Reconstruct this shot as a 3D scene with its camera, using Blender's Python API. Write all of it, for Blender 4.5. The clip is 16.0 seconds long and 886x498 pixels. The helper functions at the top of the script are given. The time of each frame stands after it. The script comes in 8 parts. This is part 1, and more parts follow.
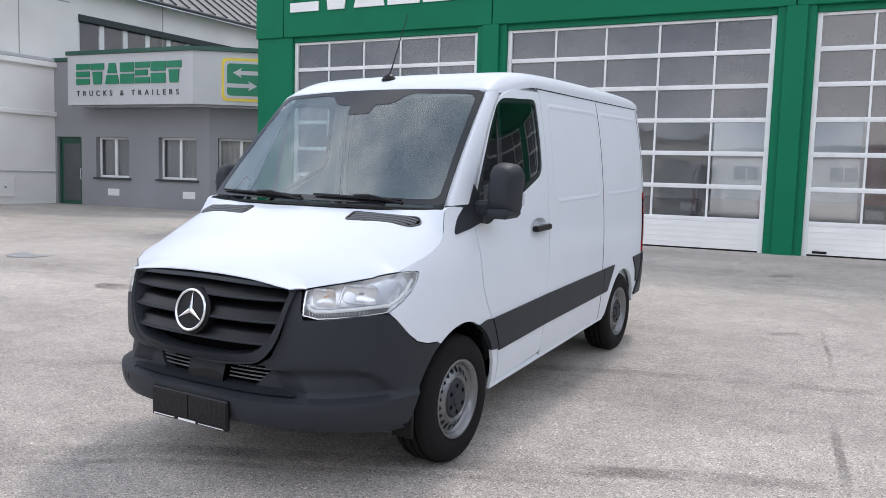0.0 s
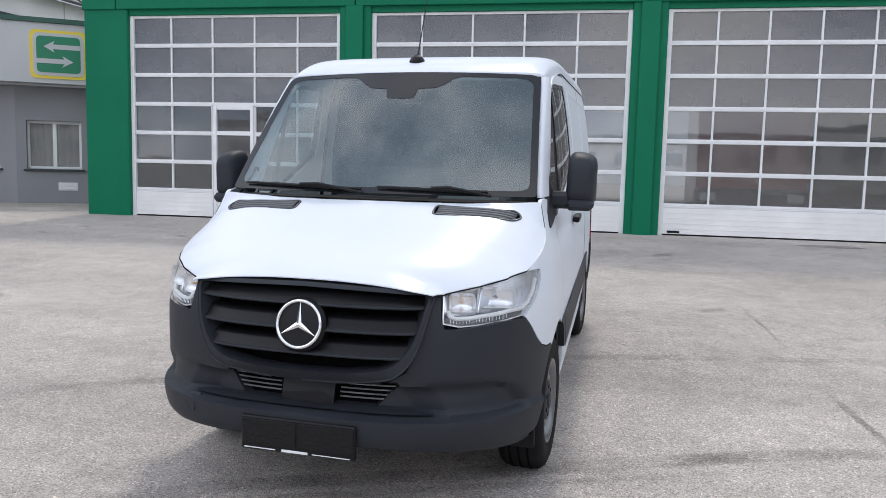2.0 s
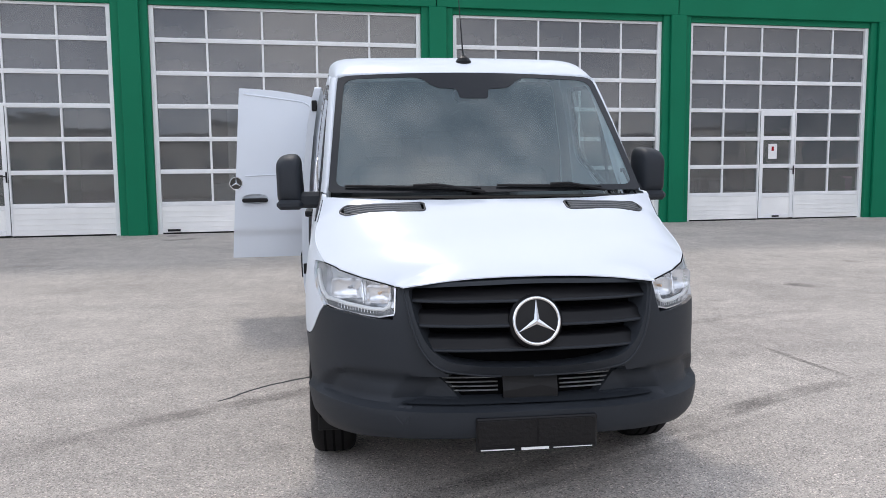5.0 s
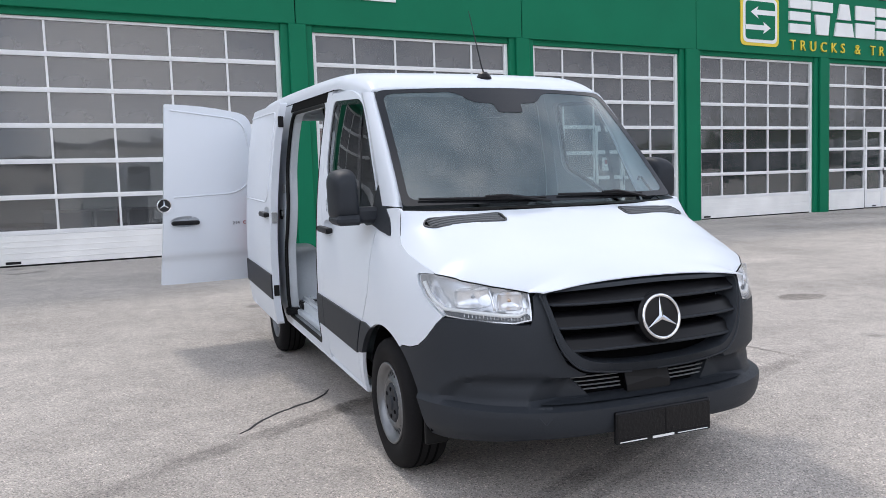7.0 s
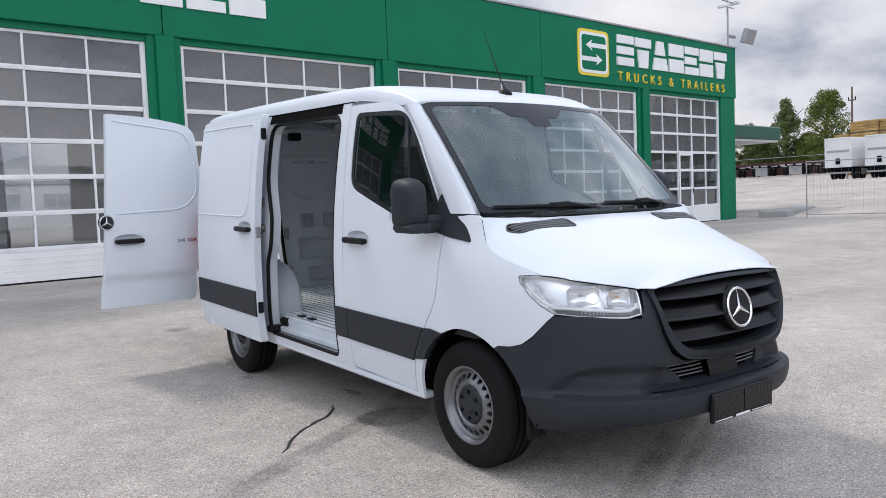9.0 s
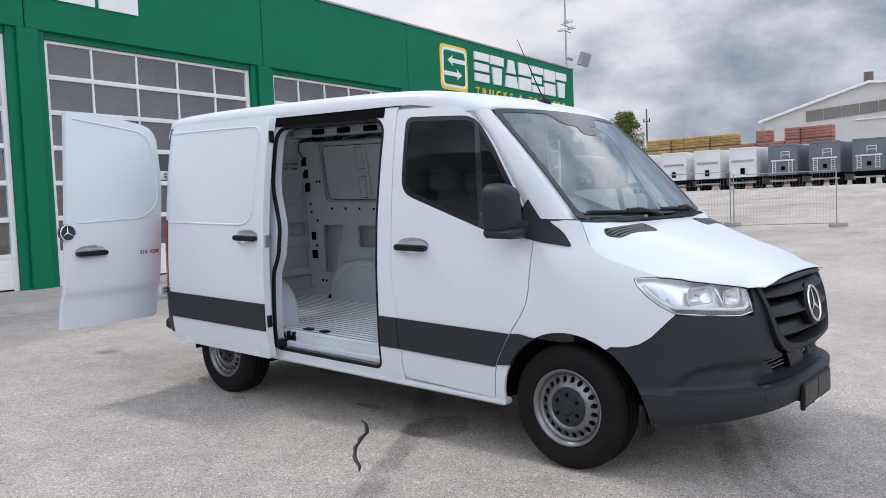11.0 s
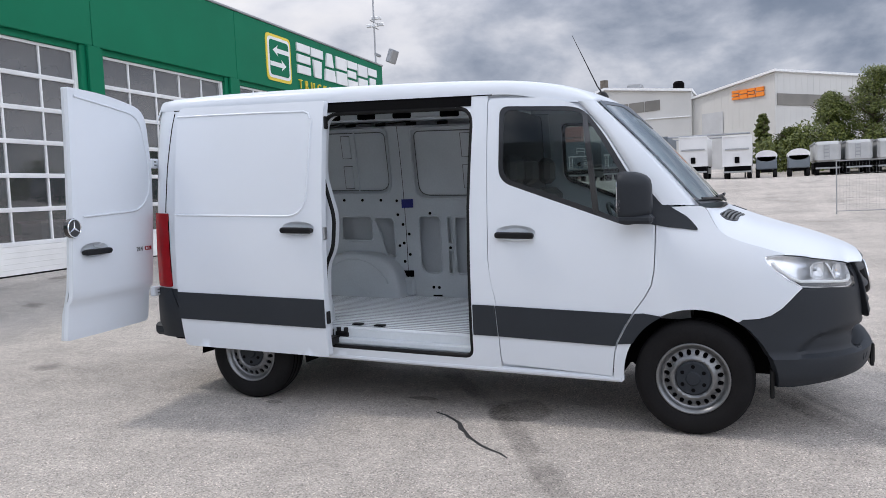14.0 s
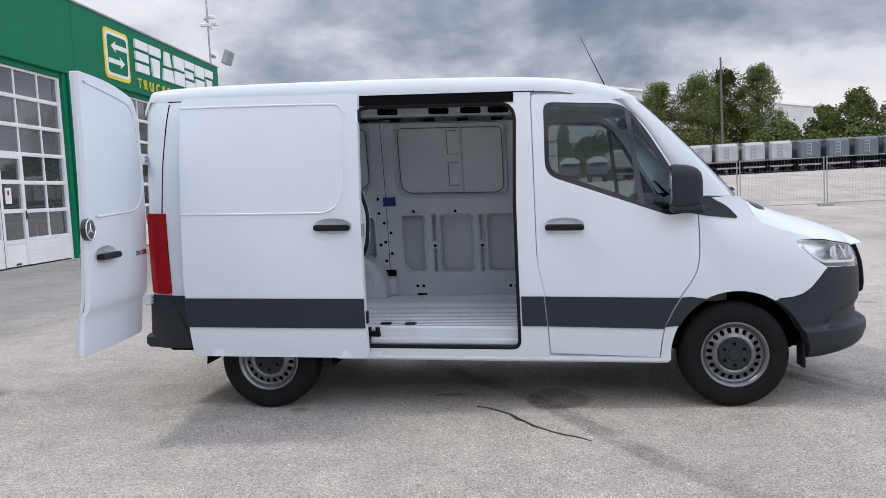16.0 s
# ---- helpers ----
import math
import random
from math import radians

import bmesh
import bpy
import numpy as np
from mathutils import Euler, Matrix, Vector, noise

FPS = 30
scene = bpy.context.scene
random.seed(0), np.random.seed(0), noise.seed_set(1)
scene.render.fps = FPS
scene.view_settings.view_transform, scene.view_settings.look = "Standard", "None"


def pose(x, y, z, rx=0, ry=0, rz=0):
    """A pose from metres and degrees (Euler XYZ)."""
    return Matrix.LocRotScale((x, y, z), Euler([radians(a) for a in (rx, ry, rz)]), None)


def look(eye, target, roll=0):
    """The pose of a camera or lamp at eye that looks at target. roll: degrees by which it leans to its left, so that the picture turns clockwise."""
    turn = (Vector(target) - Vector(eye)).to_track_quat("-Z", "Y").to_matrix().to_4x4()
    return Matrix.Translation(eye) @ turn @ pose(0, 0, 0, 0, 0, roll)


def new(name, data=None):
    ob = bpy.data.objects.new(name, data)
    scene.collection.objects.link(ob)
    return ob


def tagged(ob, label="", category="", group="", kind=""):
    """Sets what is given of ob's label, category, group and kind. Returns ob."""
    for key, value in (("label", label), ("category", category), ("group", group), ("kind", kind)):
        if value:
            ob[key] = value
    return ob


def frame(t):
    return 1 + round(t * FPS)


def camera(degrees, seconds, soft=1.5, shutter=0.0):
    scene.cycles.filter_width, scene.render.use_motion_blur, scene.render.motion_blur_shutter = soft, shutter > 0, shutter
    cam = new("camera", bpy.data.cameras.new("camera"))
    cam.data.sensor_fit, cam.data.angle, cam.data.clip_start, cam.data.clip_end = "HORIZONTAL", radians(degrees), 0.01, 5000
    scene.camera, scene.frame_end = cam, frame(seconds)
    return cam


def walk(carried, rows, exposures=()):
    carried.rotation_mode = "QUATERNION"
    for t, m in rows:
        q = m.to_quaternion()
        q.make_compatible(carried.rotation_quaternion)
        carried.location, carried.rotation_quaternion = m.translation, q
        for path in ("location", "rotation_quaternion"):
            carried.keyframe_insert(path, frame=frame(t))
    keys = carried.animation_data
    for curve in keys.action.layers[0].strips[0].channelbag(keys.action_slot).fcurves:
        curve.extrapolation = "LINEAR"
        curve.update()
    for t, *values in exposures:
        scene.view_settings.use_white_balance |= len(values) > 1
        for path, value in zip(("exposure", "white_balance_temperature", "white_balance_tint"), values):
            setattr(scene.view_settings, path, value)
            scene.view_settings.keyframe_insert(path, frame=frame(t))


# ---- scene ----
import mathutils

cam = camera(59.3, 16.0, soft=0.7)
METRES, EYE, TURN = 12.343, 1.568, 30.56
ROWS = [
    (0.0, 0.0, 0.0, 0.0, 0.15, -5.19, -1.68),
    (0.5, -0.0328, 0.0091, 0.001, -3.28, -5.32, -1.36),
    (1.0, -0.0636, 0.016, -0.0008, -6.96, -5.46, -1.28),
    (1.5, -0.0925, 0.0257, -0.0017, -10.82, -5.66, -1.37),
    (2.0, -0.1208, 0.0401, -0.0007, -14.86, -5.92, -1.38),
    (2.5, -0.1512, 0.0469, -0.0018, -18.92, -6.13, -1.22),
    (3.0, -0.1806, 0.0553, -0.0028, -22.75, -6.28, -0.93),
    (3.5, -0.2092, 0.069, -0.0008, -26.42, -6.29, -0.6),
    (4.0, -0.2397, 0.0796, -0.0022, -30.02, -6.12, -0.25),
    (6.5, -0.3549, 0.1746, -0.0029, -49.01, -4.88, 1.65),
    (7.0, -0.3781, 0.1952, -0.0032, -52.62, -4.7, 1.98),
    (7.5, -0.3975, 0.2175, -0.005, -56.07, -4.48, 2.45),
    (8.0, -0.4141, 0.2416, -0.0011, -59.51, -4.25, 2.71),
    (8.5, -0.4343, 0.2654, -0.0021, -63.06, -4.0, 2.65),
    (9.0, -0.4483, 0.2914, -0.0052, -66.78, -3.59, 2.32),
    (11.5, -0.4888, 0.4445, -0.0032, -83.59, -3.48, 2.45),
    (12.0, -0.4945, 0.4713, -0.0052, -86.49, -3.83, 2.62),
    (12.5, -0.4933, 0.5008, -0.0023, -89.34, -4.12, 2.54),
    (13.0, -0.496, 0.531, -0.003, -92.08, -4.25, 2.4),
    (13.5, -0.4959, 0.5626, -0.003, -95.02, -4.27, 2.35),
    (14.0, -0.4856, 0.5951, -0.0001, -98.33, -4.23, 2.45),
    (14.5, -0.4795, 0.6268, -0.0018, -101.92, -4.2, 2.67),
    (15.0, -0.4739, 0.6588, -0.002, -105.59, -4.17, 2.92),
    (15.5, -0.4595, 0.6902, 0.001, -109.19, -4.27, 3.03),
    (16.0, -0.4504, 0.7228, -0.0012, -112.73, -4.34, 2.96),
]
walk(cam, [(t, pose(3.019, -5.298, EYE, 0, 0, TURN) @ pose(METRES * x, METRES * y, METRES * z, 90 + pitch, roll, yaw))
           for t, x, y, z, yaw, pitch, roll in ROWS],
     [(0.0, 0.55, 6530, 13.0), (3.5, 0.42, 6530, 13.0), (7.0, 0.50, 6530, 13.0), (9.0, 0.47, 6530, 13.0), (16.0, 0.49, 6530, 13.0)])

# ---- world and sun: broken cloud, a veiled sun high behind the hall ----
SUN_EL, SUN_AZ = radians(55), radians(-8)
world = bpy.data.worlds.new("overcast_sky")
scene.world = world
world.use_nodes = True
wt = world.node_tree
wt.nodes.clear()


def wnode(kind, **sets):
    n = wt.nodes.new(kind)
    for k, v in sets.items():
        n.inputs[k].default_value = v
    return n


def wmath(op, a, b=None):
    n = wt.nodes.new("ShaderNodeMath")
    n.operation = op
    for i, v in enumerate((a, b)):
        if v is None:
            continue
        if isinstance(v, (int, float)):
            n.inputs[i].default_value = v
        else:
            wt.links.new(v, n.inputs[i])
    return n.outputs[0]


sky = wt.nodes.new("ShaderNodeTexSky")
sky.sky_type, sky.sun_disc, sky.sun_elevation, sky.sun_rotation = "NISHITA", False, SUN_EL, SUN_AZ
sky_dim = wt.nodes.new("ShaderNodeMix")
sky_dim.data_type, sky_dim.blend_type = "RGBA", "MULTIPLY"
sky_dim.inputs["Factor"].default_value = 1.0
wt.links.new(sky.outputs[0], sky_dim.inputs["A"])
sky_dim.inputs["B"].default_value = (0.09, 0.09, 0.09, 1)
tc = wt.nodes.new("ShaderNodeTexCoord")
sep = wt.nodes.new("ShaderNodeSeparateXYZ")
wt.links.new(tc.outputs["Generated"], sep.inputs[0])
flat = wt.nodes.new("ShaderNodeCombineXYZ")
wt.links.new(sep.outputs[0], flat.inputs[0])
wt.links.new(sep.outputs[1], flat.inputs[1])
wt.links.new(wmath("MULTIPLY", sep.outputs[2], 1.9), flat.inputs[2])
big = wnode("ShaderNodeTexNoise", Scale=2.8, Detail=8.0, Roughness=0.5, Distortion=0.15)
fine = wnode("ShaderNodeTexNoise", Scale=7.0, Detail=7.0, Roughness=0.55, Distortion=0.15)
wt.links.new(flat.outputs[0], big.inputs["Vector"])
wt.links.new(flat.outputs[0], fine.inputs["Vector"])
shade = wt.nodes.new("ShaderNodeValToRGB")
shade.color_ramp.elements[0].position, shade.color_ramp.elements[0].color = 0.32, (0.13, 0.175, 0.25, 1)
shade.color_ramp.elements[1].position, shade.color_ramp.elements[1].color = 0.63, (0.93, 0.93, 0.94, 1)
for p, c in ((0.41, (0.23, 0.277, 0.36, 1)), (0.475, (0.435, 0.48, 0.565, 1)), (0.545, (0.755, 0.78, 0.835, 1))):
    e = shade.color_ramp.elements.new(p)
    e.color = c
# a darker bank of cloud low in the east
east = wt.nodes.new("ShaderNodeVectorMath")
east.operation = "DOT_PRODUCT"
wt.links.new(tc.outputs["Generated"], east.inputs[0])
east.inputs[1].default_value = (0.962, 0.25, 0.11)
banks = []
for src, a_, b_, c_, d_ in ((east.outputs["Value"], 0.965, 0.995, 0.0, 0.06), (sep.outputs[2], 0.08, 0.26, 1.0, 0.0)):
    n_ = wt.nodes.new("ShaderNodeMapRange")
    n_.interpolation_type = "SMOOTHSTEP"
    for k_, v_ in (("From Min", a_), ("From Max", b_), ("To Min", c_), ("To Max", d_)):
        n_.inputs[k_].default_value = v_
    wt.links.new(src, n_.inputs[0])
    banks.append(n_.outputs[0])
# thinner cloud in the north-east
glow = wt.nodes.new("ShaderNodeVectorMath")
glow.operation = "DOT_PRODUCT"
wt.links.new(tc.outputs["Generated"], glow.inputs[0])
glow.inputs[1].default_value = (0.82, 0.55, 0.16)
lift_ne = wt.nodes.new("ShaderNodeMapRange")
lift_ne.interpolation_type = "SMOOTHSTEP"
for k_, v_ in (("From Min", 0.95), ("From Max", 0.995), ("To Min", 0.0), ("To Max", 0.085)):
    lift_ne.inputs[k_].default_value = v_
wt.links.new(glow.outputs["Value"], lift_ne.inputs[0])
puffs = wmath("ADD", wmath("MULTIPLY", big.outputs[0], 0.72), wmath("MULTIPLY", fine.outputs[0], 0.28))
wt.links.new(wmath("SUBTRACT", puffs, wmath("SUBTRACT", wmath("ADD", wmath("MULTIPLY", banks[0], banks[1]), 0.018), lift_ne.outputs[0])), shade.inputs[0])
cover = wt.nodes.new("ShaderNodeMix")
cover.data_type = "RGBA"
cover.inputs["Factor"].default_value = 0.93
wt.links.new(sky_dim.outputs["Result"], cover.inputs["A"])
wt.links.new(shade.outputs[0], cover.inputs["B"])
# an overcast dome: brightest half-way up, dimmer at the horizon
dome = wt.nodes.new("ShaderNodeVectorMath")
dome.operation = "SCALE"
wt.links.new(cover.outputs["Result"], dome.inputs[0])
bands = []
for a_, b_, c_, d_ in ((0.20, 0.45, 0.0, 0.46), (0.55, 1.0, 1.0, 0.25)):
    n_ = wt.nodes.new("ShaderNodeMapRange")
    n_.interpolation_type = "SMOOTHSTEP"
    for k_, v_ in (("From Min", a_), ("From Max", b_), ("To Min", c_), ("To Max", d_)):
        n_.inputs[k_].default_value = v_
    wt.links.new(sep.outputs[2], n_.inputs[0])
    bands.append(n_.outputs[0])
# brightness added to the sky south and west, to light upright faces
south = wt.nodes.new("ShaderNodeVectorMath")
south.operation = "DOT_PRODUCT"
wt.links.new(tc.outputs["Generated"], south.inputs[0])
south.inputs[1].default_value = (-0.72, -0.66, 0.20)
thin = wmath("MULTIPLY", wmath("MAXIMUM", south.outputs["Value"], 0.0), 1.2)
# a second added glow, high in the unseen east, brightens east-facing walls
east_high = wt.nodes.new("ShaderNodeVectorMath")
east_high.operation = "DOT_PRODUCT"
wt.links.new(tc.outputs["Generated"], east_high.inputs[0])
east_high.inputs[1].default_value = (0.92, -0.30, 0.25)
thin = wmath("ADD", thin, wmath("MULTIPLY", wmath("MULTIPLY", wmath("MAXIMUM", east_high.outputs["Value"], 0.0), bands[0]), 1.6))
wt.links.new(wmath("ADD", thin, wmath("ADD", wmath("MULTIPLY", bands[0], bands[1]), 0.71)), dome.inputs["Scale"])
bg = wt.nodes.new("ShaderNodeBackground")
bg.inputs["Strength"].default_value = 1.0
wt.links.new(dome.outputs[0], bg.inputs["Color"])
wo = wt.nodes.new("ShaderNodeOutputWorld")
wt.links.new(bg.outputs[0], wo.inputs[0])

sun = new("sun", bpy.data.lights.new("sun", "SUN"))
sun.data.energy, sun.data.angle, sun.data.color = 0.95, radians(7), (1.0, 0.96, 0.9)
sun.matrix_world = look((40 * math.cos(SUN_EL) * math.sin(SUN_AZ), 40 * math.cos(SUN_EL) * math.cos(SUN_AZ), 40 * math.sin(SUN_EL)), (0, 0, 0))

# ---- materials ----


def material(name, colour, rough=0.5, metal=0.0, coat=0.0, grain=0.0, grain_scale=60.0, wear=0.0, wear_scale=1.5, bump=0.0, bump_scale=200.0, spec=0.5, vary=0.0, island=False, coat_rough=0.05):
    """A principled surface with two scales of colour variation and fine relief, in object metres."""
    m = bpy.data.materials.new(name)
    m.use_nodes = True
    t = m.node_tree
    b = t.nodes["Principled BSDF"]
    b.inputs["Base Color"].default_value = (*colour, 1)
    b.inputs["Roughness"].default_value, b.inputs["Metallic"].default_value = rough, metal
    b.inputs["Coat Weight"].default_value, b.inputs["Coat Roughness"].default_value = coat, coat_rough
    b.inputs["Specular IOR Level"].default_value = spec
    co = t.nodes.new("ShaderNodeTexCoord")
    value = None

    def mul(a, k):
        n = t.nodes.new("ShaderNodeMath")
        n.operation = "MULTIPLY"
        t.links.new(a, n.inputs[0])
        if isinstance(k, float):
            n.inputs[1].default_value = k
        else:
            t.links.new(k, n.inputs[1])
        return n.outputs[0]

    def ranged(src, amount):
        n = t.nodes.new("ShaderNodeMapRange")
        n.inputs["To Min"].default_value, n.inputs["To Max"].default_value = 1 - amount, 1 + amount
        n.inputs["From Min"].default_value, n.inputs["From Max"].default_value = 0.28, 0.72
        t.links.new(src, n.inputs[0])
        return n.outputs[0]

    for amount, scale, detail in ((grain, grain_scale, 3.0), (wear, wear_scale, 6.0)):
        if amount:
            n = t.nodes.new("ShaderNodeTexNoise")
            n.inputs["Scale"].default_value, n.inputs["Detail"].default_value = scale, detail
            t.links.new(co.outputs["Object"], n.inputs["Vector"])
            f = ranged(n.outputs[0], amount)
            value = f if value is None else mul(value, f)
    if vary:
        src = t.nodes.new("ShaderNodeNewGeometry").outputs["Random Per Island"] if island else t.nodes.new("ShaderNodeObjectInfo").outputs["Random"]
        n = t.nodes.new("ShaderNodeMapRange")
        n.inputs["To Min"].default_value, n.inputs["To Max"].default_value = 1 - vary, 1 + vary
        t.links.new(src, n.inputs[0])
        value = n.outputs[0] if value is None else mul(value, n.outputs[0])
    if value is not None:
        mix = t.nodes.new("ShaderNodeVectorMath")
        mix.operation = "SCALE"
        mix.inputs[0].default_value = colour
        t.links.new(value, mix.inputs["Scale"])
        t.links.new(mix.outputs[0], b.inputs["Base Color"])
    if bump:
        n = t.nodes.new("ShaderNodeTexNoise")
        n.inputs["Scale"].default_value, n.inputs["Detail"].default_value = bump_scale, 2.0
        t.links.new(co.outputs["Object"], n.inputs["Vector"])
        k = t.nodes.new("ShaderNodeBump")
        k.inputs["Strength"].default_value, k.inputs["Distance"].default_value = bump, 0.004
        t.links.new(n.outputs[0], k.inputs["Height"])
        t.links.new(k.outputs[0], b.inputs["Normal"])
    return m


def glass(name, tint, gloss=1.0, wave=0.0, rough=0.0, ior=1.5, haze=0.0, dust_veil=(0.3, 0.3, 0.3)):
    """Thin glass: tinted see-through with Fresnel gloss, and a slight wave where the pane is not quite flat."""
    m = bpy.data.materials.new(name)
    m.use_nodes = True
    t = m.node_tree
    t.nodes.clear()
    out = t.nodes.new("ShaderNodeOutputMaterial")
    see = t.nodes.new("ShaderNodeBsdfTransparent")
    see.inputs[0].default_value = (*tint, 1)
    shine = t.nodes.new("ShaderNodeBsdfGlossy")
    shine.inputs["Color"].default_value = (gloss, gloss, gloss, 1)
    shine.inputs["Roughness"].default_value = rough
    body = see.outputs[0]
    if haze:
        co2 = t.nodes.new("ShaderNodeTexCoord")
        n2 = t.nodes.new("ShaderNodeTexNoise")
        n2.inputs["Scale"].default_value, n2.inputs["Detail"].default_value = 1.3, 4.0
        t.links.new(co2.outputs["Object"], n2.inputs["Vector"])
        r2 = t.nodes.new("ShaderNodeMapRange")
        r2.inputs["To Min"].default_value, r2.inputs["To Max"].default_value = haze * 0.55, haze * 1.45
        t.links.new(n2.outputs[0], r2.inputs[0])
        dim = t.nodes.new("ShaderNodeBsdfDiffuse")
        dim.inputs[0].default_value = (*dust_veil, 1)
        mx = t.nodes.new("ShaderNodeMixShader")
        t.links.new(r2.outputs[0], mx.inputs[0])
        t.links.new(see.outputs[0], mx.inputs[1])
        t.links.new(dim.outputs[0], mx.inputs[2])
        body = mx.outputs[0]
    lw = t.nodes.new("ShaderNodeLayerWeight")
    lw.inputs["Blend"].default_value = 0.5
    rise = t.nodes.new("ShaderNodeMath")
    rise.operation = "POWER"
    rise.inputs[1].default_value = 4.5
    t.links.new(lw.outputs["Facing"], rise.inputs[0])
    fr = t.nodes.new("ShaderNodeMapRange")
    fr.inputs["To Min"].default_value = ((ior - 1) / (ior + 1)) ** 2
    t.links.new(rise.outputs[0], fr.inputs[0])
    mix = t.nodes.new("ShaderNodeMixShader")
    t.links.new(fr.outputs[0], mix.inputs[0])
    t.links.new(body, mix.inputs[1])
    t.links.new(shine.outputs[0], mix.inputs[2])
    t.links.new(mix.outputs[0], out.inputs[0])
    if wave:
        co = t.nodes.new("ShaderNodeTexCoord")
        n = t.nodes.new("ShaderNodeTexNoise")
        n.inputs["Scale"].default_value, n.inputs["Detail"].default_value = 2.2, 1.0
        t.links.new(co.outputs["Object"], n.inputs["Vector"])
        k = t.nodes.new("ShaderNodeBump")
        k.inputs["Strength"].default_value, k.inputs["Distance"].default_value = 1.0, wave
        t.links.new(n.outputs[0], k.inputs["Height"])
        t.links.new(k.outputs[0], shine.inputs["Normal"])
    return m


def asphalt():
    m = bpy.data.materials.new("worn_pale_asphalt")
    m.use_nodes = True
    t = m.node_tree
    b = t.nodes["Principled BSDF"]
    co = t.nodes.new("ShaderNodeTexCoord")

    def noise_at(scale, detail=4.0, rough=0.6, stretch=None):
        n = t.nodes.new("ShaderNodeTexNoise")
        n.inputs["Scale"].default_value, n.inputs["Detail"].default_value, n.inputs["Roughness"].default_value = scale, detail, rough
        if stretch:
            mp = t.nodes.new("ShaderNodeMapping")
            mp.inputs["Scale"].default_value = stretch
            t.links.new(co.outputs["Object"], mp.inputs[0])
            t.links.new(mp.outputs[0], n.inputs["Vector"])
        else:
            t.links.new(co.outputs["Object"], n.inputs["Vector"])
        return n.outputs[0]

    def ramp(src, stops):
        r = t.nodes.new("ShaderNodeValToRGB")
        els = r.color_ramp.elements
        els[0].position, els[0].color = stops[0][0], (*[stops[0][1]] * 3, 1)
        els[1].position, els[1].color = stops[-1][0], (*[stops[-1][1]] * 3, 1)
        for p, v in stops[1:-1]:
            els.new(p).color = (v, v, v, 1)
        t.links.new(src, r.inputs[0])
        return r.outputs[0]

    def mul(a, c):
        n = t.nodes.new("ShaderNodeMix")
        n.data_type, n.blend_type = "RGBA", "MULTIPLY"
        n.inputs["Factor"].default_value = 1.0
        t.links.new(a, n.inputs["A"])
        t.links.new(c, n.inputs["B"])
        return n.outputs["Result"]

    vor = t.nodes.new("ShaderNodeTexVoronoi")
    vor.inputs["Scale"].default_value = 135
    t.links.new(co.outputs["Object"], vor.inputs["Vector"])
    sepc = t.nodes.new("ShaderNodeSeparateColor")
    t.links.new(vor.outputs["Color"], sepc.inputs[0])
    chips = ramp(sepc.outputs[0], ((0.0, 0.42), (0.22, 0.80), (0.7, 1.06), (0.92, 1.2), (1.0, 1.8)))
    patch = ramp(noise_at(0.33, 6.0, 0.62), ((0.3, 0.78), (0.5, 1.0), (0.7, 1.14)))
    mottled = ramp(noise_at(4.5, 5.0, 0.7), ((0.3, 0.86), (0.7, 1.12)))
    drips = ramp(noise_at(1.15, 2.0, 0.5), ((0.24, 0.52), (0.31, 1.0), (1.0, 1.0)))
    drive = ramp(noise_at(0.5, 3.0, 0.6, (0.25, 1.6, 1)), ((0.35, 0.88), (0.6, 1.05)))
    tone = t.nodes.new("ShaderNodeRGB")
    tone.outputs[0].default_value = (0.475, 0.432, 0.388, 1)
    c = tone.outputs[0]
    for k in (chips, patch, mottled, drips, drive):
        c = mul(c, k)
    t.links.new(c, b.inputs["Base Color"])
    b.inputs["Roughness"].default_value = 0.82
    k = t.nodes.new("ShaderNodeBump")
    k.inputs["Strength"].default_value, k.inputs["Distance"].default_value = 0.7, 0.006
    t.links.new(vor.outputs["Distance"], k.inputs["Height"])
    t.links.new(k.outputs[0], b.inputs["Normal"])
    return m


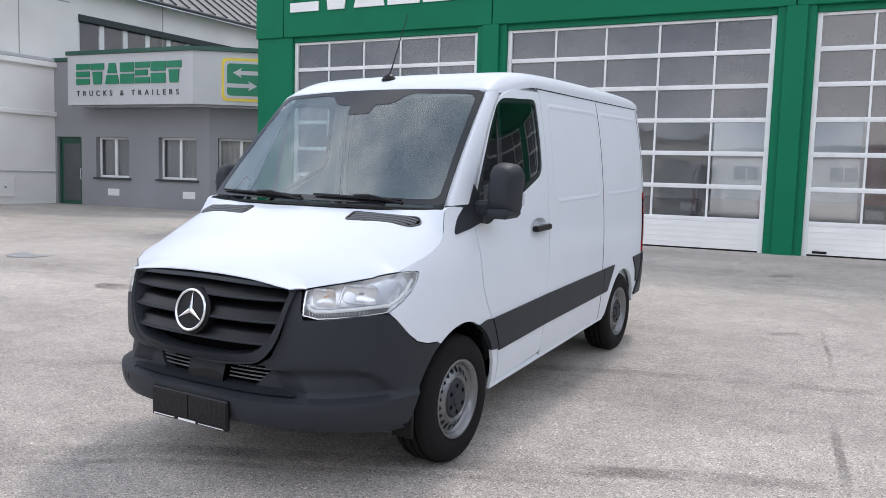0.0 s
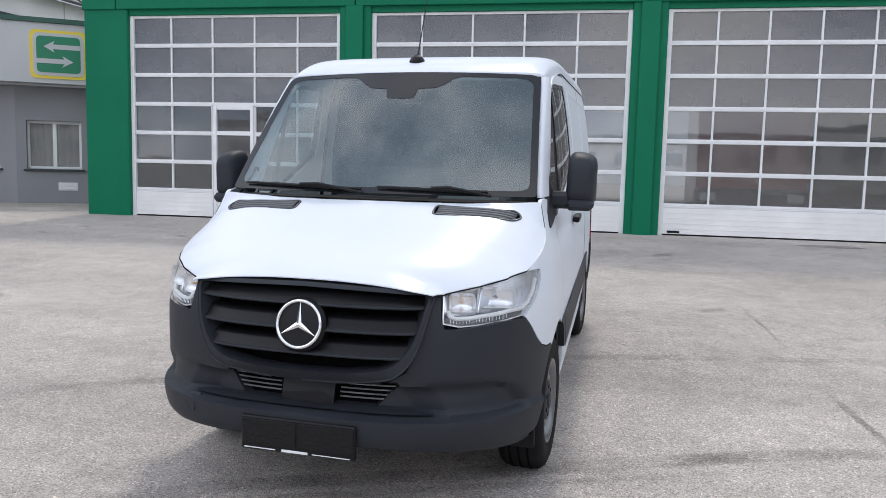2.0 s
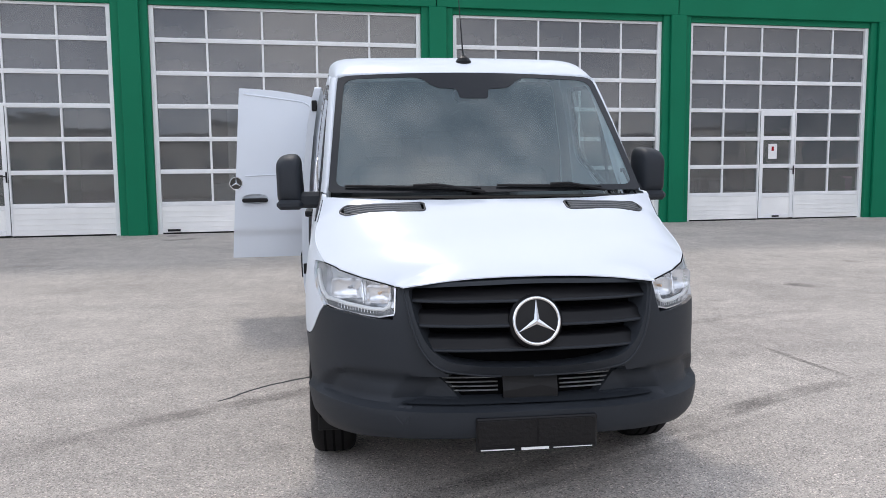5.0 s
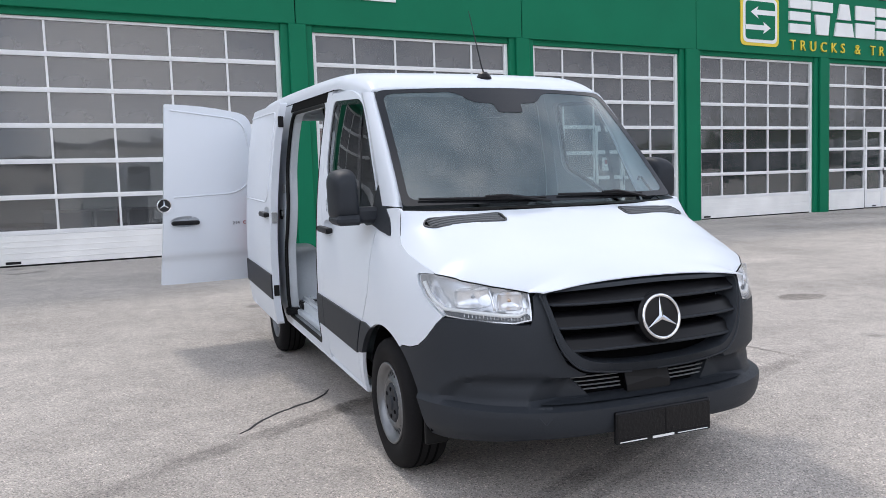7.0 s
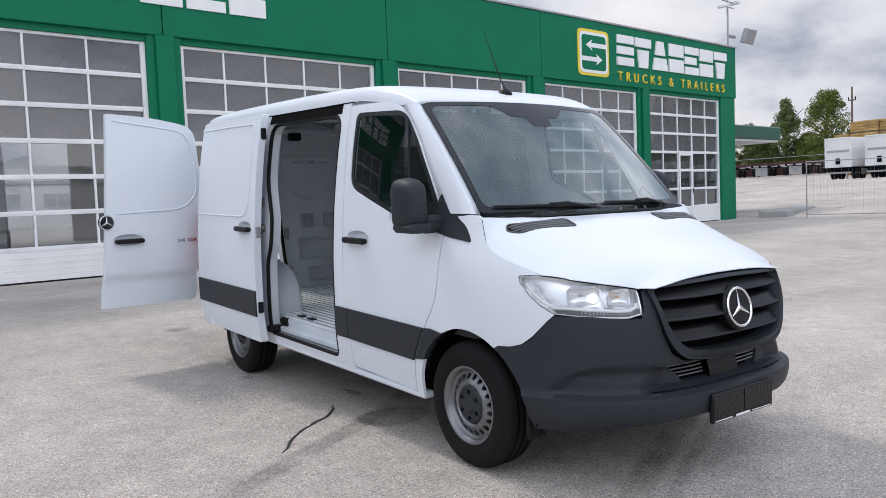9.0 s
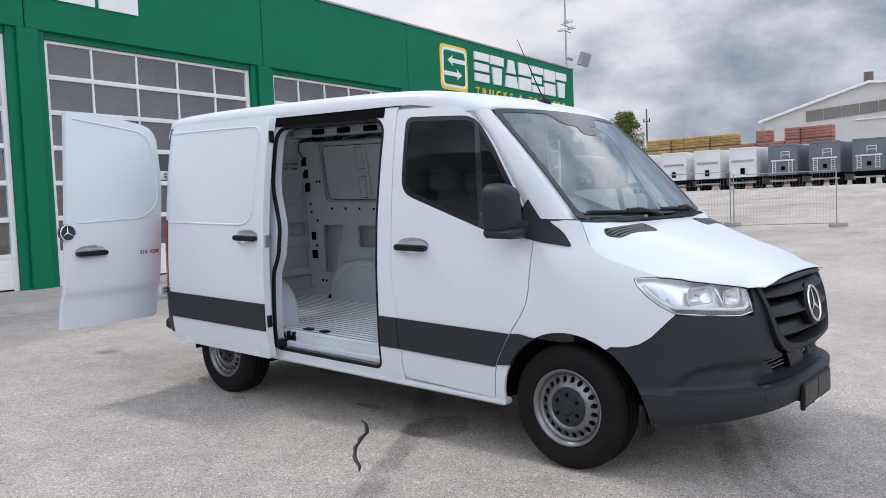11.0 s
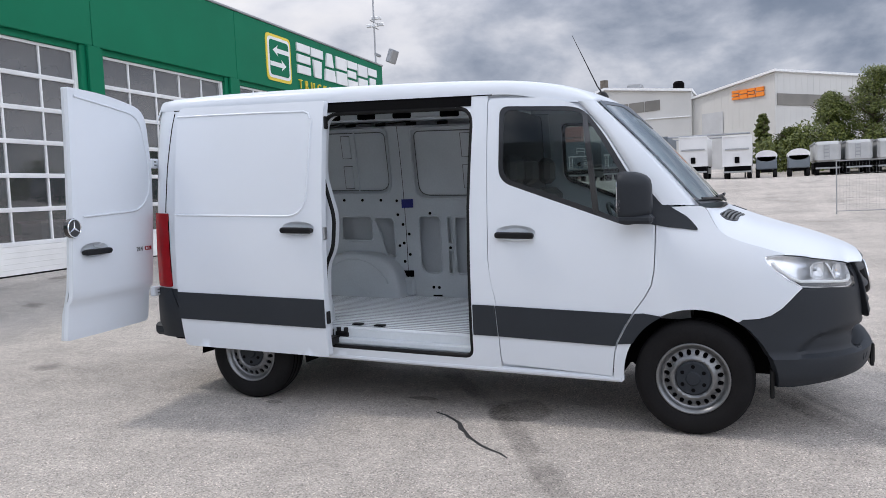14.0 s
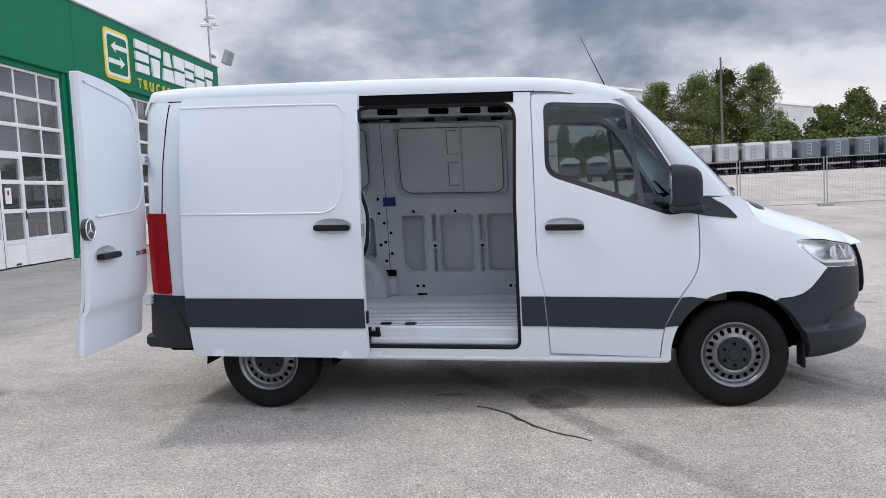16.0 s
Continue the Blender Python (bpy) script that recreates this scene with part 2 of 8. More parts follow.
MAT = dict(
    asphalt=asphalt(),
    paint=material("white_van_paint", (0.70, 0.742, 0.79), 0.5, coat=0.5, coat_rough=0.19, wear=0.015, wear_scale=2.0, spec=0.0),
    inner=material("grey_white_primer", (0.61, 0.65, 0.68), 0.28, wear=0.05, wear_scale=3.0, grain=0.03),
    bayfloor=material("glossy_bay_floor_paint", (0.80, 0.83, 0.85), 0.20, coat=0.7, wear=0.06, wear_scale=3.0, grain=0.03),
    plastic=material("anthracite_plastic", (0.025, 0.029, 0.035), 0.52, grain=0.12, grain_scale=220, wear=0.06, wear_scale=3, bump=0.12, bump_scale=500, spec=0.25),
    trim=material("grey_vent_plastic", (0.05, 0.053, 0.057), 0.38, grain=0.1, grain_scale=200, spec=0.5),
    black=material("black_plastic", (0.004, 0.004, 0.005), 0.42, grain=0.1, grain_scale=150, spec=0.3),
    plateblack=material("embossed_black_plate", (0.004, 0.004, 0.005), 0.35, grain=0.2, grain_scale=40, bump=1.0, bump_scale=60, spec=0.35),
    gloss_black=material("gloss_black", (0.008, 0.008, 0.009), 0.12, coat=0.6),
    frit=material("black_screen_border", (0.012, 0.013, 0.015), 0.2, spec=0.5),
    rubber=material("tyre_rubber", (0.0105, 0.010, 0.0105), 0.75, spec=0.15, grain=0.15, grain_scale=90, wear=0.15, wear_scale=6, bump=0.2, bump_scale=120),
    seal=material("black_rubber_seal", (0.006, 0.006, 0.006), 0.6, grain=0.1, spec=0.25),
    steel=material("silver_wheel_paint", (0.20, 0.205, 0.21), 0.34, metal=0.75, wear=0.08, wear_scale=9, grain=0.04),
    chrome=material("chrome", (0.82, 0.83, 0.84), 0.09, metal=1.0, wear=0.03),
    lampshell=material("lamp_reflector", (0.90, 0.91, 0.92), 0.24, metal=0.7, wear=0.06, wear_scale=25),
    amber=material("amber_lens", (0.62, 0.40, 0.22), 0.25, wear=0.1, wear_scale=30),
    red=material("red_lens", (0.30, 0.002, 0.006), 0.2, coat=0.12, spec=0.2, wear=0.15, wear_scale=12),
    blue=material("blue_sticker", (0.02, 0.025, 0.20), 0.5, grain=0.1),
    aged=material("galvanised_metal", (0.36, 0.37, 0.38), 0.45, metal=0.7, grain=0.12, wear=0.12),
    # near-black: shade of openings put into the colour; also dark joints and fittings
    cavity=material("shade_and_joint_black", (0.004, 0.004, 0.0045), 0.85, grain=0.2, spec=0.05),
    seat=material("grey_seat_cloth", (0.045, 0.047, 0.05), 0.85, grain=0.3, grain_scale=150, bump=0.3),
    dash=material("grey_dashboard", (0.12, 0.127, 0.132), 0.6, grain=0.15, grain_scale=200),
    # windscreen: a pale diffuse veil in the colour stands in for reflected sky
    windscreen=glass("windscreen_glass", (0.68, 0.81, 0.81), 1.0, ior=1.8, haze=0.23, dust_veil=(0.30, 0.40, 0.42)),
    sideglass=glass("tinted_side_glass", (0.44, 0.50, 0.49), 1.0, ior=1.38),
    lens=glass("clear_lens", (0.93, 0.94, 0.95), 1.0, ior=1.45),
    pane=glass("gate_pane", (0.72, 0.74, 0.75), 0.95, wave=0.0018, rough=0.02, ior=1.8, haze=0.12, dust_veil=(0.26, 0.26, 0.265)),
    frosted=glass("dusty_gate_pane", (0.45, 0.46, 0.47), 0.9, wave=0.004, rough=0.06, ior=1.8, haze=0.42, dust_veil=(0.25, 0.25, 0.255)),
    green=material("green_cladding", (0.002, 0.158, 0.078), 0.5, grain=0.04, wear=0.07, wear_scale=0.7, spec=0.15),
    darkgreen=material("dark_green_trim", (0.02, 0.085, 0.06), 0.45, grain=0.06, wear=0.1),
    gatewhite=material("white_gate_frame", (0.80, 0.81, 0.81), 0.4, grain=0.05, wear=0.08, wear_scale=2),
    gatepanel=material("white_gate_panel", (0.82, 0.82, 0.80), 0.42, grain=0.04, wear=0.08, wear_scale=1.3),
    signwhite=material("white_sign_paint", (0.80, 0.81, 0.80), 0.45, grain=0.03, wear=0.05),
    signyellow=material("yellow_sign_paint", (0.78, 0.60, 0.06), 0.5, grain=0.04, wear=0.06),
    signgreen=material("green_sign_paint", (0.006, 0.20, 0.10), 0.45, grain=0.05, wear=0.06),
    signdark=material("dark_sign_paint", (0.03, 0.045, 0.045), 0.5, grain=0.05),
    orange=material("orange_sign", (0.85, 0.24, 0.02), 0.5, grain=0.05),
    greywall=material("grey_render", (0.27, 0.275, 0.29), 0.85, grain=0.08, grain_scale=40, wear=0.1, wear_scale=0.5, bump=0.2, bump_scale=150),
    palegrey=material("pale_grey_fascia", (0.50, 0.51, 0.52), 0.5, grain=0.04, wear=0.06, wear_scale=0.8),
    whitewall=material("weathered_white_render", (0.84, 0.83, 0.80), 0.85, grain=0.06, grain_scale=30, wear=0.13, wear_scale=0.45, bump=0.2, bump_scale=100),
    roofmetal=material("dark_seam_metal", (0.10, 0.105, 0.11), 0.42, metal=0.4, grain=0.08, wear=0.12, wear_scale=1.0),
    concrete=material("grey_concrete", (0.33, 0.33, 0.32), 0.85, grain=0.12, grain_scale=25, wear=0.15, wear_scale=0.8),
    indoor=material("hall_wall", (0.20, 0.20, 0.20), 0.8, grain=0.1, wear=0.2, wear_scale=0.5),
    curtain=material("white_curtain", (0.6, 0.6, 0.58), 0.9, grain=0.1, grain_scale=8),
    tar=material("black_tar", (0.028, 0.028, 0.029), 0.6, grain=0.3, grain_scale=50),
    trailergrey=material("blue_grey_trailer", (0.14, 0.165, 0.19), 0.45, grain=0.06, wear=0.15, wear_scale=0.6),
    trailerwhite=material("white_trailer", (0.72, 0.72, 0.72), 0.5, grain=0.05, wear=0.08, wear_scale=0.6),
    trailersteel=material("pale_steel_trailer", (0.47, 0.48, 0.48), 0.45, metal=0.0, grain=0.08, wear=0.15, wear_scale=0.6),
    factory=material("cream_factory_cladding", (0.58, 0.575, 0.55), 0.75, grain=0.04, wear=0.06, wear_scale=0.2),
    factoryband=material("grey_ventilation_band", (0.20, 0.19, 0.17), 0.7, grain=0.1, wear=0.15, wear_scale=0.3),
    pinkblock=material("red_brick_pallets", (0.38, 0.17, 0.13), 0.85, grain=0.1, wear=0.15, vary=0.16),
    yellowblock=material("ochre_pallets", (0.42, 0.27, 0.10), 0.85, grain=0.1, wear=0.15, vary=0.2),
    rust=material("rusty_wall", (0.075, 0.03, 0.026), 0.85, grain=0.15, wear=0.25, wear_scale=0.5),
    bark=material("bark", (0.09, 0.07, 0.05), 0.9, grain=0.3, grain_scale=20),
    wood=material("weathered_pole_wood", (0.13, 0.11, 0.09), 0.9, grain=0.25, grain_scale=12),
    truckred=material("red_truck_paint", (0.35, 0.03, 0.025), 0.35, coat=0.5, wear=0.1),
)


def stain(name, colour, strength, scale, broken=1.0):
    """A worn mark on the asphalt: dark rubber or oil that breaks up into the ground below."""
    m = bpy.data.materials.new(name)
    m.use_nodes = True
    t = m.node_tree
    t.nodes.clear()
    out = t.nodes.new("ShaderNodeOutputMaterial")
    see, dark, mix = t.nodes.new("ShaderNodeBsdfTransparent"), t.nodes.new("ShaderNodeBsdfDiffuse"), t.nodes.new("ShaderNodeMixShader")
    dark.inputs[0].default_value = (*colour, 1)
    co = t.nodes.new("ShaderNodeTexCoord")
    total = None
    for sc, lo, hi in ((scale, 0.75 - broken * 0.5 - (1 - broken) * 1.0, 0.75), (70.0, 0.7 - broken * 0.5 - (1 - broken) * 0.9, 0.7)):
        n = t.nodes.new("ShaderNodeTexNoise")
        n.inputs["Scale"].default_value, n.inputs["Detail"].default_value = sc, 4.0
        t.links.new(co.outputs["Object"], n.inputs["Vector"])
        r = t.nodes.new("ShaderNodeMapRange")
        r.inputs["From Min"].default_value, r.inputs["From Max"].default_value = lo, hi
        t.links.new(n.outputs[0], r.inputs[0])
        if total is None:
            total = r.outputs[0]
        else:
            k = t.nodes.new("ShaderNodeMath")
            k.operation = "MULTIPLY"
            t.links.new(total, k.inputs[0])
            t.links.new(r.outputs[0], k.inputs[1])
            total = k.outputs[0]
    a = t.nodes.new("ShaderNodeAttribute")
    a.attribute_name = "wear"
    k = t.nodes.new("ShaderNodeMath")
    k.operation = "MULTIPLY"
    t.links.new(total, k.inputs[0])
    t.links.new(a.outputs["Fac"], k.inputs[1])
    s = t.nodes.new("ShaderNodeMath")
    s.operation, s.use_clamp = "MULTIPLY", True
    s.inputs[1].default_value = strength
    t.links.new(k.outputs[0], s.inputs[0])
    t.links.new(s.outputs[0], mix.inputs[0])
    t.links.new(see.outputs[0], mix.inputs[1])
    t.links.new(dark.outputs[0], mix.inputs[2])
    t.links.new(mix.outputs[0], out.inputs[0])
    return m


MAT["tyremark"] = stain("tyre_mark", (0.07, 0.067, 0.065), 0.62, 3.0)
MAT["oilmark"] = stain("oil_stain", (0.095, 0.080, 0.068), 0.62, 2.0, 0.5)


def leafy(name, a, b_):
    m = bpy.data.materials.new(name)
    m.use_nodes = True
    t = m.node_tree
    b = t.nodes["Principled BSDF"]
    r = t.nodes.new("ShaderNodeValToRGB")
    r.color_ramp.elements[0].color, r.color_ramp.elements[1].color = (*a, 1), (*b_, 1)
    g = t.nodes.new("ShaderNodeNewGeometry")
    t.links.new(g.outputs["Random Per Island"], r.inputs[0])
    t.links.new(r.outputs[0], b.inputs["Base Color"])
    b.inputs["Roughness"].default_value = 0.6
    b.inputs["Subsurface Weight"].default_value = 0.0
    return m


MAT["leaf"] = leafy("spring_leaves", (0.07, 0.118, 0.018), (0.195, 0.235, 0.045))
MAT["leaf_dark"] = leafy("dark_leaves", (0.05, 0.088, 0.018), (0.13, 0.175, 0.042))

MAT["leaf_olive"] = leafy("olive_leaves", (0.045, 0.068, 0.010), (0.135, 0.155, 0.028))

# ---- building helpers ----


def link(name, bm, mat, parent=None, label="", smooth=False, m=None):
    me = bpy.data.meshes.new(name)
    bm.to_mesh(me)
    bm.free()
    for one in (mat if isinstance(mat, (list, tuple)) else (mat,)):
        me.materials.append(one)
    if smooth:
        me.polygons.foreach_set("use_smooth", [True] * len(me.polygons))
    ob = new(name, me)
    if parent is not None:
        ob.parent = parent
    if m is not None:
        ob.matrix_basis = m
    if label:
        tagged(ob, label)
    return ob


def part(name, bm, mat, parent, label="", smooth=False, m=None):
    return link(name, bm, mat, parent, label, smooth, m)


def thing(name, label, category, group="", kind="", m=None, parent=None):
    ob = tagged(new(name), label, category, group, kind)
    if m is not None:
        ob.matrix_basis = m
    return ob


def add_box(bm, lo, hi, bevel=0.0, m=None):
    """A box from corner to corner, with its edges taken off."""
    lo, hi = Vector(lo), Vector(hi)
    r = bmesh.ops.create_cube(bm, size=1.0)
    vs = r["verts"]
    for v in vs:
        v.co = Vector([lo[i] + (v.co[i] + 0.5) * (hi[i] - lo[i]) for i in range(3)])
    if bevel:
        es = list({e for v in vs for e in v.link_edges})
        b = bmesh.ops.bevel(bm, geom=es, offset=bevel, segments=1, affect="EDGES", profile=0.5)
        vs = list({v for f in b["faces"] for v in f.verts} | {v for v in vs if v.is_valid})
    if m is not None:
        bmesh.ops.transform(bm, matrix=m, verts=vs)
    return vs


def box(lo, hi, bevel=0.0, m=None):
    bm = bmesh.new()
    add_box(bm, lo, hi, bevel, m)
    return bm


def add_tube(bm, pts, radius, sides=8, cap=True):
    """A tube along points; radius may be one number or one for each point."""
    pts = [Vector(p) for p in pts]
    rings = []
    for i, p in enumerate(pts):
        d = (pts[min(i + 1, len(pts) - 1)] - pts[max(i - 1, 0)]).normalized()
        a = d.orthogonal().normalized() if i == 0 else (a - d * a.dot(d)).normalized()
        b = d.cross(a)
        r = radius[i] if isinstance(radius, (list, tuple)) else radius
        rings.append([bm.verts.new(p + r * (math.cos(k * math.tau / sides) * a + math.sin(k * math.tau / sides) * b)) for k in range(sides)])
    for s, e in zip(rings, rings[1:]):
        for k in range(sides):
            bm.faces.new((s[k], s[(k + 1) % sides], e[(k + 1) % sides], e[k]))
    if cap:
        bm.faces.new(rings[0][::-1])
        bm.faces.new(rings[-1])


def tube(pts, radius, sides=8):
    bm = bmesh.new()
    add_tube(bm, pts, radius, sides)
    return bm


def lathe(profile, sides=40, axis="X", cap=True):
    """Turns (along, radius) pairs round an axis."""
    bm = bmesh.new()
    rings = []
    for a, r in profile:
        ring = []
        for k in range(sides):
            c, s = math.cos(k * math.tau / sides) * r, math.sin(k * math.tau / sides) * r
            ring.append(bm.verts.new((a, c, s) if axis == "X" else (c, a, s) if axis == "Y" else (c, s, a)))
        rings.append(ring)
    for s, e in zip(rings, rings[1:]):
        for k in range(sides):
            bm.faces.new((s[k], s[(k + 1) % sides], e[(k + 1) % sides], e[k]))
    if cap and profile[0][1] > 1e-4:
        bm.faces.new(rings[0][::-1])
    if cap and profile[-1][1] > 1e-4:
        bm.faces.new(rings[-1])
    bmesh.ops.remove_doubles(bm, verts=bm.verts, dist=1e-5)
    bmesh.ops.recalc_face_normals(bm, faces=bm.faces)
    return bm


def rpoly(points, n=5):
    """An outline of (a, b, radius): corners rounded off."""
    out = []
    k = len(points)
    for i, (x, y, r) in enumerate(points):
        p, a, b = Vector((x, y)), Vector(points[i - 1][:2]), Vector(points[(i + 1) % k][:2])
        if r <= 0:
            out.append(tuple(p))
            continue
        u, v = (a - p), (b - p)
        r = min(r, u.length * 0.49, v.length * 0.49)
        s, e = p + u.normalized() * r, p + v.normalized() * r
        for j in range(n + 1):
            w = j / n
            out.append(tuple((1 - w) ** 2 * s + 2 * w * (1 - w) * p + w * w * e))
    return out


def inside(pt, poly):
    x, y = pt
    hit = False
    for (ax, ay), (bx, by) in zip(poly, poly[1:] + poly[:1]):
        if (ay > y) != (by > y) and x < (bx - ax) * (y - ay) / (by - ay) + ax:
            hit = not hit
    return hit


def dense(poly, step):
    out = []
    for a, b in zip(poly, poly[1:] + poly[:1]):
        a, b = Vector(a), Vector(b)
        n = max(1, math.ceil((b - a).length / step))
        out += [tuple(a.lerp(b, i / n)) for i in range(n)]
    return out


def sheet(outline, at, step=0.08, holes=(), thick=0.0, flip=False, back=None):
    """A curved panel: an outline in two numbers, filled, and laid in space by at(a, b, depth). thick turns its rim inwards."""
    loops = [dense(list(outline), step)] + [dense(list(h), step) for h in holes]
    pts, edges = [], []
    for lp in loops:
        k = len(pts)
        pts += lp
        edges += [(k + i, k + (i + 1) % len(lp)) for i in range(len(lp))]
    lo = [min(p[i] for p in loops[0]) for i in (0, 1)]
    hi = [max(p[i] for p in loops[0]) for i in (0, 1)]
    nx, ny = max(1, int((hi[0] - lo[0]) / step)), max(1, int((hi[1] - lo[1]) / step))
    rim = [Vector(p) for lp in loops for p in lp]
    for i in range(1, nx):
        for j in range(1, ny):
            q = (lo[0] + (hi[0] - lo[0]) * (i + (j % 2) * 0.5 - 0.25) / nx, lo[1] + (hi[1] - lo[1]) * j / ny)
            if inside(q, loops[0]) and not any(inside(q, h) for h in loops[1:]) and min((Vector(q) - r).length_squared for r in rim) > (0.45 * step) ** 2:
                pts.append(q)
    v2, _, faces, _, _, _ = mathutils.geometry.delaunay_2d_cdt([Vector(p) for p in pts], edges, [], 0, 1e-6)
    bm = bmesh.new()
    front = [bm.verts.new(at(v[0], v[1], 0.0)) for v in v2]
    for f in faces:
        c = sum((Vector(v2[i]) for i in f), Vector((0, 0))) / len(f)
        if inside(tuple(c), loops[0]) and not any(inside(tuple(c), h) for h in loops[1:]):
            bm.faces.new([front[i] for i in f])
    if thick:
        edge = [e for e in bm.edges if len(e.link_faces) == 1]
        where = {v: v2[i] for i, v in enumerate(front)}
        deep = {v: bm.verts.new(at(where[v][0], where[v][1], thick)) for e in edge for v in e.verts}
        for e in edge:
            a, b = e.verts
            f = e.link_faces[0]
            ls = [l for l in f.loops if l.edge == e][0]
            a, b = ls.vert, ls.link_loop_next.vert
            bm.faces.new((b, a, deep[a], deep[b]))
    loose = [v for v in bm.verts if not v.link_faces]
    bmesh.ops.delete(bm, geom=loose, context="VERTS")
    if flip:
        bmesh.ops.reverse_faces(bm, faces=bm.faces)
    if thick:
        for e in bm.edges:
            if len(e.link_faces) == 2 and e.calc_face_angle(0) > 0.6:
                e.smooth = False
    return bm


def lettering(name, text, size, mat, parent, m, depth=0.01, align="LEFT", spacing=1.0, label=""):
    """Flat letters in the built-in font, turned into a mesh."""
    def made(body):
        cu = bpy.data.curves.new(name, "FONT")
        cu.body, cu.size, cu.extrude, cu.align_x, cu.space_character = body, size, depth, align, spacing
        tmp = new(name, cu)
        me = bpy.data.meshes.new_from_object(tmp.evaluated_get(bpy.context.evaluated_depsgraph_get()))
        bpy.data.objects.remove(tmp)
        return me
    for i, ch in enumerate(text):
        if ch == " ":
            continue
        me = made(ch)
        here = max(v.co.x for v in made(text[:i + 1]).vertices) - max(v.co.x for v in me.vertices)
        me.materials.clear()
        me.materials.append(mat)
        ob = new(name, me)
        ob.parent = parent
        ob.matrix_basis = m @ Matrix.Translation((here, 0, 0))


def prism(outline, depth, m=None):
    """An outline (a, b) in the x-z plane, pushed depth along y."""
    bm = bmesh.new()
    f = bm.faces.new([bm.verts.new((a, 0, b)) for a, b in outline])
    r = bmesh.ops.extrude_face_region(bm, geom=[f])
    bmesh.ops.translate(bm, vec=(0, depth, 0), verts=[v for v in r["geom"] if isinstance(v, bmesh.types.BMVert)])
    bmesh.ops.recalc_face_normals(bm, faces=bm.faces)
    if m is not None:
        bmesh.ops.transform(bm, matrix=m, verts=bm.verts)
    return bm


def smooth01(x):
    x = min(1.0, max(0.0, x))
    return x * x * (3 - 2 * x)


def curve(table):
    """A smooth function through a few (x, value) pairs."""
    xs, ys = [p[0] for p in table], [p[1] for p in table]

    def at(x):
        if x <= xs[0]:
            return ys[0]
        if x >= xs[-1]:
            return ys[-1]
        i = max(k for k in range(len(xs) - 1) if xs[k] <= x)
        h = xs[i + 1] - xs[i]

        def slope(k):
            return (ys[k + 1] - ys[k - 1]) / (xs[k + 1] - xs[k - 1]) if 0 < k < len(xs) - 1 else (ys[1] - ys[0]) / (xs[1] - xs[0]) if k == 0 else (ys[-1] - ys[-2]) / (xs[-1] - xs[-2])

        w = (x - xs[i]) / h
        return ((2 * w ** 3 - 3 * w ** 2 + 1) * ys[i] + (w ** 3 - 2 * w ** 2 + w) * h * slope(i)
                + (3 * w ** 2 - 2 * w ** 3) * ys[i + 1] + (w ** 3 - w ** 2) * h * slope(i + 1))
    return at


def ground_z(x, y):
    """The yard is level round the van and rises gently to the halls."""
    return 0.35 * smooth01((y + 0.7) / 10.3) + 1.55 * smooth01((x - 20) / 42) + 1.1 * smooth01((x - 74) / 14)

# ---- ground ----


def spaced(near, far, step, grow):
    out, v, s = [0.0], 0.0, step
    while v < far:
        v += s
        if v > near:
            s *= grow
        out.append(v)
    return [-a for a in reversed(out[1:])] + out


def build_ground():
    xs, ys = spaced(60, 2500, 1.5, 1.35), spaced(40, 2500, 1.0, 1.35)
    verts = [(x, y, ground_z(x, y)) for y in ys for x in xs]
    n = len(xs)
    faces = [(j * n + i, j * n + i + 1, (j + 1) * n + i + 1, (j + 1) * n + i) for j in range(len(ys) - 1) for i in range(n - 1)]
    me = bpy.data.meshes.new("ground")
    me.from_pydata(verts, [], faces)
    me.polygons.foreach_set("use_smooth", [True] * len(faces))
    me.materials.append(MAT["asphalt"])
    tagged(new("ground", me), "worn pale grey asphalt yard with stains and tyre marks", "ground", kind="structure")


build_ground()


def ground_strip(name, points, width, mat, label, category, fade=True, lift=0.004):
    """A flat worn strip along the ground; its edges thin out through the attribute wear."""
    line = [Vector(p) for p in points]
    fx = curve([(i, p.x) for i, p in enumerate(line)])
    fy = curve([(i, p.y) for i, p in enumerate(line)])
    n = 14 * (len(line) - 1)
    pts = [Vector((fx(i * (len(line) - 1) / n), fy(i * (len(line) - 1) / n))) for i in range(n + 1)]
    verts, faces, wear = [], [], []
    ks = (-1.0, -0.6, 0.0, 0.6, 1.0)
    for i, p in enumerate(pts):
        d = (pts[min(i + 1, n)] - pts[max(i - 1, 0)]).normalized()
        e = Vector((-d.y, d.x))
        for k in ks:
            q = p + e * (k * width / 2)
            verts.append((q.x, q.y, ground_z(q.x, q.y) + lift))
            wear.append((0.0 if abs(k) > 0.9 else 1.0) * min(1.0, 3.0 * i / n, 3.0 * (n - i) / n) if fade else 1.0)
    m = len(ks)
    for i in range(n):
        for k in range(m - 1):
            faces.append((i * m + k, i * m + k + 1, (i + 1) * m + k + 1, (i + 1) * m + k))
    me = bpy.data.meshes.new(name)
    me.from_pydata(verts, [], faces)
    me.attributes.new("wear", "FLOAT", "POINT").data.foreach_set("value", wear)
    me.materials.append(mat)
    return tagged(new(name, me), label, category, kind="structure")


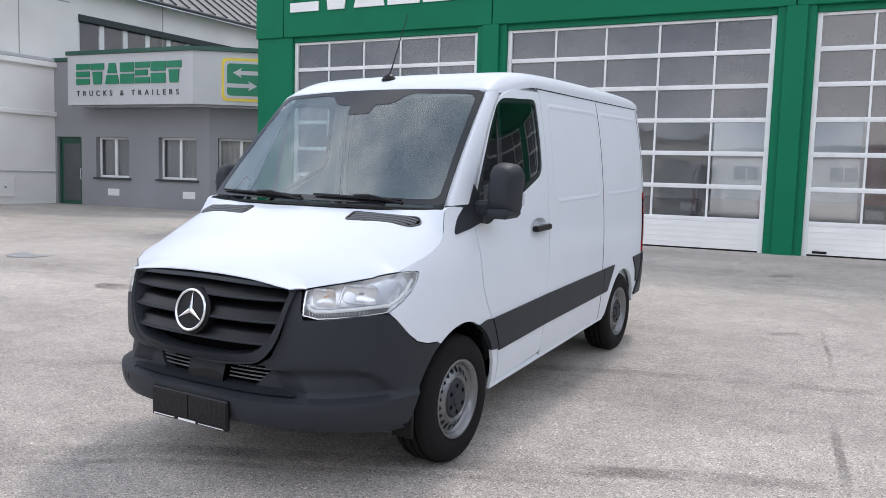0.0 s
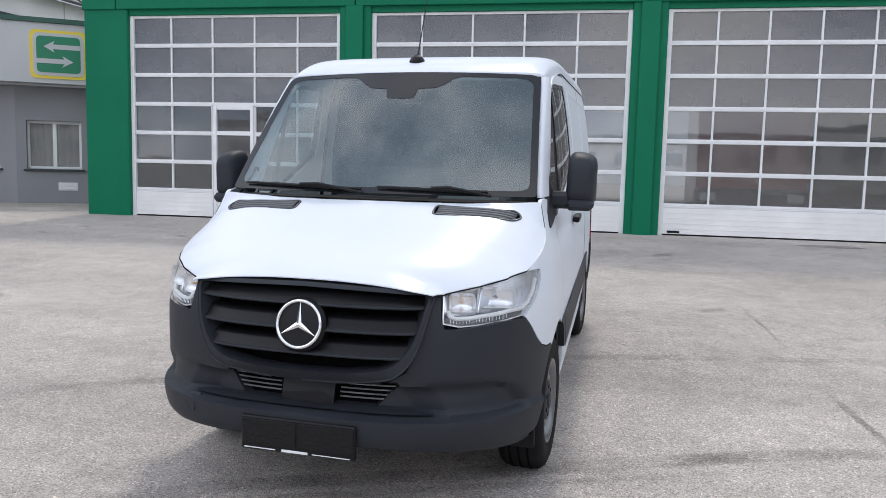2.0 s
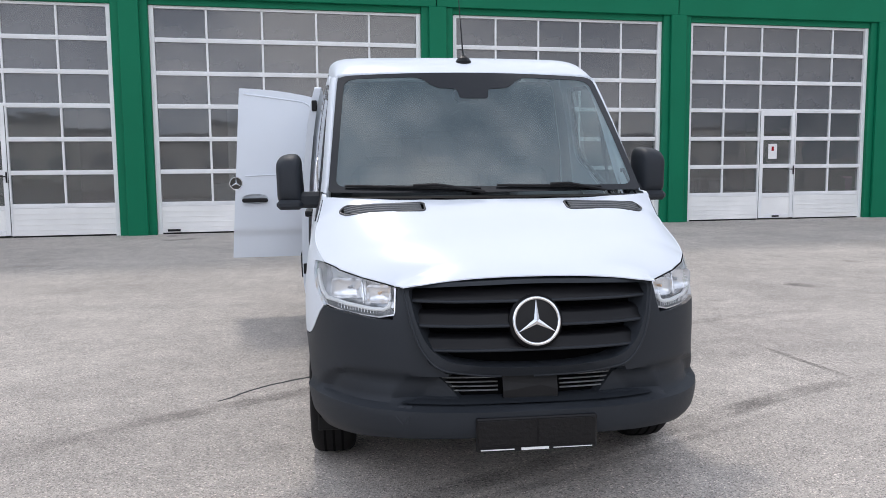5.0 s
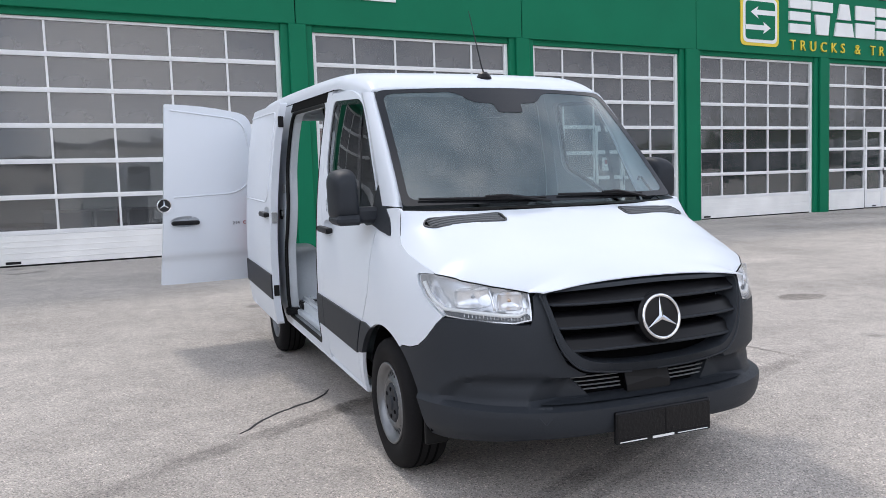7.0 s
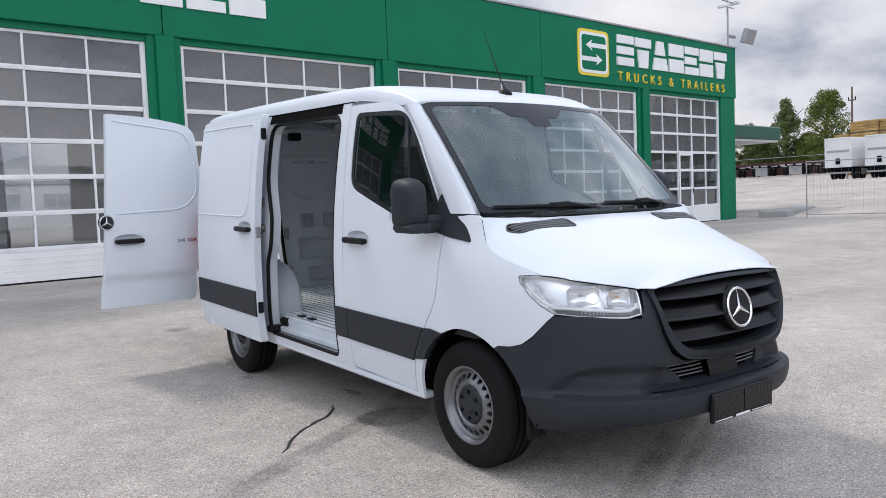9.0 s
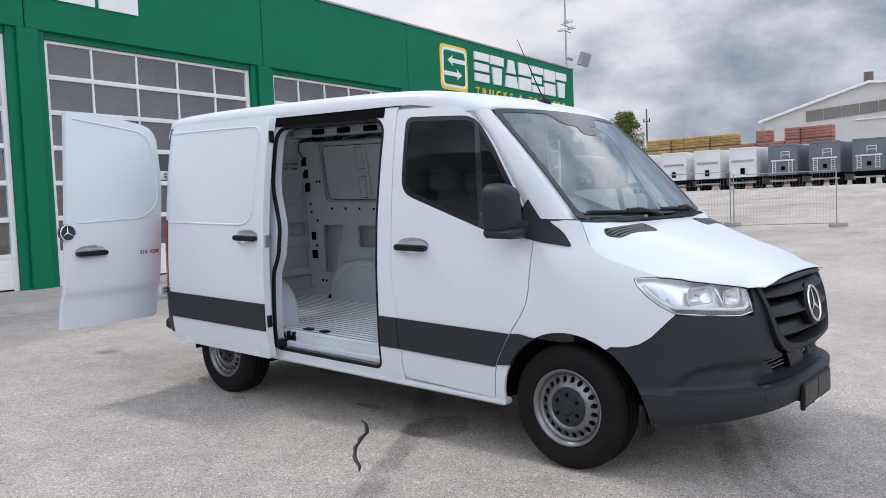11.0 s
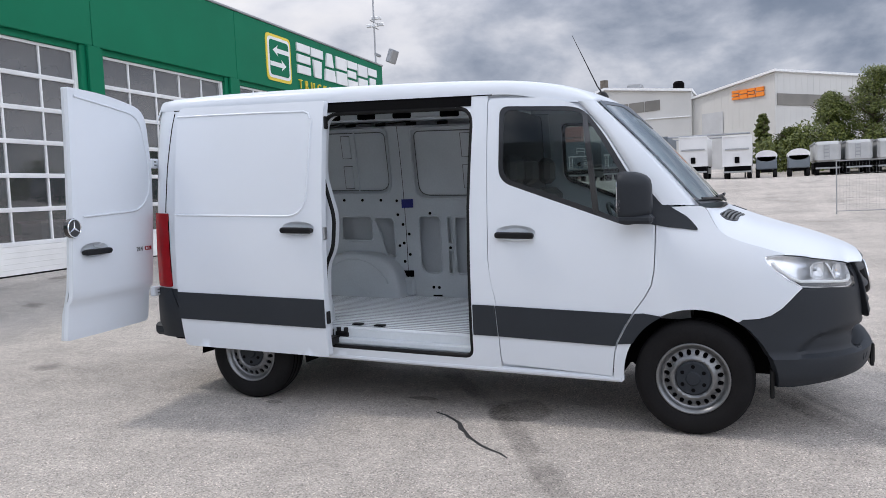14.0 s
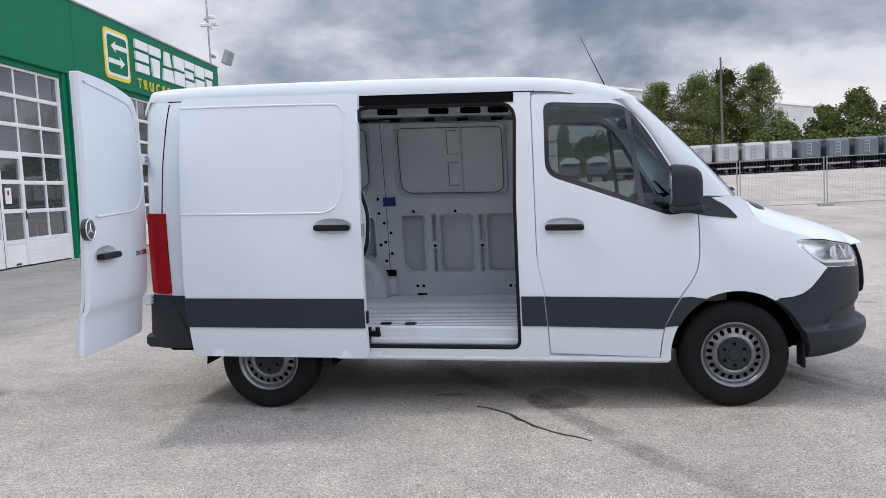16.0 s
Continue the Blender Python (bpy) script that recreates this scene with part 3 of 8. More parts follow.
def ground_patch(name, x, y, rx, ry, mat, label, seed):
    rng = random.Random(seed)
    verts, faces, wear = [(x, y, ground_z(x, y) + 0.005)], [], [1.0]
    n = 28
    wob = [1 + 0.07 * math.sin(3 * k * math.tau / n + seed) + rng.uniform(-0.03, 0.03) for k in range(n)]
    for r, w in ((0.88, 1.0), (1.0, 0.0)):
        for k in range(n):
            a = k * math.tau / n
            q = (x + rx * r * wob[k] * math.cos(a), y + ry * r * wob[k] * math.sin(a))
            verts.append((*q, ground_z(*q) + 0.005))
            wear.append(w)
    for k in range(n):
        faces.append((0, 1 + k, 1 + (k + 1) % n))
        faces.append((1 + k, 1 + n + k, 1 + n + (k + 1) % n, 1 + (k + 1) % n))
    me = bpy.data.meshes.new(name)
    me.from_pydata(verts, [], faces)
    me.attributes.new("wear", "FLOAT", "POINT").data.foreach_set("value", wear)
    me.materials.append(mat)
    return tagged(new(name, me), label, "stain", kind="structure")


def build_ground_marks():
    t1 = [(-3.6, -2.05), (-2.55, -1.42), (-2.1, -1.06), (-1.4, -0.65), (-0.65, -0.22), (0.3, 0.52), (1.3, 0.95), (3.0, 1.4), (5.5, 1.85)]
    t2 = [(-1.7, -3.3), (-1.16, -2.94), (-0.81, -2.67), (-0.45, -2.39), (0.2, -2.06), (1.07, -1.62), (2.19, -1.05), (3.2, -0.7), (5.5, -0.1)]
    for t in (t1, t2):
        ground_strip("tyre_mark", t, 0.20, MAT["tyremark"], "dark curved rubber tyre mark on the pale asphalt", "tyre mark")
    ground_strip("tyre_mark", [(x + 0.09, y - 0.16) for x, y in t2[1:7]], 0.09, MAT["tyremark"], "thin dark rubber tyre mark on the pale asphalt", "tyre mark")
    ground_strip("joint_line", [(2.36, 3.6), (2.45, 2.9), (2.53, 2.4), (2.62, 1.6)], 0.05, MAT["tyremark"], "faint dark joint line in the asphalt", "joint")
    ground_strip("joint_line", [(2.70, 0.5), (2.80, -0.3), (2.90, -1.0)], 0.07, MAT["tyremark"], "faint dark joint line in the asphalt", "joint", lift=0.007)
    for k, (x, y, rx, ry) in enumerate([(-0.72, -0.43, 0.29, 0.23), (-0.60, 0.36, 0.05, 0.13), (5.2, 1.4, 0.35, 0.2), (4.4, 9.3, 0.6, 0.3), (-5.8, 1.2, 0.35, 0.2), (-1.05, 1.4, 0.05, 0.07)]):
        ground_patch("oil_stain", x, y, rx, ry, MAT["oilmark"], "dark oil stain soaked into the asphalt", k + 1)
    # tar-filled crack: a thick, ragged bead
    rng = random.Random(3)
    line = [(-0.90, 0.14), (-0.95, 0.05), (-1.03, -0.04), (-1.10, -0.11), (-1.20, -0.17), (-1.27, -0.23), (-1.36, -0.28), (-1.42, -0.34), (-1.47, -0.41), (-1.54, -0.48), (-1.60, -0.56), (-1.66, -0.64)]
    bm = bmesh.new()
    rows = []
    for i, (x, y) in enumerate(line):
        w = 0.0125 * (0.35 + min(1.0, 0.5 * i, 0.5 * (len(line) - 1 - i))) * rng.uniform(0.75, 1.3)
        x, y = x + rng.uniform(-0.012, 0.012), y + rng.uniform(-0.01, 0.01)
        rows.append([bm.verts.new((x - k * w * 0.70, y + k * w * 0.71, ground_z(x, y) + 0.001 + (0.006 if k == 0 else 0.0))) for k in (-1, 0, 1)])
    for a, b in zip(rows, rows[1:]):
        for k in range(2):
            bm.faces.new((a[k], a[k + 1], b[k + 1], b[k]))
    ob = link("tar_seam", bm, MAT["tar"])
    tagged(ob, "short black tar-filled crack in the asphalt", "crack", kind="structure")
    mh = thing("manhole", "round iron manhole cover set in the asphalt", "manhole", m=pose(-9.6, 2.45, ground_z(-9.6, 2.45)))
    part("ring", lathe([(-0.02, 0.40), (0.008, 0.40), (0.008, 0.33), (-0.02, 0.33)], 36, "Z", cap=False), MAT["concrete"], mh)
    part("cover", lathe([(-0.02, 0.325), (0.006, 0.325), (0.006, 0.20), (0.003, 0.195), (0.003, 0.001)], 36, "Z"), MAT["aged"], mh)


build_ground_marks()

# ---- the green workshop hall ----
HALL = pose(0, 10.10, 0.33, 0, 0, 4.99)
GATES = [(-9.95, -5.12, 5, 3), (-4.45, 0.79, 5, 0), (1.45, 6.12, 5, 0), (6.78, 11.31, 5, 3), (12.04, 16.50, 5, 0), (17.15, 21.60, 5, 3)]
GATE_TOP, BAND, TOP, LEFT, RIGHT, DEEP = 4.38, 4.50, 6.32, -11.0, 22.6, 22.0


def build_hall():
    hall = thing("wall_south", "green clad workshop hall with a row of tall glazed gates", "wall", kind="structure", m=HALL)
    # pillars between the gates, each with a folded edge
    edges = [LEFT] + [v for g in GATES for v in g[:2]] + [RIGHT]
    for a, b in zip(edges[::2], edges[1::2]):
        bm = box((a, -0.02, -0.05), (b, 0.42, BAND + 0.05), 0.015)
        part("pillar", bm, MAT["green"], hall)
        if b - a < 0.9:
            part("pillar_face", box((a + 0.15, -0.10, -0.05), (b - 0.15, -0.022, BAND), 0.012), MAT["green"], hall)
    # lintels over the gates
    for a, b, _, _ in GATES:
        part("lintel", box((a + 0.002, 0.03, GATE_TOP), (b - 0.002, 0.36, BAND + 0.04), 0.005), MAT["green"], hall)
    # fascia cassettes with joints
    cuts = [LEFT - 0.03, -10.2, -4.78, 1.10, 6.45, 11.85, 17.05, RIGHT + 0.03]
    for a, b in zip(cuts, cuts[1:]):
        part("fascia_panel", box((a + 0.008, -0.065, BAND), (b - 0.008, 0.40, TOP), 0.012), MAT["green"], hall)
    part("fascia_backing", box((LEFT, -0.04, BAND + 0.05), (RIGHT, 0.38, TOP - 0.03)), MAT["cavity"], hall)
    part("roof_edge", box((LEFT - 0.06, -0.10, TOP + 0.002), (RIGHT + 0.06, 0.5, TOP + 0.06), 0.01), MAT["aged"], hall)
    # the other three walls, the floor inside and the roof
    part("side_wall", box((LEFT, 0.425, -0.4), (LEFT + 0.25, DEEP, TOP - 0.05)), MAT["green"], hall)
    part("side_wall", box((RIGHT - 0.25, 0.425, -0.4), (RIGHT, DEEP, TOP - 0.05)), MAT["green"], hall)
    # the back wall stands open behind two of the gates
    for a, b, z in ((LEFT + 0.26, -3.0, -0.4), (-2.998, 5.448, 4.3), (5.45, RIGHT - 0.26, -0.4)):
        part("back_wall", box((a, DEEP - 0.25, z), (b, DEEP, TOP - 0.05)), MAT["indoor"], hall)
    part("roof_deck", box((LEFT + 0.002, 0.402, TOP - 0.04), (RIGHT - 0.002, DEEP, TOP + 0.0)), MAT["roofmetal"], hall)
    part("inner_floor", box((LEFT + 0.26, 0.43, -0.3), (RIGHT - 0.26, DEEP - 0.26, 0.03)), MAT["concrete"], hall)
    part("threshold", box((LEFT + 0.05, -0.12, -0.35), (RIGHT - 0.05, 0.425, -0.045)), MAT["concrete"], hall)
    return hall


hall = build_hall()


def build_gate(i, a, b, cols, door_col):
    gate = thing(f"door_{i + 1}", "tall white-framed sectional gate with glazed panes", "gate", "workshop gates", "structure", m=HALL @ Matrix.Translation((a, 0.12, 0)))
    w, rows, low, rail = b - a, 6, 0.62, 0.055
    hrow = (GATE_TOP - low) / rows
    wcol = w / cols
    door = None
    dl, dr, dtop = 0, 0, 0
    if door_col:
        dl, dr, dtop = (door_col - 1) * wcol * 1.0, door_col * wcol, low + 3 * hrow
    fx = 0.09
    part("jamb", box((0.0, -0.05, 0.0), (fx, 0.08, GATE_TOP), 0.006), MAT["gatewhite"], gate)
    part("jamb", box((w - fx, -0.05, 0.0), (w, 0.08, GATE_TOP), 0.006), MAT["gatewhite"], gate)
    # horizontal rails are doubled where two sections meet
    for r in range(rows + 1):
        z = low + r * hrow
        pieces = [(fx, w - fx)] if not (door_col and z < dtop - 0.01) else [(fx, dl - 0.03), (dr + 0.03, w - fx)]
        for p, q in pieces:
            top = min(z + rail * 0.55, GATE_TOP)
            bm = box((p, -0.03, z - rail), (q, 0.05, top), 0.006)
            add_box(bm, (p, -0.036, z - 0.006 - rail * 0.2), (q, -0.0305, z + 0.006 - rail * 0.2))
            part("rail", bm, MAT["gatewhite"], gate)
    for c in range(1, cols):
        x = c * wcol
        skip = door_col and c in (door_col - 1, door_col)
        z0 = dtop if skip else low
        part("mullion", box((x - 0.02, -0.022, z0), (x + 0.02, 0.042, GATE_TOP), 0.006), MAT["gatewhite"], gate)
    pieces = [(fx, w - fx)] if not door_col else [(fx, dl - 0.03), (dr + 0.03, w - fx)]
    for p, q in pieces:
        bm = box((p, -0.03, 0.05), (q, 0.05, low - rail - 0.002), 0.004)
        for k in range(1, 5):
            z = 0.05 + (low - rail - 0.05) * k / 5
            add_box(bm, (p + 0.01, -0.036, z - 0.005), (q - 0.01, -0.0305, z + 0.005), 0.002)
        part("bottom_panel", bm, MAT["gatepanel"], gate)
        part("rubber_strip", box((p, -0.028, -0.02), (q, 0.045, 0.049)), MAT["seal"], gate)
    pane_me, tilt = {}, random.Random(70 + i)
    for r in range(rows):
        for c in range(cols):
            if door_col and c == door_col - 1 and r < 3:
                continue
            m = Matrix.Translation((c * wcol + wcol / 2, 0.012, low + (r + 0.5) * hrow)) @ pose(0, 0, 0, tilt.uniform(-0.5, 0.5), 0, tilt.uniform(-0.5, 0.5))
            clear = r < 3
            if clear not in pane_me:
                ob = part("pane", box((-wcol / 2 + 0.01, 0, -hrow / 2 + 0.01), (wcol / 2 - 0.01, 0.008, hrow / 2 - 0.01)), MAT["pane" if clear else "frosted"], gate, m=m)
                pane_me[clear] = ob.data
            else:
                ob = new("pane", pane_me[clear])
                ob.parent, ob.matrix_basis = gate, m
            ob.visible_shadow = False
    if door_col:
        fw = 0.095
        leaf = part("wicket_door", box((dl + 0.012, -0.046, 0.06), (dl + fw, 0.055, dtop - 0.03), 0.006), MAT["gatewhite"], gate)
        bm = box((dr - fw, -0.046, 0.06), (dr - 0.012, 0.055, dtop - 0.03), 0.006)
        for z in (0.1, low - 0.04, low + hrow, low + 2 * hrow, dtop - 0.078):
            add_box(bm, (dl + fw + 0.001, -0.042, z - 0.045), (dr - fw - 0.001, 0.05, z + 0.045), 0.005)
        part("door_frame", bm, MAT["gatewhite"], leaf)
        gap = box((dl - 0.028, -0.030, 0.05), (dl + 0.011, 0.03, dtop - 0.026))
        add_box(gap, (dr - 0.011, -0.030, 0.05), (dr + 0.028, 0.03, dtop - 0.026))
        part("door_gap", gap, MAT["gatewhite"], leaf)
        for x in (dl + 0.004, dr - 0.010):
            part("door_gasket", box((x, -0.036, 0.05), (x + 0.007, 0.02, dtop - 0.026)), MAT["seal"], leaf)
        part("kick_panel", box((dl + fw, -0.025, 0.146), (dr - fw, 0.03, low - 0.086), 0.004), MAT["gatepanel"], leaf)
        for z0, z1 in ((low, low + hrow - 0.04), (low + hrow + 0.04, low + 2 * hrow - 0.04), (low + 2 * hrow + 0.04, dtop - 0.12)):
            part("pane", box((dl + fw, 0.004, z0), (dr - fw, 0.012, z1)), MAT["pane"], leaf).visible_shadow = False
        bm = box((dr - 0.045, -0.07, 1.05), (dr - 0.02, -0.0405, 1.25), 0.005)
        add_tube(bm, [(dr - 0.03, -0.07, 1.17), (dr - 0.03, -0.10, 1.17), (dr - 0.16, -0.10, 1.17)], 0.011)
        part("door_handle", bm, MAT["black"], leaf)
        part("kick_plate", box((wcol * 2.5 - 0.09, -0.045, 0.075), (wcol * 2.5 + 0.09, -0.0405, 0.115)), MAT["black"], leaf)
        if i == 3:
            nt = part("notice", box((dl + 0.25, -0.004, low + hrow + 0.16), (dl + 0.47, 0.003, low + hrow + 0.50)), MAT["signwhite"], leaf)
            part("notice_mark", box((dl + 0.33, -0.0055, low + hrow + 0.34), (dl + 0.39, -0.0041, low + hrow + 0.44)), MAT["red"], nt)
    else:
        part("maker_plate", box((0.18, -0.042, 0.07), (0.42, -0.0365, 0.115)), MAT["black"], gate)
    return gate


for i, g in enumerate(GATES):
    build_gate(i, *g)
rod = thing("drain_rod", "thin dark green rod on the green pillar", "pipe", m=HALL @ pose(6.62, -0.06, 0))
part("shaft", tube([(0, 0, 0.0), (0, 0, 0.85)], 0.018, 8), MAT["darkgreen"], rod)
part("bracket", box((-0.03, 0.0, 0.7), (0.03, 0.06, 0.74)), MAT["darkgreen"], rod)
part("bracket", box((-0.03, 0.0, 0.15), (0.03, 0.06, 0.19)), MAT["darkgreen"], rod)

# vehicles and benches that stand in the hall behind the glass
def build_parked_truck(x, y, mat, label):
    t = thing("truck", label, "truck", m=HALL @ pose(x, y, 0.03))
    bm = prism(rpoly([(0, 0.55, 0.1), (0, 2.3, 0.3), (0.25, 3.2, 0.3), (2.0, 3.3, 0.2), (2.1, 0.55, 0.1)]), 2.4, Matrix.Rotation(radians(90), 4, "Z"))
    part("cab", bm, mat, t)
    part("windscreen", box((-2.25, -0.06, 1.7), (-0.15, -0.02, 2.7), 0.02, Matrix.Rotation(radians(-6), 4, "X")), MAT["gloss_black"], t)
    part("bumper", box((-2.42, -0.12, 0.35), (0.02, 0.3, 0.9), 0.06), MAT["plastic"], t)
    for s in (-2.15, -0.25):
        part("headlight", box((s - 0.18, -0.15, 0.6), (s + 0.18, -0.10, 0.8), 0.02), MAT["lampshell"], t)
        w = part("wheel", lathe([(-0.14, 0.3), (-0.16, 0.46), (-0.1, 0.51), (0.1, 0.51), (0.16, 0.46), (0.14, 0.3)], 28), MAT["rubber"], t, m=pose(s, 1.1, 0.51))
        part("rim", lathe([(-0.12, 0.02), (-0.12, 0.28), (0.12, 0.28), (0.12, 0.02)], 20), MAT["aged"], w)
    return t


build_parked_truck(4.9, 3.0, MAT["truckred"], "red lorry parked inside the workshop behind glass")
build_parked_truck(-0.9, 4.0, MAT["trailerwhite"], "white lorry parked inside the workshop behind glass")
for x in (-2.8, 8.6, 14.5):
    bench = thing("workbench", "grey steel workbench with drawers inside the workshop", "workbench", "workshop benches", m=HALL @ pose(x, 3.2, 0.03))
    part("worktop", box((-0.9, -0.35, 0.86), (0.9, 0.35, 0.92), 0.01), MAT["concrete"], bench)
    part("cabinet", box((-0.85, -0.3, 0.0), (0.0, 0.3, 0.858), 0.01), MAT["trailergrey"], bench)
    for s in (0.78, 0.12):
        part("leg", box((s, -0.3, 0.0), (s + 0.06, 0.3, 0.858), 0.008), MAT["aged"], bench)


# ---- signs on the fascia: plain blocks stand for the brand's letters ----
BLOCKS = dict(
    h=[[(0, 0), (1, 0), (1, 0.27), (0, 0.27)], [(0, 0.37), (1, 0.37), (1, 0.63), (0, 0.63)], [(0, 0.73), (1, 0.73), (1, 1), (0, 1)]],
    u=[[(0.22, 0), (0.78, 0), (0.86, 0.6), (0.14, 0.6)], [(0, 0.7), (1, 0.7), (1, 1), (0, 1)]],
    n=[[(0, 0), (1, 0), (0.9, 0.42), (0.1, 0.42)], [(0.16, 0.52), (0.84, 0.52), (0.72, 1), (0.28, 1)]],
    k=[[(0, 0), (1, 0), (1, 0.46), (0, 0.46)], [(0, 0.56), (1, 0.56), (1, 1), (0, 1)]],
    c=[[(0, 0), (1, 0), (1, 0.27), (0, 0.27)], [(0, 0.37), (0.85, 0.37), (0.85, 0.63), (0, 0.63)], [(0, 0.73), (1, 0.73), (1, 1), (0, 1)]],
)


def block_word(parent, word, x, z, width, height, mat, depth=0.03, gap=0.09, y=0.0, slots=True):
    """A row of plain cut blocks in the place of a brand's letters."""
    n = len(word)
    cell = width / n
    for i, k in enumerate(word):
        if k == ".":
            part("sign_block", box((x + (i + 0.35) * cell, y - depth, z), (x + (i + 0.65) * cell, y, z + 0.22 * height), 0.0), mat, parent)
            continue
        if k == "-":
            part("sign_block", box((x + (i + 0.15) * cell, y - depth, z + 0.4 * height), (x + (i + 0.8) * cell, y, z + 0.6 * height), 0.0), mat, parent)
            continue
        for piece in BLOCKS[k]:
            o = [(x + (i + gap / 2 + a * (1 - gap)) * cell, z + b * height) for a, b in piece]
            part("sign_block", prism(o, -depth, Matrix.Translation((0, y, 0))), mat, parent)


def arrow_sign(parent, x, z, w, h, y, edge, inner, mark, proud=0.02):
    """A rounded square with a rim and two arrows that run against each other."""
    r = 0.12 * w
    ring = rpoly([(x, z, r), (x + w, z, r), (x + w, z + h, r), (x, z + h, r)])
    part("sign_rim", prism(ring, -proud, Matrix.Translation((0, y, 0))), edge, parent)
    k = 0.055 * w
    ring = rpoly([(x + k, z + k, r), (x + w - k, z + k, r), (x + w - k, z + h - k, r), (x + k, z + h - k, r)])
    part("sign_line", prism(ring, -0.01, Matrix.Translation((0, y - proud, 0))), mark, parent)
    k = 0.115 * w
    ring = rpoly([(x + k, z + k, r * 0.7), (x + w - k, z + k, r * 0.7), (x + w - k, z + h - k, r * 0.7), (x + k, z + h - k, r * 0.7)])
    part("sign_field", prism(ring, -0.008, Matrix.Translation((0, y - proud - 0.01, 0))), inner, parent)
    t = 0.06 * h
    for zc, s in ((z + 0.66 * h, -1), (z + 0.36 * h, 1)):
        tip, tail = (x + 0.24 * w, x + w - 0.115 * w) if s < 0 else (x + 0.76 * w, x + 0.115 * w)
        o = [(tip, zc), (tip - s * 0.2 * w, zc + 2.0 * t), (tip - s * 0.16 * w, zc + t * 0.8), (tail, zc + t * 0.8), (tail, zc - t * 0.8), (tip - s * 0.16 * w, zc - t * 0.8), (tip - s * 0.2 * w, zc - 2.0 * t)]
        part("sign_arrow", prism(o, -0.008, Matrix.Translation((0, y - proud - 0.018, 0))), mark, parent)


def build_signs():
    s = thing("fascia_lettering", "large white brand lettering on the green fascia", "sign", m=HALL)
    block_word(s, "hunkcku-kck.cck", -10.02, 5.07, 13.35, 0.80, MAT["signwhite"], y=-0.0665)
    s = thing("brand_sign", "white and yellow brand sign with two arrows on the green fascia", "sign", m=HALL)
    arrow_sign(s, 13.44, 4.70, 1.48, 1.36, -0.0665, MAT["signyellow"], MAT["green"], MAT["signwhite"])
    block_word(s, "hunkcku", 15.28, 5.13, 6.66, 0.93, MAT["signwhite"], y=-0.0665, depth=0.05)
    lettering("letter", "TRUCKS & TRAILERS", 0.40, MAT["signyellow"], s, Matrix.Translation((15.36, -0.0865, 4.66)) @ Matrix.Rotation(radians(90), 4, "X"), 0.02, spacing=1.86)


build_signs()


def build_mast():
    m = thing("camera_mast", "thin metal mast with cameras and a floodlight at the hall corner", "mast", m=HALL @ pose(22.45, 0.12, 6.35))
    part("pole", tube([(0, 0, -0.03), (0, 0, 4.2)], 0.035), MAT["aged"], m)
    for z in (1.5, 1.7):
        part("camera_arm", tube([(-0.4, 0, z), (0.45, 0, z)], 0.02), MAT["aged"], m)
    for x, z in ((-0.4, 1.42), (0.42, 1.62), (0.15, 1.82)):
        part("security_camera", box((x - 0.07, -0.25, z), (x + 0.07, 0.15, z + 0.13), 0.02), MAT["signwhite"], m)
    bm = box((0.25, -0.42, 0.28), (0.95, -0.22, 0.82), 0.03, Matrix.Rotation(radians(20), 4, "X"))
    add_box(bm, (0.0, -0.05, 0.4), (0.5, 0.05, 0.5), 0.01)
    part("floodlight", bm, MAT["aged"], m)
    w = thing("wall_camera", "small dark dome camera on the hall wall", "camera", m=HALL @ pose(22.60, 0.2, 4.75))
    part("bracket", box((-0.02, -0.04, -0.04), (0.3, 0.04, 0.04), 0.01), MAT["signwhite"], w)
    bm = bmesh.new()
    bmesh.ops.create_uvsphere(bm, u_segments=14, v_segments=8, radius=0.11)
    part("dome", bm, MAT["gloss_black"], w, smooth=True, m=pose(0.28, 0, -0.08))


build_mast()

# ---- the grey office annexe with its canopy, and the white house behind it ----
OZ = 0.28


def wall_with_openings(a, b, z0, z1, thick, openings):
    """A wall along x from a to b, front at y = 0, with openings (x0, x1, z0, z1) right through it."""
    bm = bmesh.new()
    xs = sorted({a, b, *[v for o in openings for v in o[:2]]})
    for x0, x1 in zip(xs, xs[1:]):
        cut = sorted([(o[2], o[3]) for o in openings if o[0] <= x0 + 1e-6 and o[1] >= x1 - 1e-6])
        z = z0
        for c0, c1 in cut:
            if c0 > z:
                add_box(bm, (x0, 0, z), (x1, thick, c0))
            z = c1
        if z1 > z:
            add_box(bm, (x0, 0, z), (x1, thick, z1))
    bmesh.ops.remove_doubles(bm, verts=bm.verts, dist=1e-4)
    return bm


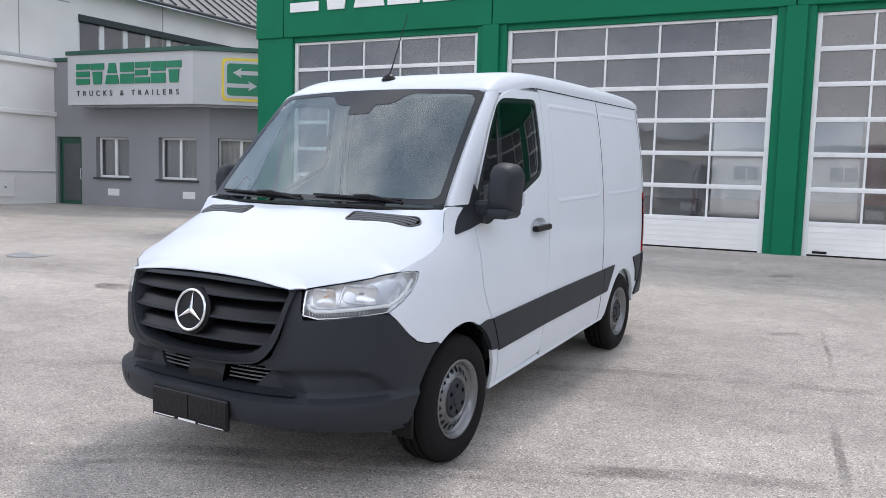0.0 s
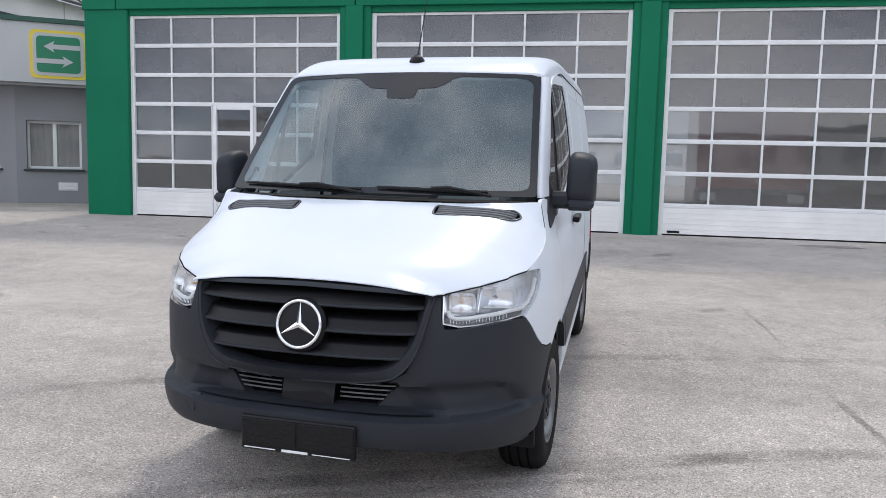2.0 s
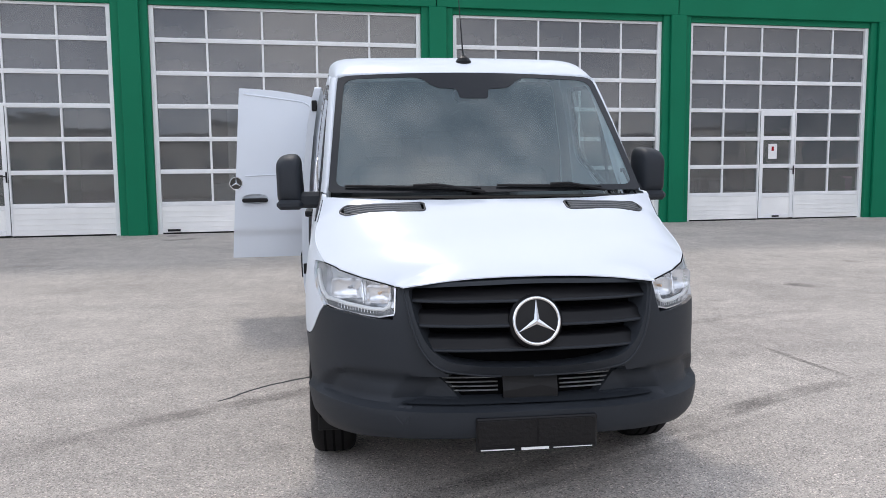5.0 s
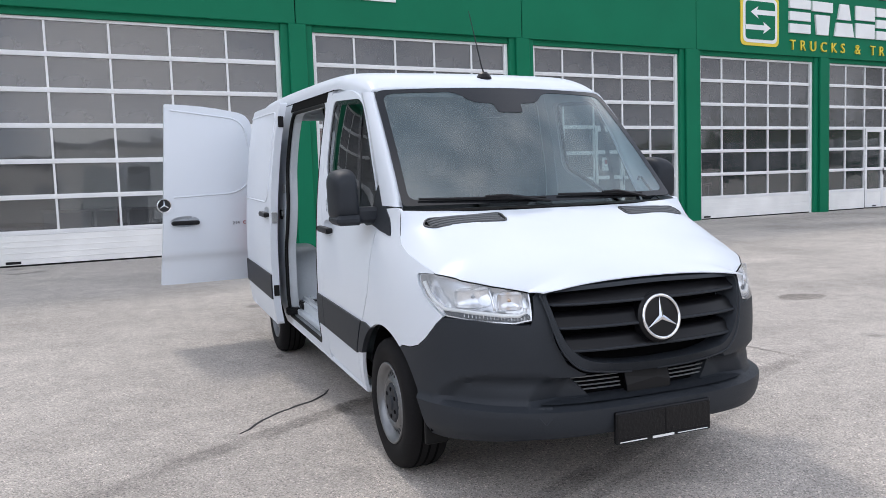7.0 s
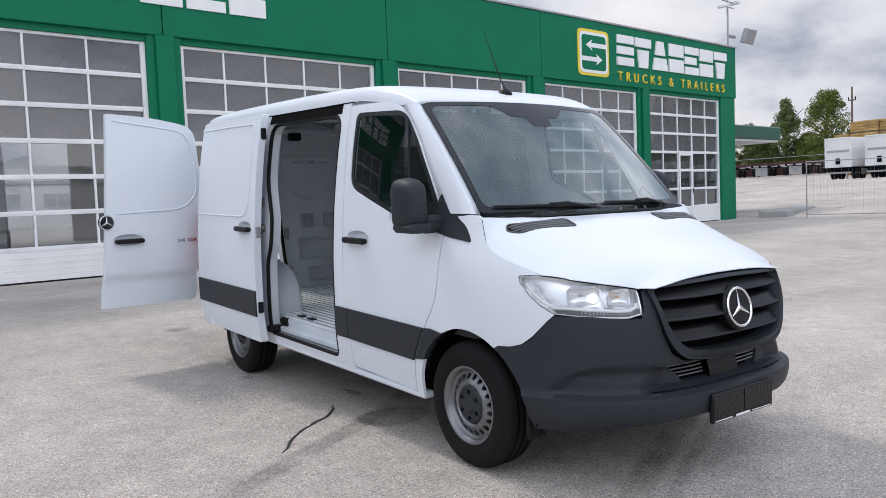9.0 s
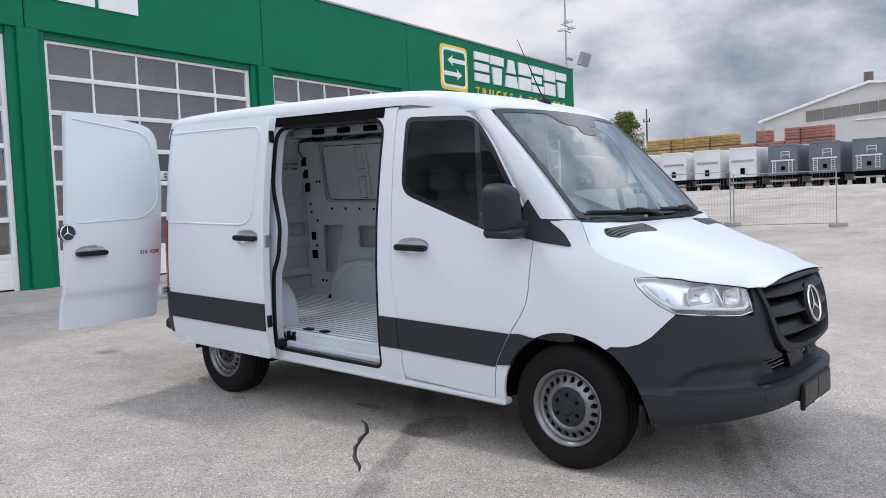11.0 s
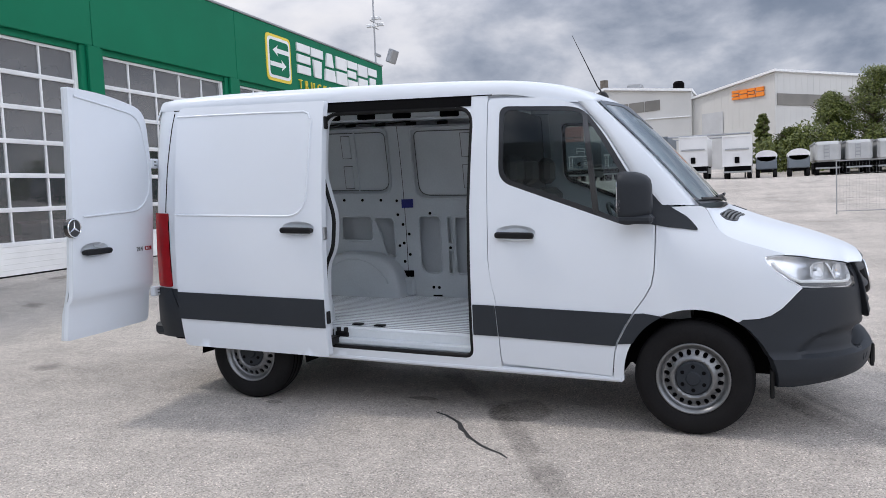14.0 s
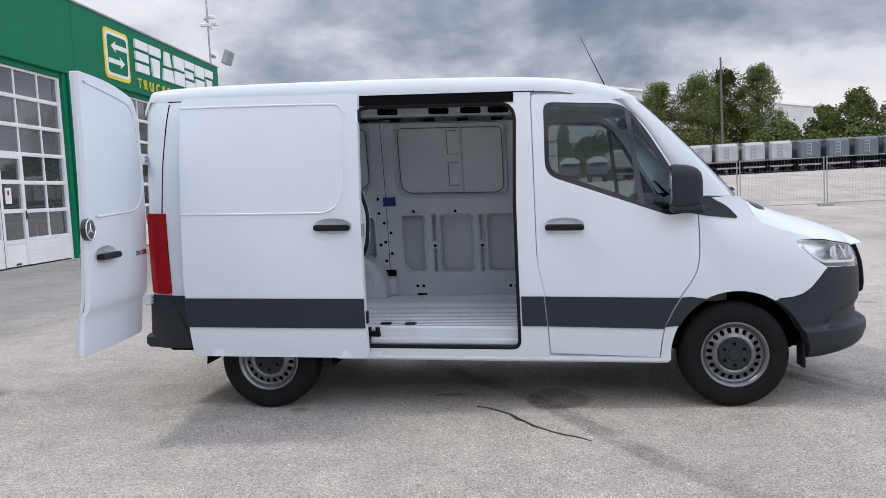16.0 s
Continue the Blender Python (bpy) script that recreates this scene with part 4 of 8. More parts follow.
def build_window(name, parent_m, x, z, w, h, label):
    win = thing(name, label, "window", "office windows", "structure", m=parent_m @ Matrix.Translation((x, 0.16, z)))
    f = 0.07
    for lo, hi in (((0, 0, 0), (f, 0.07, h)), ((w - f, 0, 0), (w, 0.07, h)), ((f, 0, 0), (w - f, 0.07, f)), ((f, 0, h - f), (w - f, 0.07, h)), ((w / 2 - 0.05, -0.01, f), (w / 2 + 0.05, 0.07, h - f))):
        part("window_frame", box(lo, hi, 0.008), MAT["signwhite"], win)
    for p, q in ((f, w / 2 - 0.05), (w / 2 + 0.05, w - f)):
        part("pane", box((p, 0.03, f), (q, 0.036, h - f)), MAT["pane"], win).visible_shadow = False
    bm = bmesh.new()
    n = 24
    vs = [[bm.verts.new((f + (w - 2 * f) * i / n, 0.16 + 0.02 * math.sin(i * 1.9), zz)) for i in range(n + 1)] for zz in (f, h - f)]
    for i in range(n):
        bm.faces.new((vs[0][i], vs[0][i + 1], vs[1][i + 1], vs[1][i]))
    r = bmesh.ops.extrude_face_region(bm, geom=bm.faces[:])
    bmesh.ops.translate(bm, vec=(0, 0.004, 0), verts=[v for v in r["geom"] if isinstance(v, bmesh.types.BMVert)])
    part("curtain", bm, MAT["curtain"], win)
    part("window_sill", box((-0.08, -0.24, -0.06), (w + 0.08, 0.0, -0.004), 0.01), MAT["signdark"], win)
    return win


def build_office():
    # front wall nearly parallel to the hall, then a splayed wall
    A = pose(-20.9, 10.75, OZ, 0, 0, 8)
    off = thing("wall_office", "grey rendered single-storey office annexe with a pale canopy", "wall", kind="structure", m=A)
    doors = (-0.62, 0.48, 0.0, 2.3)
    wins = [(1.12, 2.52, 1.0, 2.3), (3.72, 5.22, 1.0, 2.3)]
    part("front_wall", wall_with_openings(-0.8, 5.7, -0.3, 4.75, 0.3, [doors] + wins), MAT["greywall"], off)
    for i, (a, b, c, d) in enumerate(wins):
        build_window(f"window_{i + 1}", A, a, c, b - a, d - c, "white double-casement office window with a curtain and a dark sill")
    B = A @ pose(5.7, 0, 0, 0, 0, 29)
    part("splayed_wall", wall_with_openings(0.002, 6.5, -0.3, 3.3, 0.3, [(0.25, 1.6, 1.0, 2.3), (2.5, 3.85, 1.0, 2.3)]), MAT["greywall"], off, m=A.inverted() @ B)
    for i, a in enumerate((0.25, 2.5)):
        build_window(f"window_{i + 3}", B, a, 1.0, 1.35, 1.3, "white double-casement office window with a curtain and a dark sill")
    for x, mm in ((1.62, A), (4.68, A), (1.0, B), (3.1, B)):
        v = thing("wall_vent", "small white air grille low on the office wall", "vent", "office vents", m=mm @ Matrix.Translation((x, -0.012, 0.42)))
        part("frame", box((0, 0, 0), (0.48, 0.012, 0.22), 0.003), MAT["signwhite"], v)
        for k in range(2):
            part("slat", box((0.03, -0.018, 0.03 + 0.09 * k), (0.45, -0.0005, 0.09 + 0.09 * k), 0.003), MAT["gatewhite"], v)
    d = thing("door_7", "closed dark green office door with a white bar handle", "door", kind="structure", m=A @ Matrix.Translation((-0.62, 0.1, 0)))
    part("door_frame", wall_with_openings(0.003, 1.097, 0, 2.297, 0.08, [(0.07, 1.03, 0.0, 2.20)]), MAT["darkgreen"], d)
    part("leaf", box((0.074, 0.02, 0.02), (1.026, 0.06, 2.196), 0.006), MAT["darkgreen"], d)
    part("door_glass", box((0.17, 0.012, 0.2), (0.93, 0.0195, 2.08)), MAT["pane"], d)
    part("door_handle", tube([(0.97, 0.019, 0.9), (0.97, -0.03, 0.92), (0.97, -0.03, 1.25), (0.97, 0.019, 1.27)], 0.014), MAT["gatewhite"], d)
    part("inner_wall", box((-0.8, 2.6, -0.3), (7.0, 2.75, 3.3)), MAT["indoor"], off)
    part("parapet_trim", box((-0.8, -0.06, 4.755), (1.2, 0.34, 4.87), 0.01), MAT["darkgreen"], off)
    part("flat_roof", box((-0.75, 0.31, 3.3), (12.0, 7.0, 3.42)), MAT["roofmetal"], off)
    part("step", box((-0.75, -1.05, -0.35), (0.75, -0.005, -0.02), 0.015), MAT["concrete"], off)
    # canopy: two faces that meet in a blunt corner
    c1 = Vector((-15.12, 10.78, 0))
    left = Vector((-20.02, 10.09, 0))
    d1 = (left - c1).normalized()
    d2 = Vector((math.cos(radians(37)), math.sin(radians(37)), 0))
    end = c1 + d2 * 7.0
    can = thing("canopy", "pale grey office canopy with a dark green top edge", "canopy", kind="structure")
    plan = [left, c1, end, end + Vector((-3.0, 3.2, 0)), left + Vector((-0.2, 3.0, 0))]
    for name, z0, z1, grow, mat in (("fascia", 3.30, 4.84, 0.0, "palegrey"), ("edge_trim", 4.845, 4.965, 0.07, "darkgreen"), ("drip_edge", 3.24, 3.295, -0.35, "aged")):
        bm = bmesh.new()
        mid = sum(plan, Vector()) / len(plan)
        f = bm.faces.new([bm.verts.new(p + (p - mid).normalized() * grow + Vector((0, 0, z0 + OZ - 0.05))) for p in plan])
        r = bmesh.ops.extrude_face_region(bm, geom=[f])
        bmesh.ops.translate(bm, vec=(0, 0, z1 - z0), verts=[v for v in r["geom"] if isinstance(v, bmesh.types.BMVert)])
        bmesh.ops.recalc_face_normals(bm, faces=bm.faces)
        part(name, bm, MAT[mat], can)
    ang = math.degrees(math.atan2(-d1.y, -d1.x))
    S = pose(left.x, left.y, OZ - 0.05, 0, 0, ang)
    sg = thing("office_sign", "green brand lettering over dark words on the pale canopy", "sign", m=S)
    block_word(sg, "hunkcku", 0.36, 3.93, 4.2, 0.63, MAT["signgreen"], y=-0.004)
    lettering("letter", "TRUCKS & TRAILERS", 0.235, MAT["signdark"], sg, Matrix.Translation((0.38, -0.012, 3.575)) @ Matrix.Rotation(radians(90), 4, "X"), 0.008, spacing=2.02)
    sg2 = thing("arrow_sign", "green and yellow square brand sign with two white arrows", "sign", m=pose(c1.x, c1.y, OZ - 0.05, 0, 0, 37))
    arrow_sign(sg2, 0.82, 3.42, 1.35, 1.24, -0.004, MAT["signyellow"], MAT["signgreen"], MAT["palegrey"])
    return off


build_office()


def build_white_house():
    # its east wall runs back from the yard past the office; heights from the yard
    m = pose(-21.6, 10.7, OZ, 0, 0, 90)
    h = thing("wall_house", "weathered white rendered house with a dark seam-metal roof", "wall", kind="structure", m=m)
    strip = (0.9, 8.6, 4.9, 6.5)
    part("lower_wall", box((-13.0, 0.0, -0.4), (0.0, 9.0, 4.85), 0.01), MAT["whitewall"], h)
    part("upper_wall", wall_with_openings(-13.0, 16.0, 4.86, 7.45, 0.3, [strip]), MAT["whitewall"], h, m=pose(0, 0.06, 0))
    part("rear_wall", box((0.35, 0.06, -0.4), (16.0, 0.36, 4.855)), MAT["whitewall"], h)
    part("back_wall", box((-13.0, 9.0, -0.4), (16.0, 9.3, 7.45)), MAT["whitewall"], h)
    part("end_wall", box((-13.0, 0.37, 4.86), (-12.7, 8.99, 7.45)), MAT["whitewall"], h)
    part("ledge_cap", box((-13.05, -0.14, 4.55), (-0.02, 0.055, 4.72), 0.02), MAT["whitewall"], h)
    part("ledge_flashing", box((-13.05, -0.10, 4.722), (-0.02, 0.058, 4.85), 0.03), MAT["palegrey"], h)
    part("ledge", box((-13.02, -0.10, 2.95), (-0.02, -0.002, 3.1), 0.015), MAT["whitewall"], h)
    part("ledge", box((-13.02, -0.03, 1.1), (-0.02, -0.002, 1.14), 0.006), MAT["palegrey"], h)
    for x in (-1.2, 4.4, 10.0):
        part("wall_joint", box((x, 0.052, 4.87), (x + 0.03, 0.0585, 7.44)), MAT["concrete"], h)
    part("wall_joint", box((-12.9, 0.052, 6.80), (0.6, 0.0585, 6.83)), MAT["concrete"], h)
    w = thing("window_strip", "strip of upper windows with white mullions under a dark head", "window", kind="structure", m=m)
    n, x0, x1 = 8, strip[0], strip[1]
    for i in range(n + 1):
        x = x0 + (x1 - x0) * i / n
        part("window_frame", box((max(x - 0.09, x0), 0.12, 4.9), (min(x + 0.09, x1), 0.24, 6.27), 0.01), MAT["signwhite"], w)
    for i in range(n):
        a, b = x0 + (x1 - x0) * i / n + 0.09, x0 + (x1 - x0) * (i + 1) / n - 0.09
        part("pane", box((a, 0.17, 4.9), (b, 0.18, 6.27)), MAT["pane"], w).visible_shadow = False
    part("head", box((x0 + 0.003, 0.0, 6.275), (x1 - 0.003, 0.30, 6.495), 0.01), MAT["signdark"], w)
    part("room_back", box((-0.5, 3.0, 4.0), (10, 3.1, 7.4)), MAT["indoor"], w)
    # roof sheets with raised seams, rising away from the eaves
    bm = bmesh.new()
    k = 46
    for i in range(k):
        a, b = -13.3 + 29.6 * i / k, -13.3 + 29.6 * (i + 1) / k
        add_box(bm, (a, 0, 0), (b - 0.012, 7.5, 0.05))
        add_box(bm, (b - 0.05, 0, 0.05), (b - 0.012, 7.5, 0.11))
    part("roof_sheets", bm, MAT["roofmetal"], h, m=pose(0, -0.35, 7.46, 33, 0, 0))
    part("gutter", tube([(-13.3, -0.38, 7.44), (16.3, -0.38, 7.44)], 0.07), MAT["roofmetal"], h)
    bx = thing("meter_box", "small white meter box on the white wall", "meter box", m=m @ pose(-2.1, -0.004, 0.30))
    part("box", box((0, -0.05, 0), (0.62, 0.0, 0.62), 0.01), MAT["whitewall"], bx)
    part("lock", box((0.28, -0.065, 0.28), (0.34, -0.0505, 0.34), 0.004), MAT["aged"], bx)


build_white_house()

# ---- the van ----
# the empty van stands a little higher at the back: heights below are those of the level body
def lift(y):
    return 0.0583 + 0.036 * y


van = thing("van", "white panel van with sliding door and one rear door open", "van", m=pose(0, 0, 0))
YC = -1.50
base_w = curve([(0.25, 0.955), (0.40, 0.985), (0.55, 1.0), (0.80, 1.003), (1.05, 1.0), (1.25, 0.988), (1.45, 0.972), (1.80, 0.930), (2.05, 0.885), (2.14, 0.862), (2.20, 0.845)])
cab_in = curve([(0.9, 0.0), (1.15, 0.02), (1.40, 0.072), (1.75, 0.085), (2.10, 0.085)])
nose_y = curve([(0.27, -2.46), (0.33, -2.56), (0.42, -2.625), (0.52, -2.645), (0.60, -2.64), (0.66, -2.62), (0.80, -2.625), (0.95, -2.615), (1.04, -2.585), (1.10, -2.54), (1.20, -2.44), (1.40, -2.2)])


def half(y, z):
    w = base_w(z) - cab_in(z) * smooth01((-0.45 - y) / 1.15)
    return w - 0.035 * smooth01((y - 1.9) / 0.75) ** 2


def shell(side):
    """The body's skin: u runs along the side (metres of y) and, ahead of YC, round the nose to the middle (u = YC - 1.8); z up."""
    def at(u, z, d=0.0):
        if u >= YC:
            return Vector((side * (half(u, z) - d), u, z))
        p = min(1.0, (YC - u) / 1.8) * math.pi / 2
        deep = YC - nose_y(z)
        c, s = abs(math.cos(p)) ** (2 / 3), abs(math.sin(p)) ** (2 / 3)
        y = YC - s * deep
        return Vector((side * c * (half(y, z) - d), YC - s * (deep - d), z))
    return at


def ux(x, z):
    """The u at which the nose is x metres from the middle."""
    w = half(-2.3, z)
    return YC - 1.8 * (math.acos(min(1.0, abs(x) / w) ** 1.5) / (math.pi / 2))


def uy(y, z):
    if y >= YC:
        return y
    return YC - 1.8 * (math.asin(min(1.0, (YC - y) / (YC - nose_y(z))) ** 1.5) / (math.pi / 2))


def body_panel(name, outline, side, mat, parent, holes=(), thick=0.02, step=0.07, label="", proud=0.0):
    at = shell(side)
    f = at if not proud else (lambda u, z, d: at(u, z, d - proud))
    return part(name, sheet(outline, f, step, holes, thick, flip=side < 0), mat, parent, label, smooth=True)


AF, AR = -1.625, 1.625


def arch(y, z0, r, a0, a1, n=18):
    return [(y + r * math.cos(radians(a0 + (a1 - a0) * i / n)), z0 + r * math.sin(radians(a0 + (a1 - a0) * i / n))) for i in range(n + 1)]


ROOF_Z = 2.15


def rail_z(y):
    return 2.15 - 0.07 * smooth01((-0.40 - y) / 0.55)


roof_c = curve([(-1.12, 2.10), (-0.98, 2.175), (-0.78, 2.228), (-0.4, 2.266), (0.3, 2.286), (1.6, 2.285), (2.3, 2.265), (2.5, 2.24)])


def roof_at(x, y, d=0.0):
    """The roof: crowned across, and rounded down to the rail along its edges."""
    h = half(y, ROOF_Z)
    k = min(1.0, abs(x) / h)
    ahead = 0.085 * min(1.0, (x / 0.85) ** 2) * (1 - smooth01((y + 1.10) / 0.95))
    top = roof_c(y - ahead)
    z = rail_z(y) + (top - rail_z(y)) * max(0.0, 1 - k ** 16) ** 0.40 * (1 - 0.07 * k * k)
    return Vector((x, y, z - d))


hood_c = curve([(-2.62, 1.094), (-2.59, 1.113), (-2.54, 1.140), (-2.45, 1.176), (-2.3, 1.226), (-2.0, 1.314), (-1.8, 1.383), (-1.6, 1.44)])
# the seam between bonnet and fender (level body), and the lamp's upper edge (from the road)
FENDER_TOP = [(-1.70, 1.402), (-1.712, 1.390), (-1.735, 1.341), (-1.77, 1.280), (-1.82, 1.236), (-1.91, 1.199), (-2.02, 1.166), (-2.10, 1.142), (-2.15, 1.124)]
LAMP_TOP = [("y", -2.20, 1.101), ("y", -2.27, 1.090), ("x", 0.82, 1.082), ("x", 0.72, 1.058), ("x", 0.63, 1.040), ("x", 0.588, 1.03)]
bonnet_rim, rim_lines = [], []


def find_rim():
    """Half-width and height of the bonnet's edge along y."""
    for y, z in FENDER_TOP:
        p = shell(1)(uy(y, z), z)
        bonnet_rim.append((p.y, p.x - 0.004, p.z + 0.001))
    for k, v, z in LAMP_TOP:
        p = nose_at(q_of(v, z) if k == "x" else q_side(v, z), z)
        bonnet_rim.append((p.y, p.x - 0.002, p.z + 0.002))
    bonnet_rim.sort()


def hood_at(x, y, d=0.0):
    """The bonnet: crowned along the middle, rolling down over soft shoulders to its edge."""
    if not rim_lines:
        rim_lines.extend((curve([(p[0], p[1]) for p in bonnet_rim]), curve([(p[0], p[2]) for p in bonnet_rim])))
    k = min(1.0, abs(x) / rim_lines[0](y))
    ye = y - 0.03 * min(1.0, abs(x) / 0.588) ** 2 * smooth01((-2.30 - y) / 0.25)
    top = hood_c(ye)
    drop = top - rim_lines[1](y)
    flat = smooth01((y + 2.25) / 0.55)
    return Vector((x, y, top - drop * ((0.34 - 0.22 * flat) * k ** 2 + (0.66 + 0.22 * flat) * k ** (4.5 + 5 * flat)) - d))


# windscreen: a slightly bowed sheet between the cowl and the roof's front edge
def screen_at(x, w, d=0.0):
    """w runs from 0 at the cowl to 1 at the roof."""
    zb, zt = 1.420, 2.082 + 0.022 * (1 - (x / 0.85) ** 2)
    yb, yt = -1.655 - 0.105 * (1 - (x / 0.9) ** 2), -1.03 - 0.085 * (1 - (x / 0.85) ** 2)
    bow = 0.05 * w * (1 - w)
    return Vector((x, yb + (yt - yb) * w - bow * 0.6 + d * 0.7, zb + (zt - zb) * w + bow - d * 0.7))


# -- doors, fenders and side panels, drawn once and mirrored --
WINDOW = rpoly([(-0.415, 2.07, 0.06), (-0.41, 1.575, 0.09), (-1.22, 1.292, 0.04), (-1.42, 1.32, 0.03), (-1.30, 1.52, 0.0), (-1.10, 1.86, 0.05), (-0.96, 2.05, 0.1)])


SEAM = [(-1.13, 0.335), (-1.14, 0.42), (-1.152, 0.50), (-1.172, 0.57), (-1.22, 0.665), (-1.28, 0.765), (-1.345, 0.855), (-1.385, 0.93), (-1.402, 1.02), (-1.408, 1.15), (-1.41, 1.32)]


def front_door(side):
    d = part("door", bmesh.new(), MAT["paint"], van)
    outline = rpoly([(-0.335, 2.125, 0.03), (-0.335, 1.05, 0.0), (-0.345, 0.92, 0.05), (-0.385, 0.75, 0.1), (-0.40, 0.36, 0.03), *[(y + 0.004, z, 0.0) for y, z in SEAM], (-1.30, 1.55, 0), (-1.09, 1.90, 0.08), (-0.93, 2.065, 0.08), (-0.75, 2.118, 0.08)])
    bm = sheet(outline, shell(side), 0.07, [WINDOW, dish_outline(-0.525, 1.222, 0.27, 0.105)], 0.025, flip=side < 0)
    bm.to_mesh(d.data)
    bm.free()
    d.data.polygons.foreach_set("use_smooth", [True] * len(d.data.polygons))
    # the frame that the door closes on
    back = rpoly([(-0.315, 2.15, 0.02), (-0.315, 0.33, 0.02), (-1.11, 0.33, 0.02), *[(y - 0.012, z, 0.0) for y, z in SEAM[2:]], (-1.31, 1.55, 0), (-1.11, 1.90, 0.08), (-0.95, 2.085, 0.08), (-0.75, 2.14, 0.08)])
    part("door_aperture", sheet(back, lambda u, z, dd: shell(side)(u, z, 0.032 + dd), 0.1, [WINDOW], 0.01, flip=side < 0), MAT["paint"], van)
    # window: dark border, glass in two pieces, divider
    inner = rpoly([(-0.445, 2.042, 0.05), (-0.44, 1.602, 0.075), (-1.20, 1.332, 0.03), (-1.345, 1.345, 0.02), (-1.27, 1.49, 0.0), (-1.08, 1.83, 0.05), (-0.955, 2.02, 0.08)])
    at = shell(side)
    part("window_seal", sheet(WINDOW, lambda u, z, dd: at(u, z, dd + 0.006), 0.06, [inner], 0.012, flip=side < 0), MAT["frit"], d)
    g = part("side_window", sheet(inner, lambda u, z, dd: at(u, z, dd + 0.010), 0.08, (), 0.004, flip=side < 0), MAT["sideglass"], d, smooth=True)
    g.visible_shadow = False
    bar = [(-0.955, 2.03), (-1.025, 1.37), (-1.065, 1.36), (-0.99, 2.0)]
    part("divider", sheet(bar, lambda u, z, dd: at(u, z, dd + 0.002), 0.06, (), 0.012, flip=side < 0), MAT["gloss_black"], d)
    # lower cladding band
    band = [(-0.375, 0.752), (-0.392, 0.548), (-1.156, 0.536), (-1.166, 0.57), (-1.216, 0.668), (-1.262, 0.745)]
    part("cladding", sheet(band, lambda u, z, dd: at(u, z, dd - 0.012), 0.06, (), 0.02, flip=side < 0), MAT["plastic"], d)
    handle(d, side, -0.525, 1.222, 0.26)
    # black mirror foot plate
    tri_ = rpoly([(-1.30, 1.315, 0.01), (-1.60, 1.265, 0.03), (-1.56, 1.34, 0.03), (-1.36, 1.54, 0.02), (-1.33, 1.50, 0.0)])
    part("mirror_plate", sheet(tri_, lambda u, z, dd: at(u, z, dd - 0.006), 0.05, (), 0.02, flip=side < 0), MAT["plastic"], d)
    mirror(d, side)
    return d


def dish_outline(y, z, w, h):
    return [(y + w / 2 * math.cos(k * math.tau / 28), z + 0.012 + h / 2 * math.copysign(abs(math.sin(k * math.tau / 28)) ** 0.9, math.sin(k * math.tau / 28))) for k in range(28)]


def dish(parent, at, side, y, z, w, h):
    """The hollow behind a door handle."""
    def deep(u, zz, dd):
        r = min(1.0, math.hypot((u - y) / (w / 2), (zz - z - 0.012) / (h / 2)))
        return at(u, zz, 0.045 * (1 - r ** 3) + dd)
    part("handle_cup", sheet(dish_outline(y, z, w, h), deep, 0.022, (), 0.0, flip=side < 0), MAT["paint"], parent, smooth=True)


def handle(parent, side, y, z, w, out=0.0):
    """A black pull handle over a shallow cup."""
    x = half(y, z) + out
    h = part("door_handle", bmesh.new(), MAT["black"], parent)
    bm = bmesh.new()
    o = rpoly([(y - w / 2, z + 0.022, 0.02), (y + w / 2, z + 0.022, 0.02), (y + w / 2, z - 0.022, 0.02), (y - w / 2, z - 0.022, 0.02)])
    n = len(o)
    rings = []
    for dx, k in ((0.004, 0.75), (0.03, 0.98), (0.045, 0.85), (0.048, 0.5)):
        rings.append([bm.verts.new((side * (x + dx), y + (p - y) * (1 if k > 0.8 else 0.97), z + (q - z) * k)) for p, q in o])
    for a, b in zip(rings, rings[1:]):
        for i in range(n):
            bm.faces.new((a[i], a[(i + 1) % n], b[(i + 1) % n], b[i]))
    bm.faces.new(rings[-1])
    bmesh.ops.recalc_face_normals(bm, faces=bm.faces)
    bm.to_mesh(h.data)
    bm.free()
    dish(parent, shell(side), side, y, z, 0.27, 0.105)
    return h


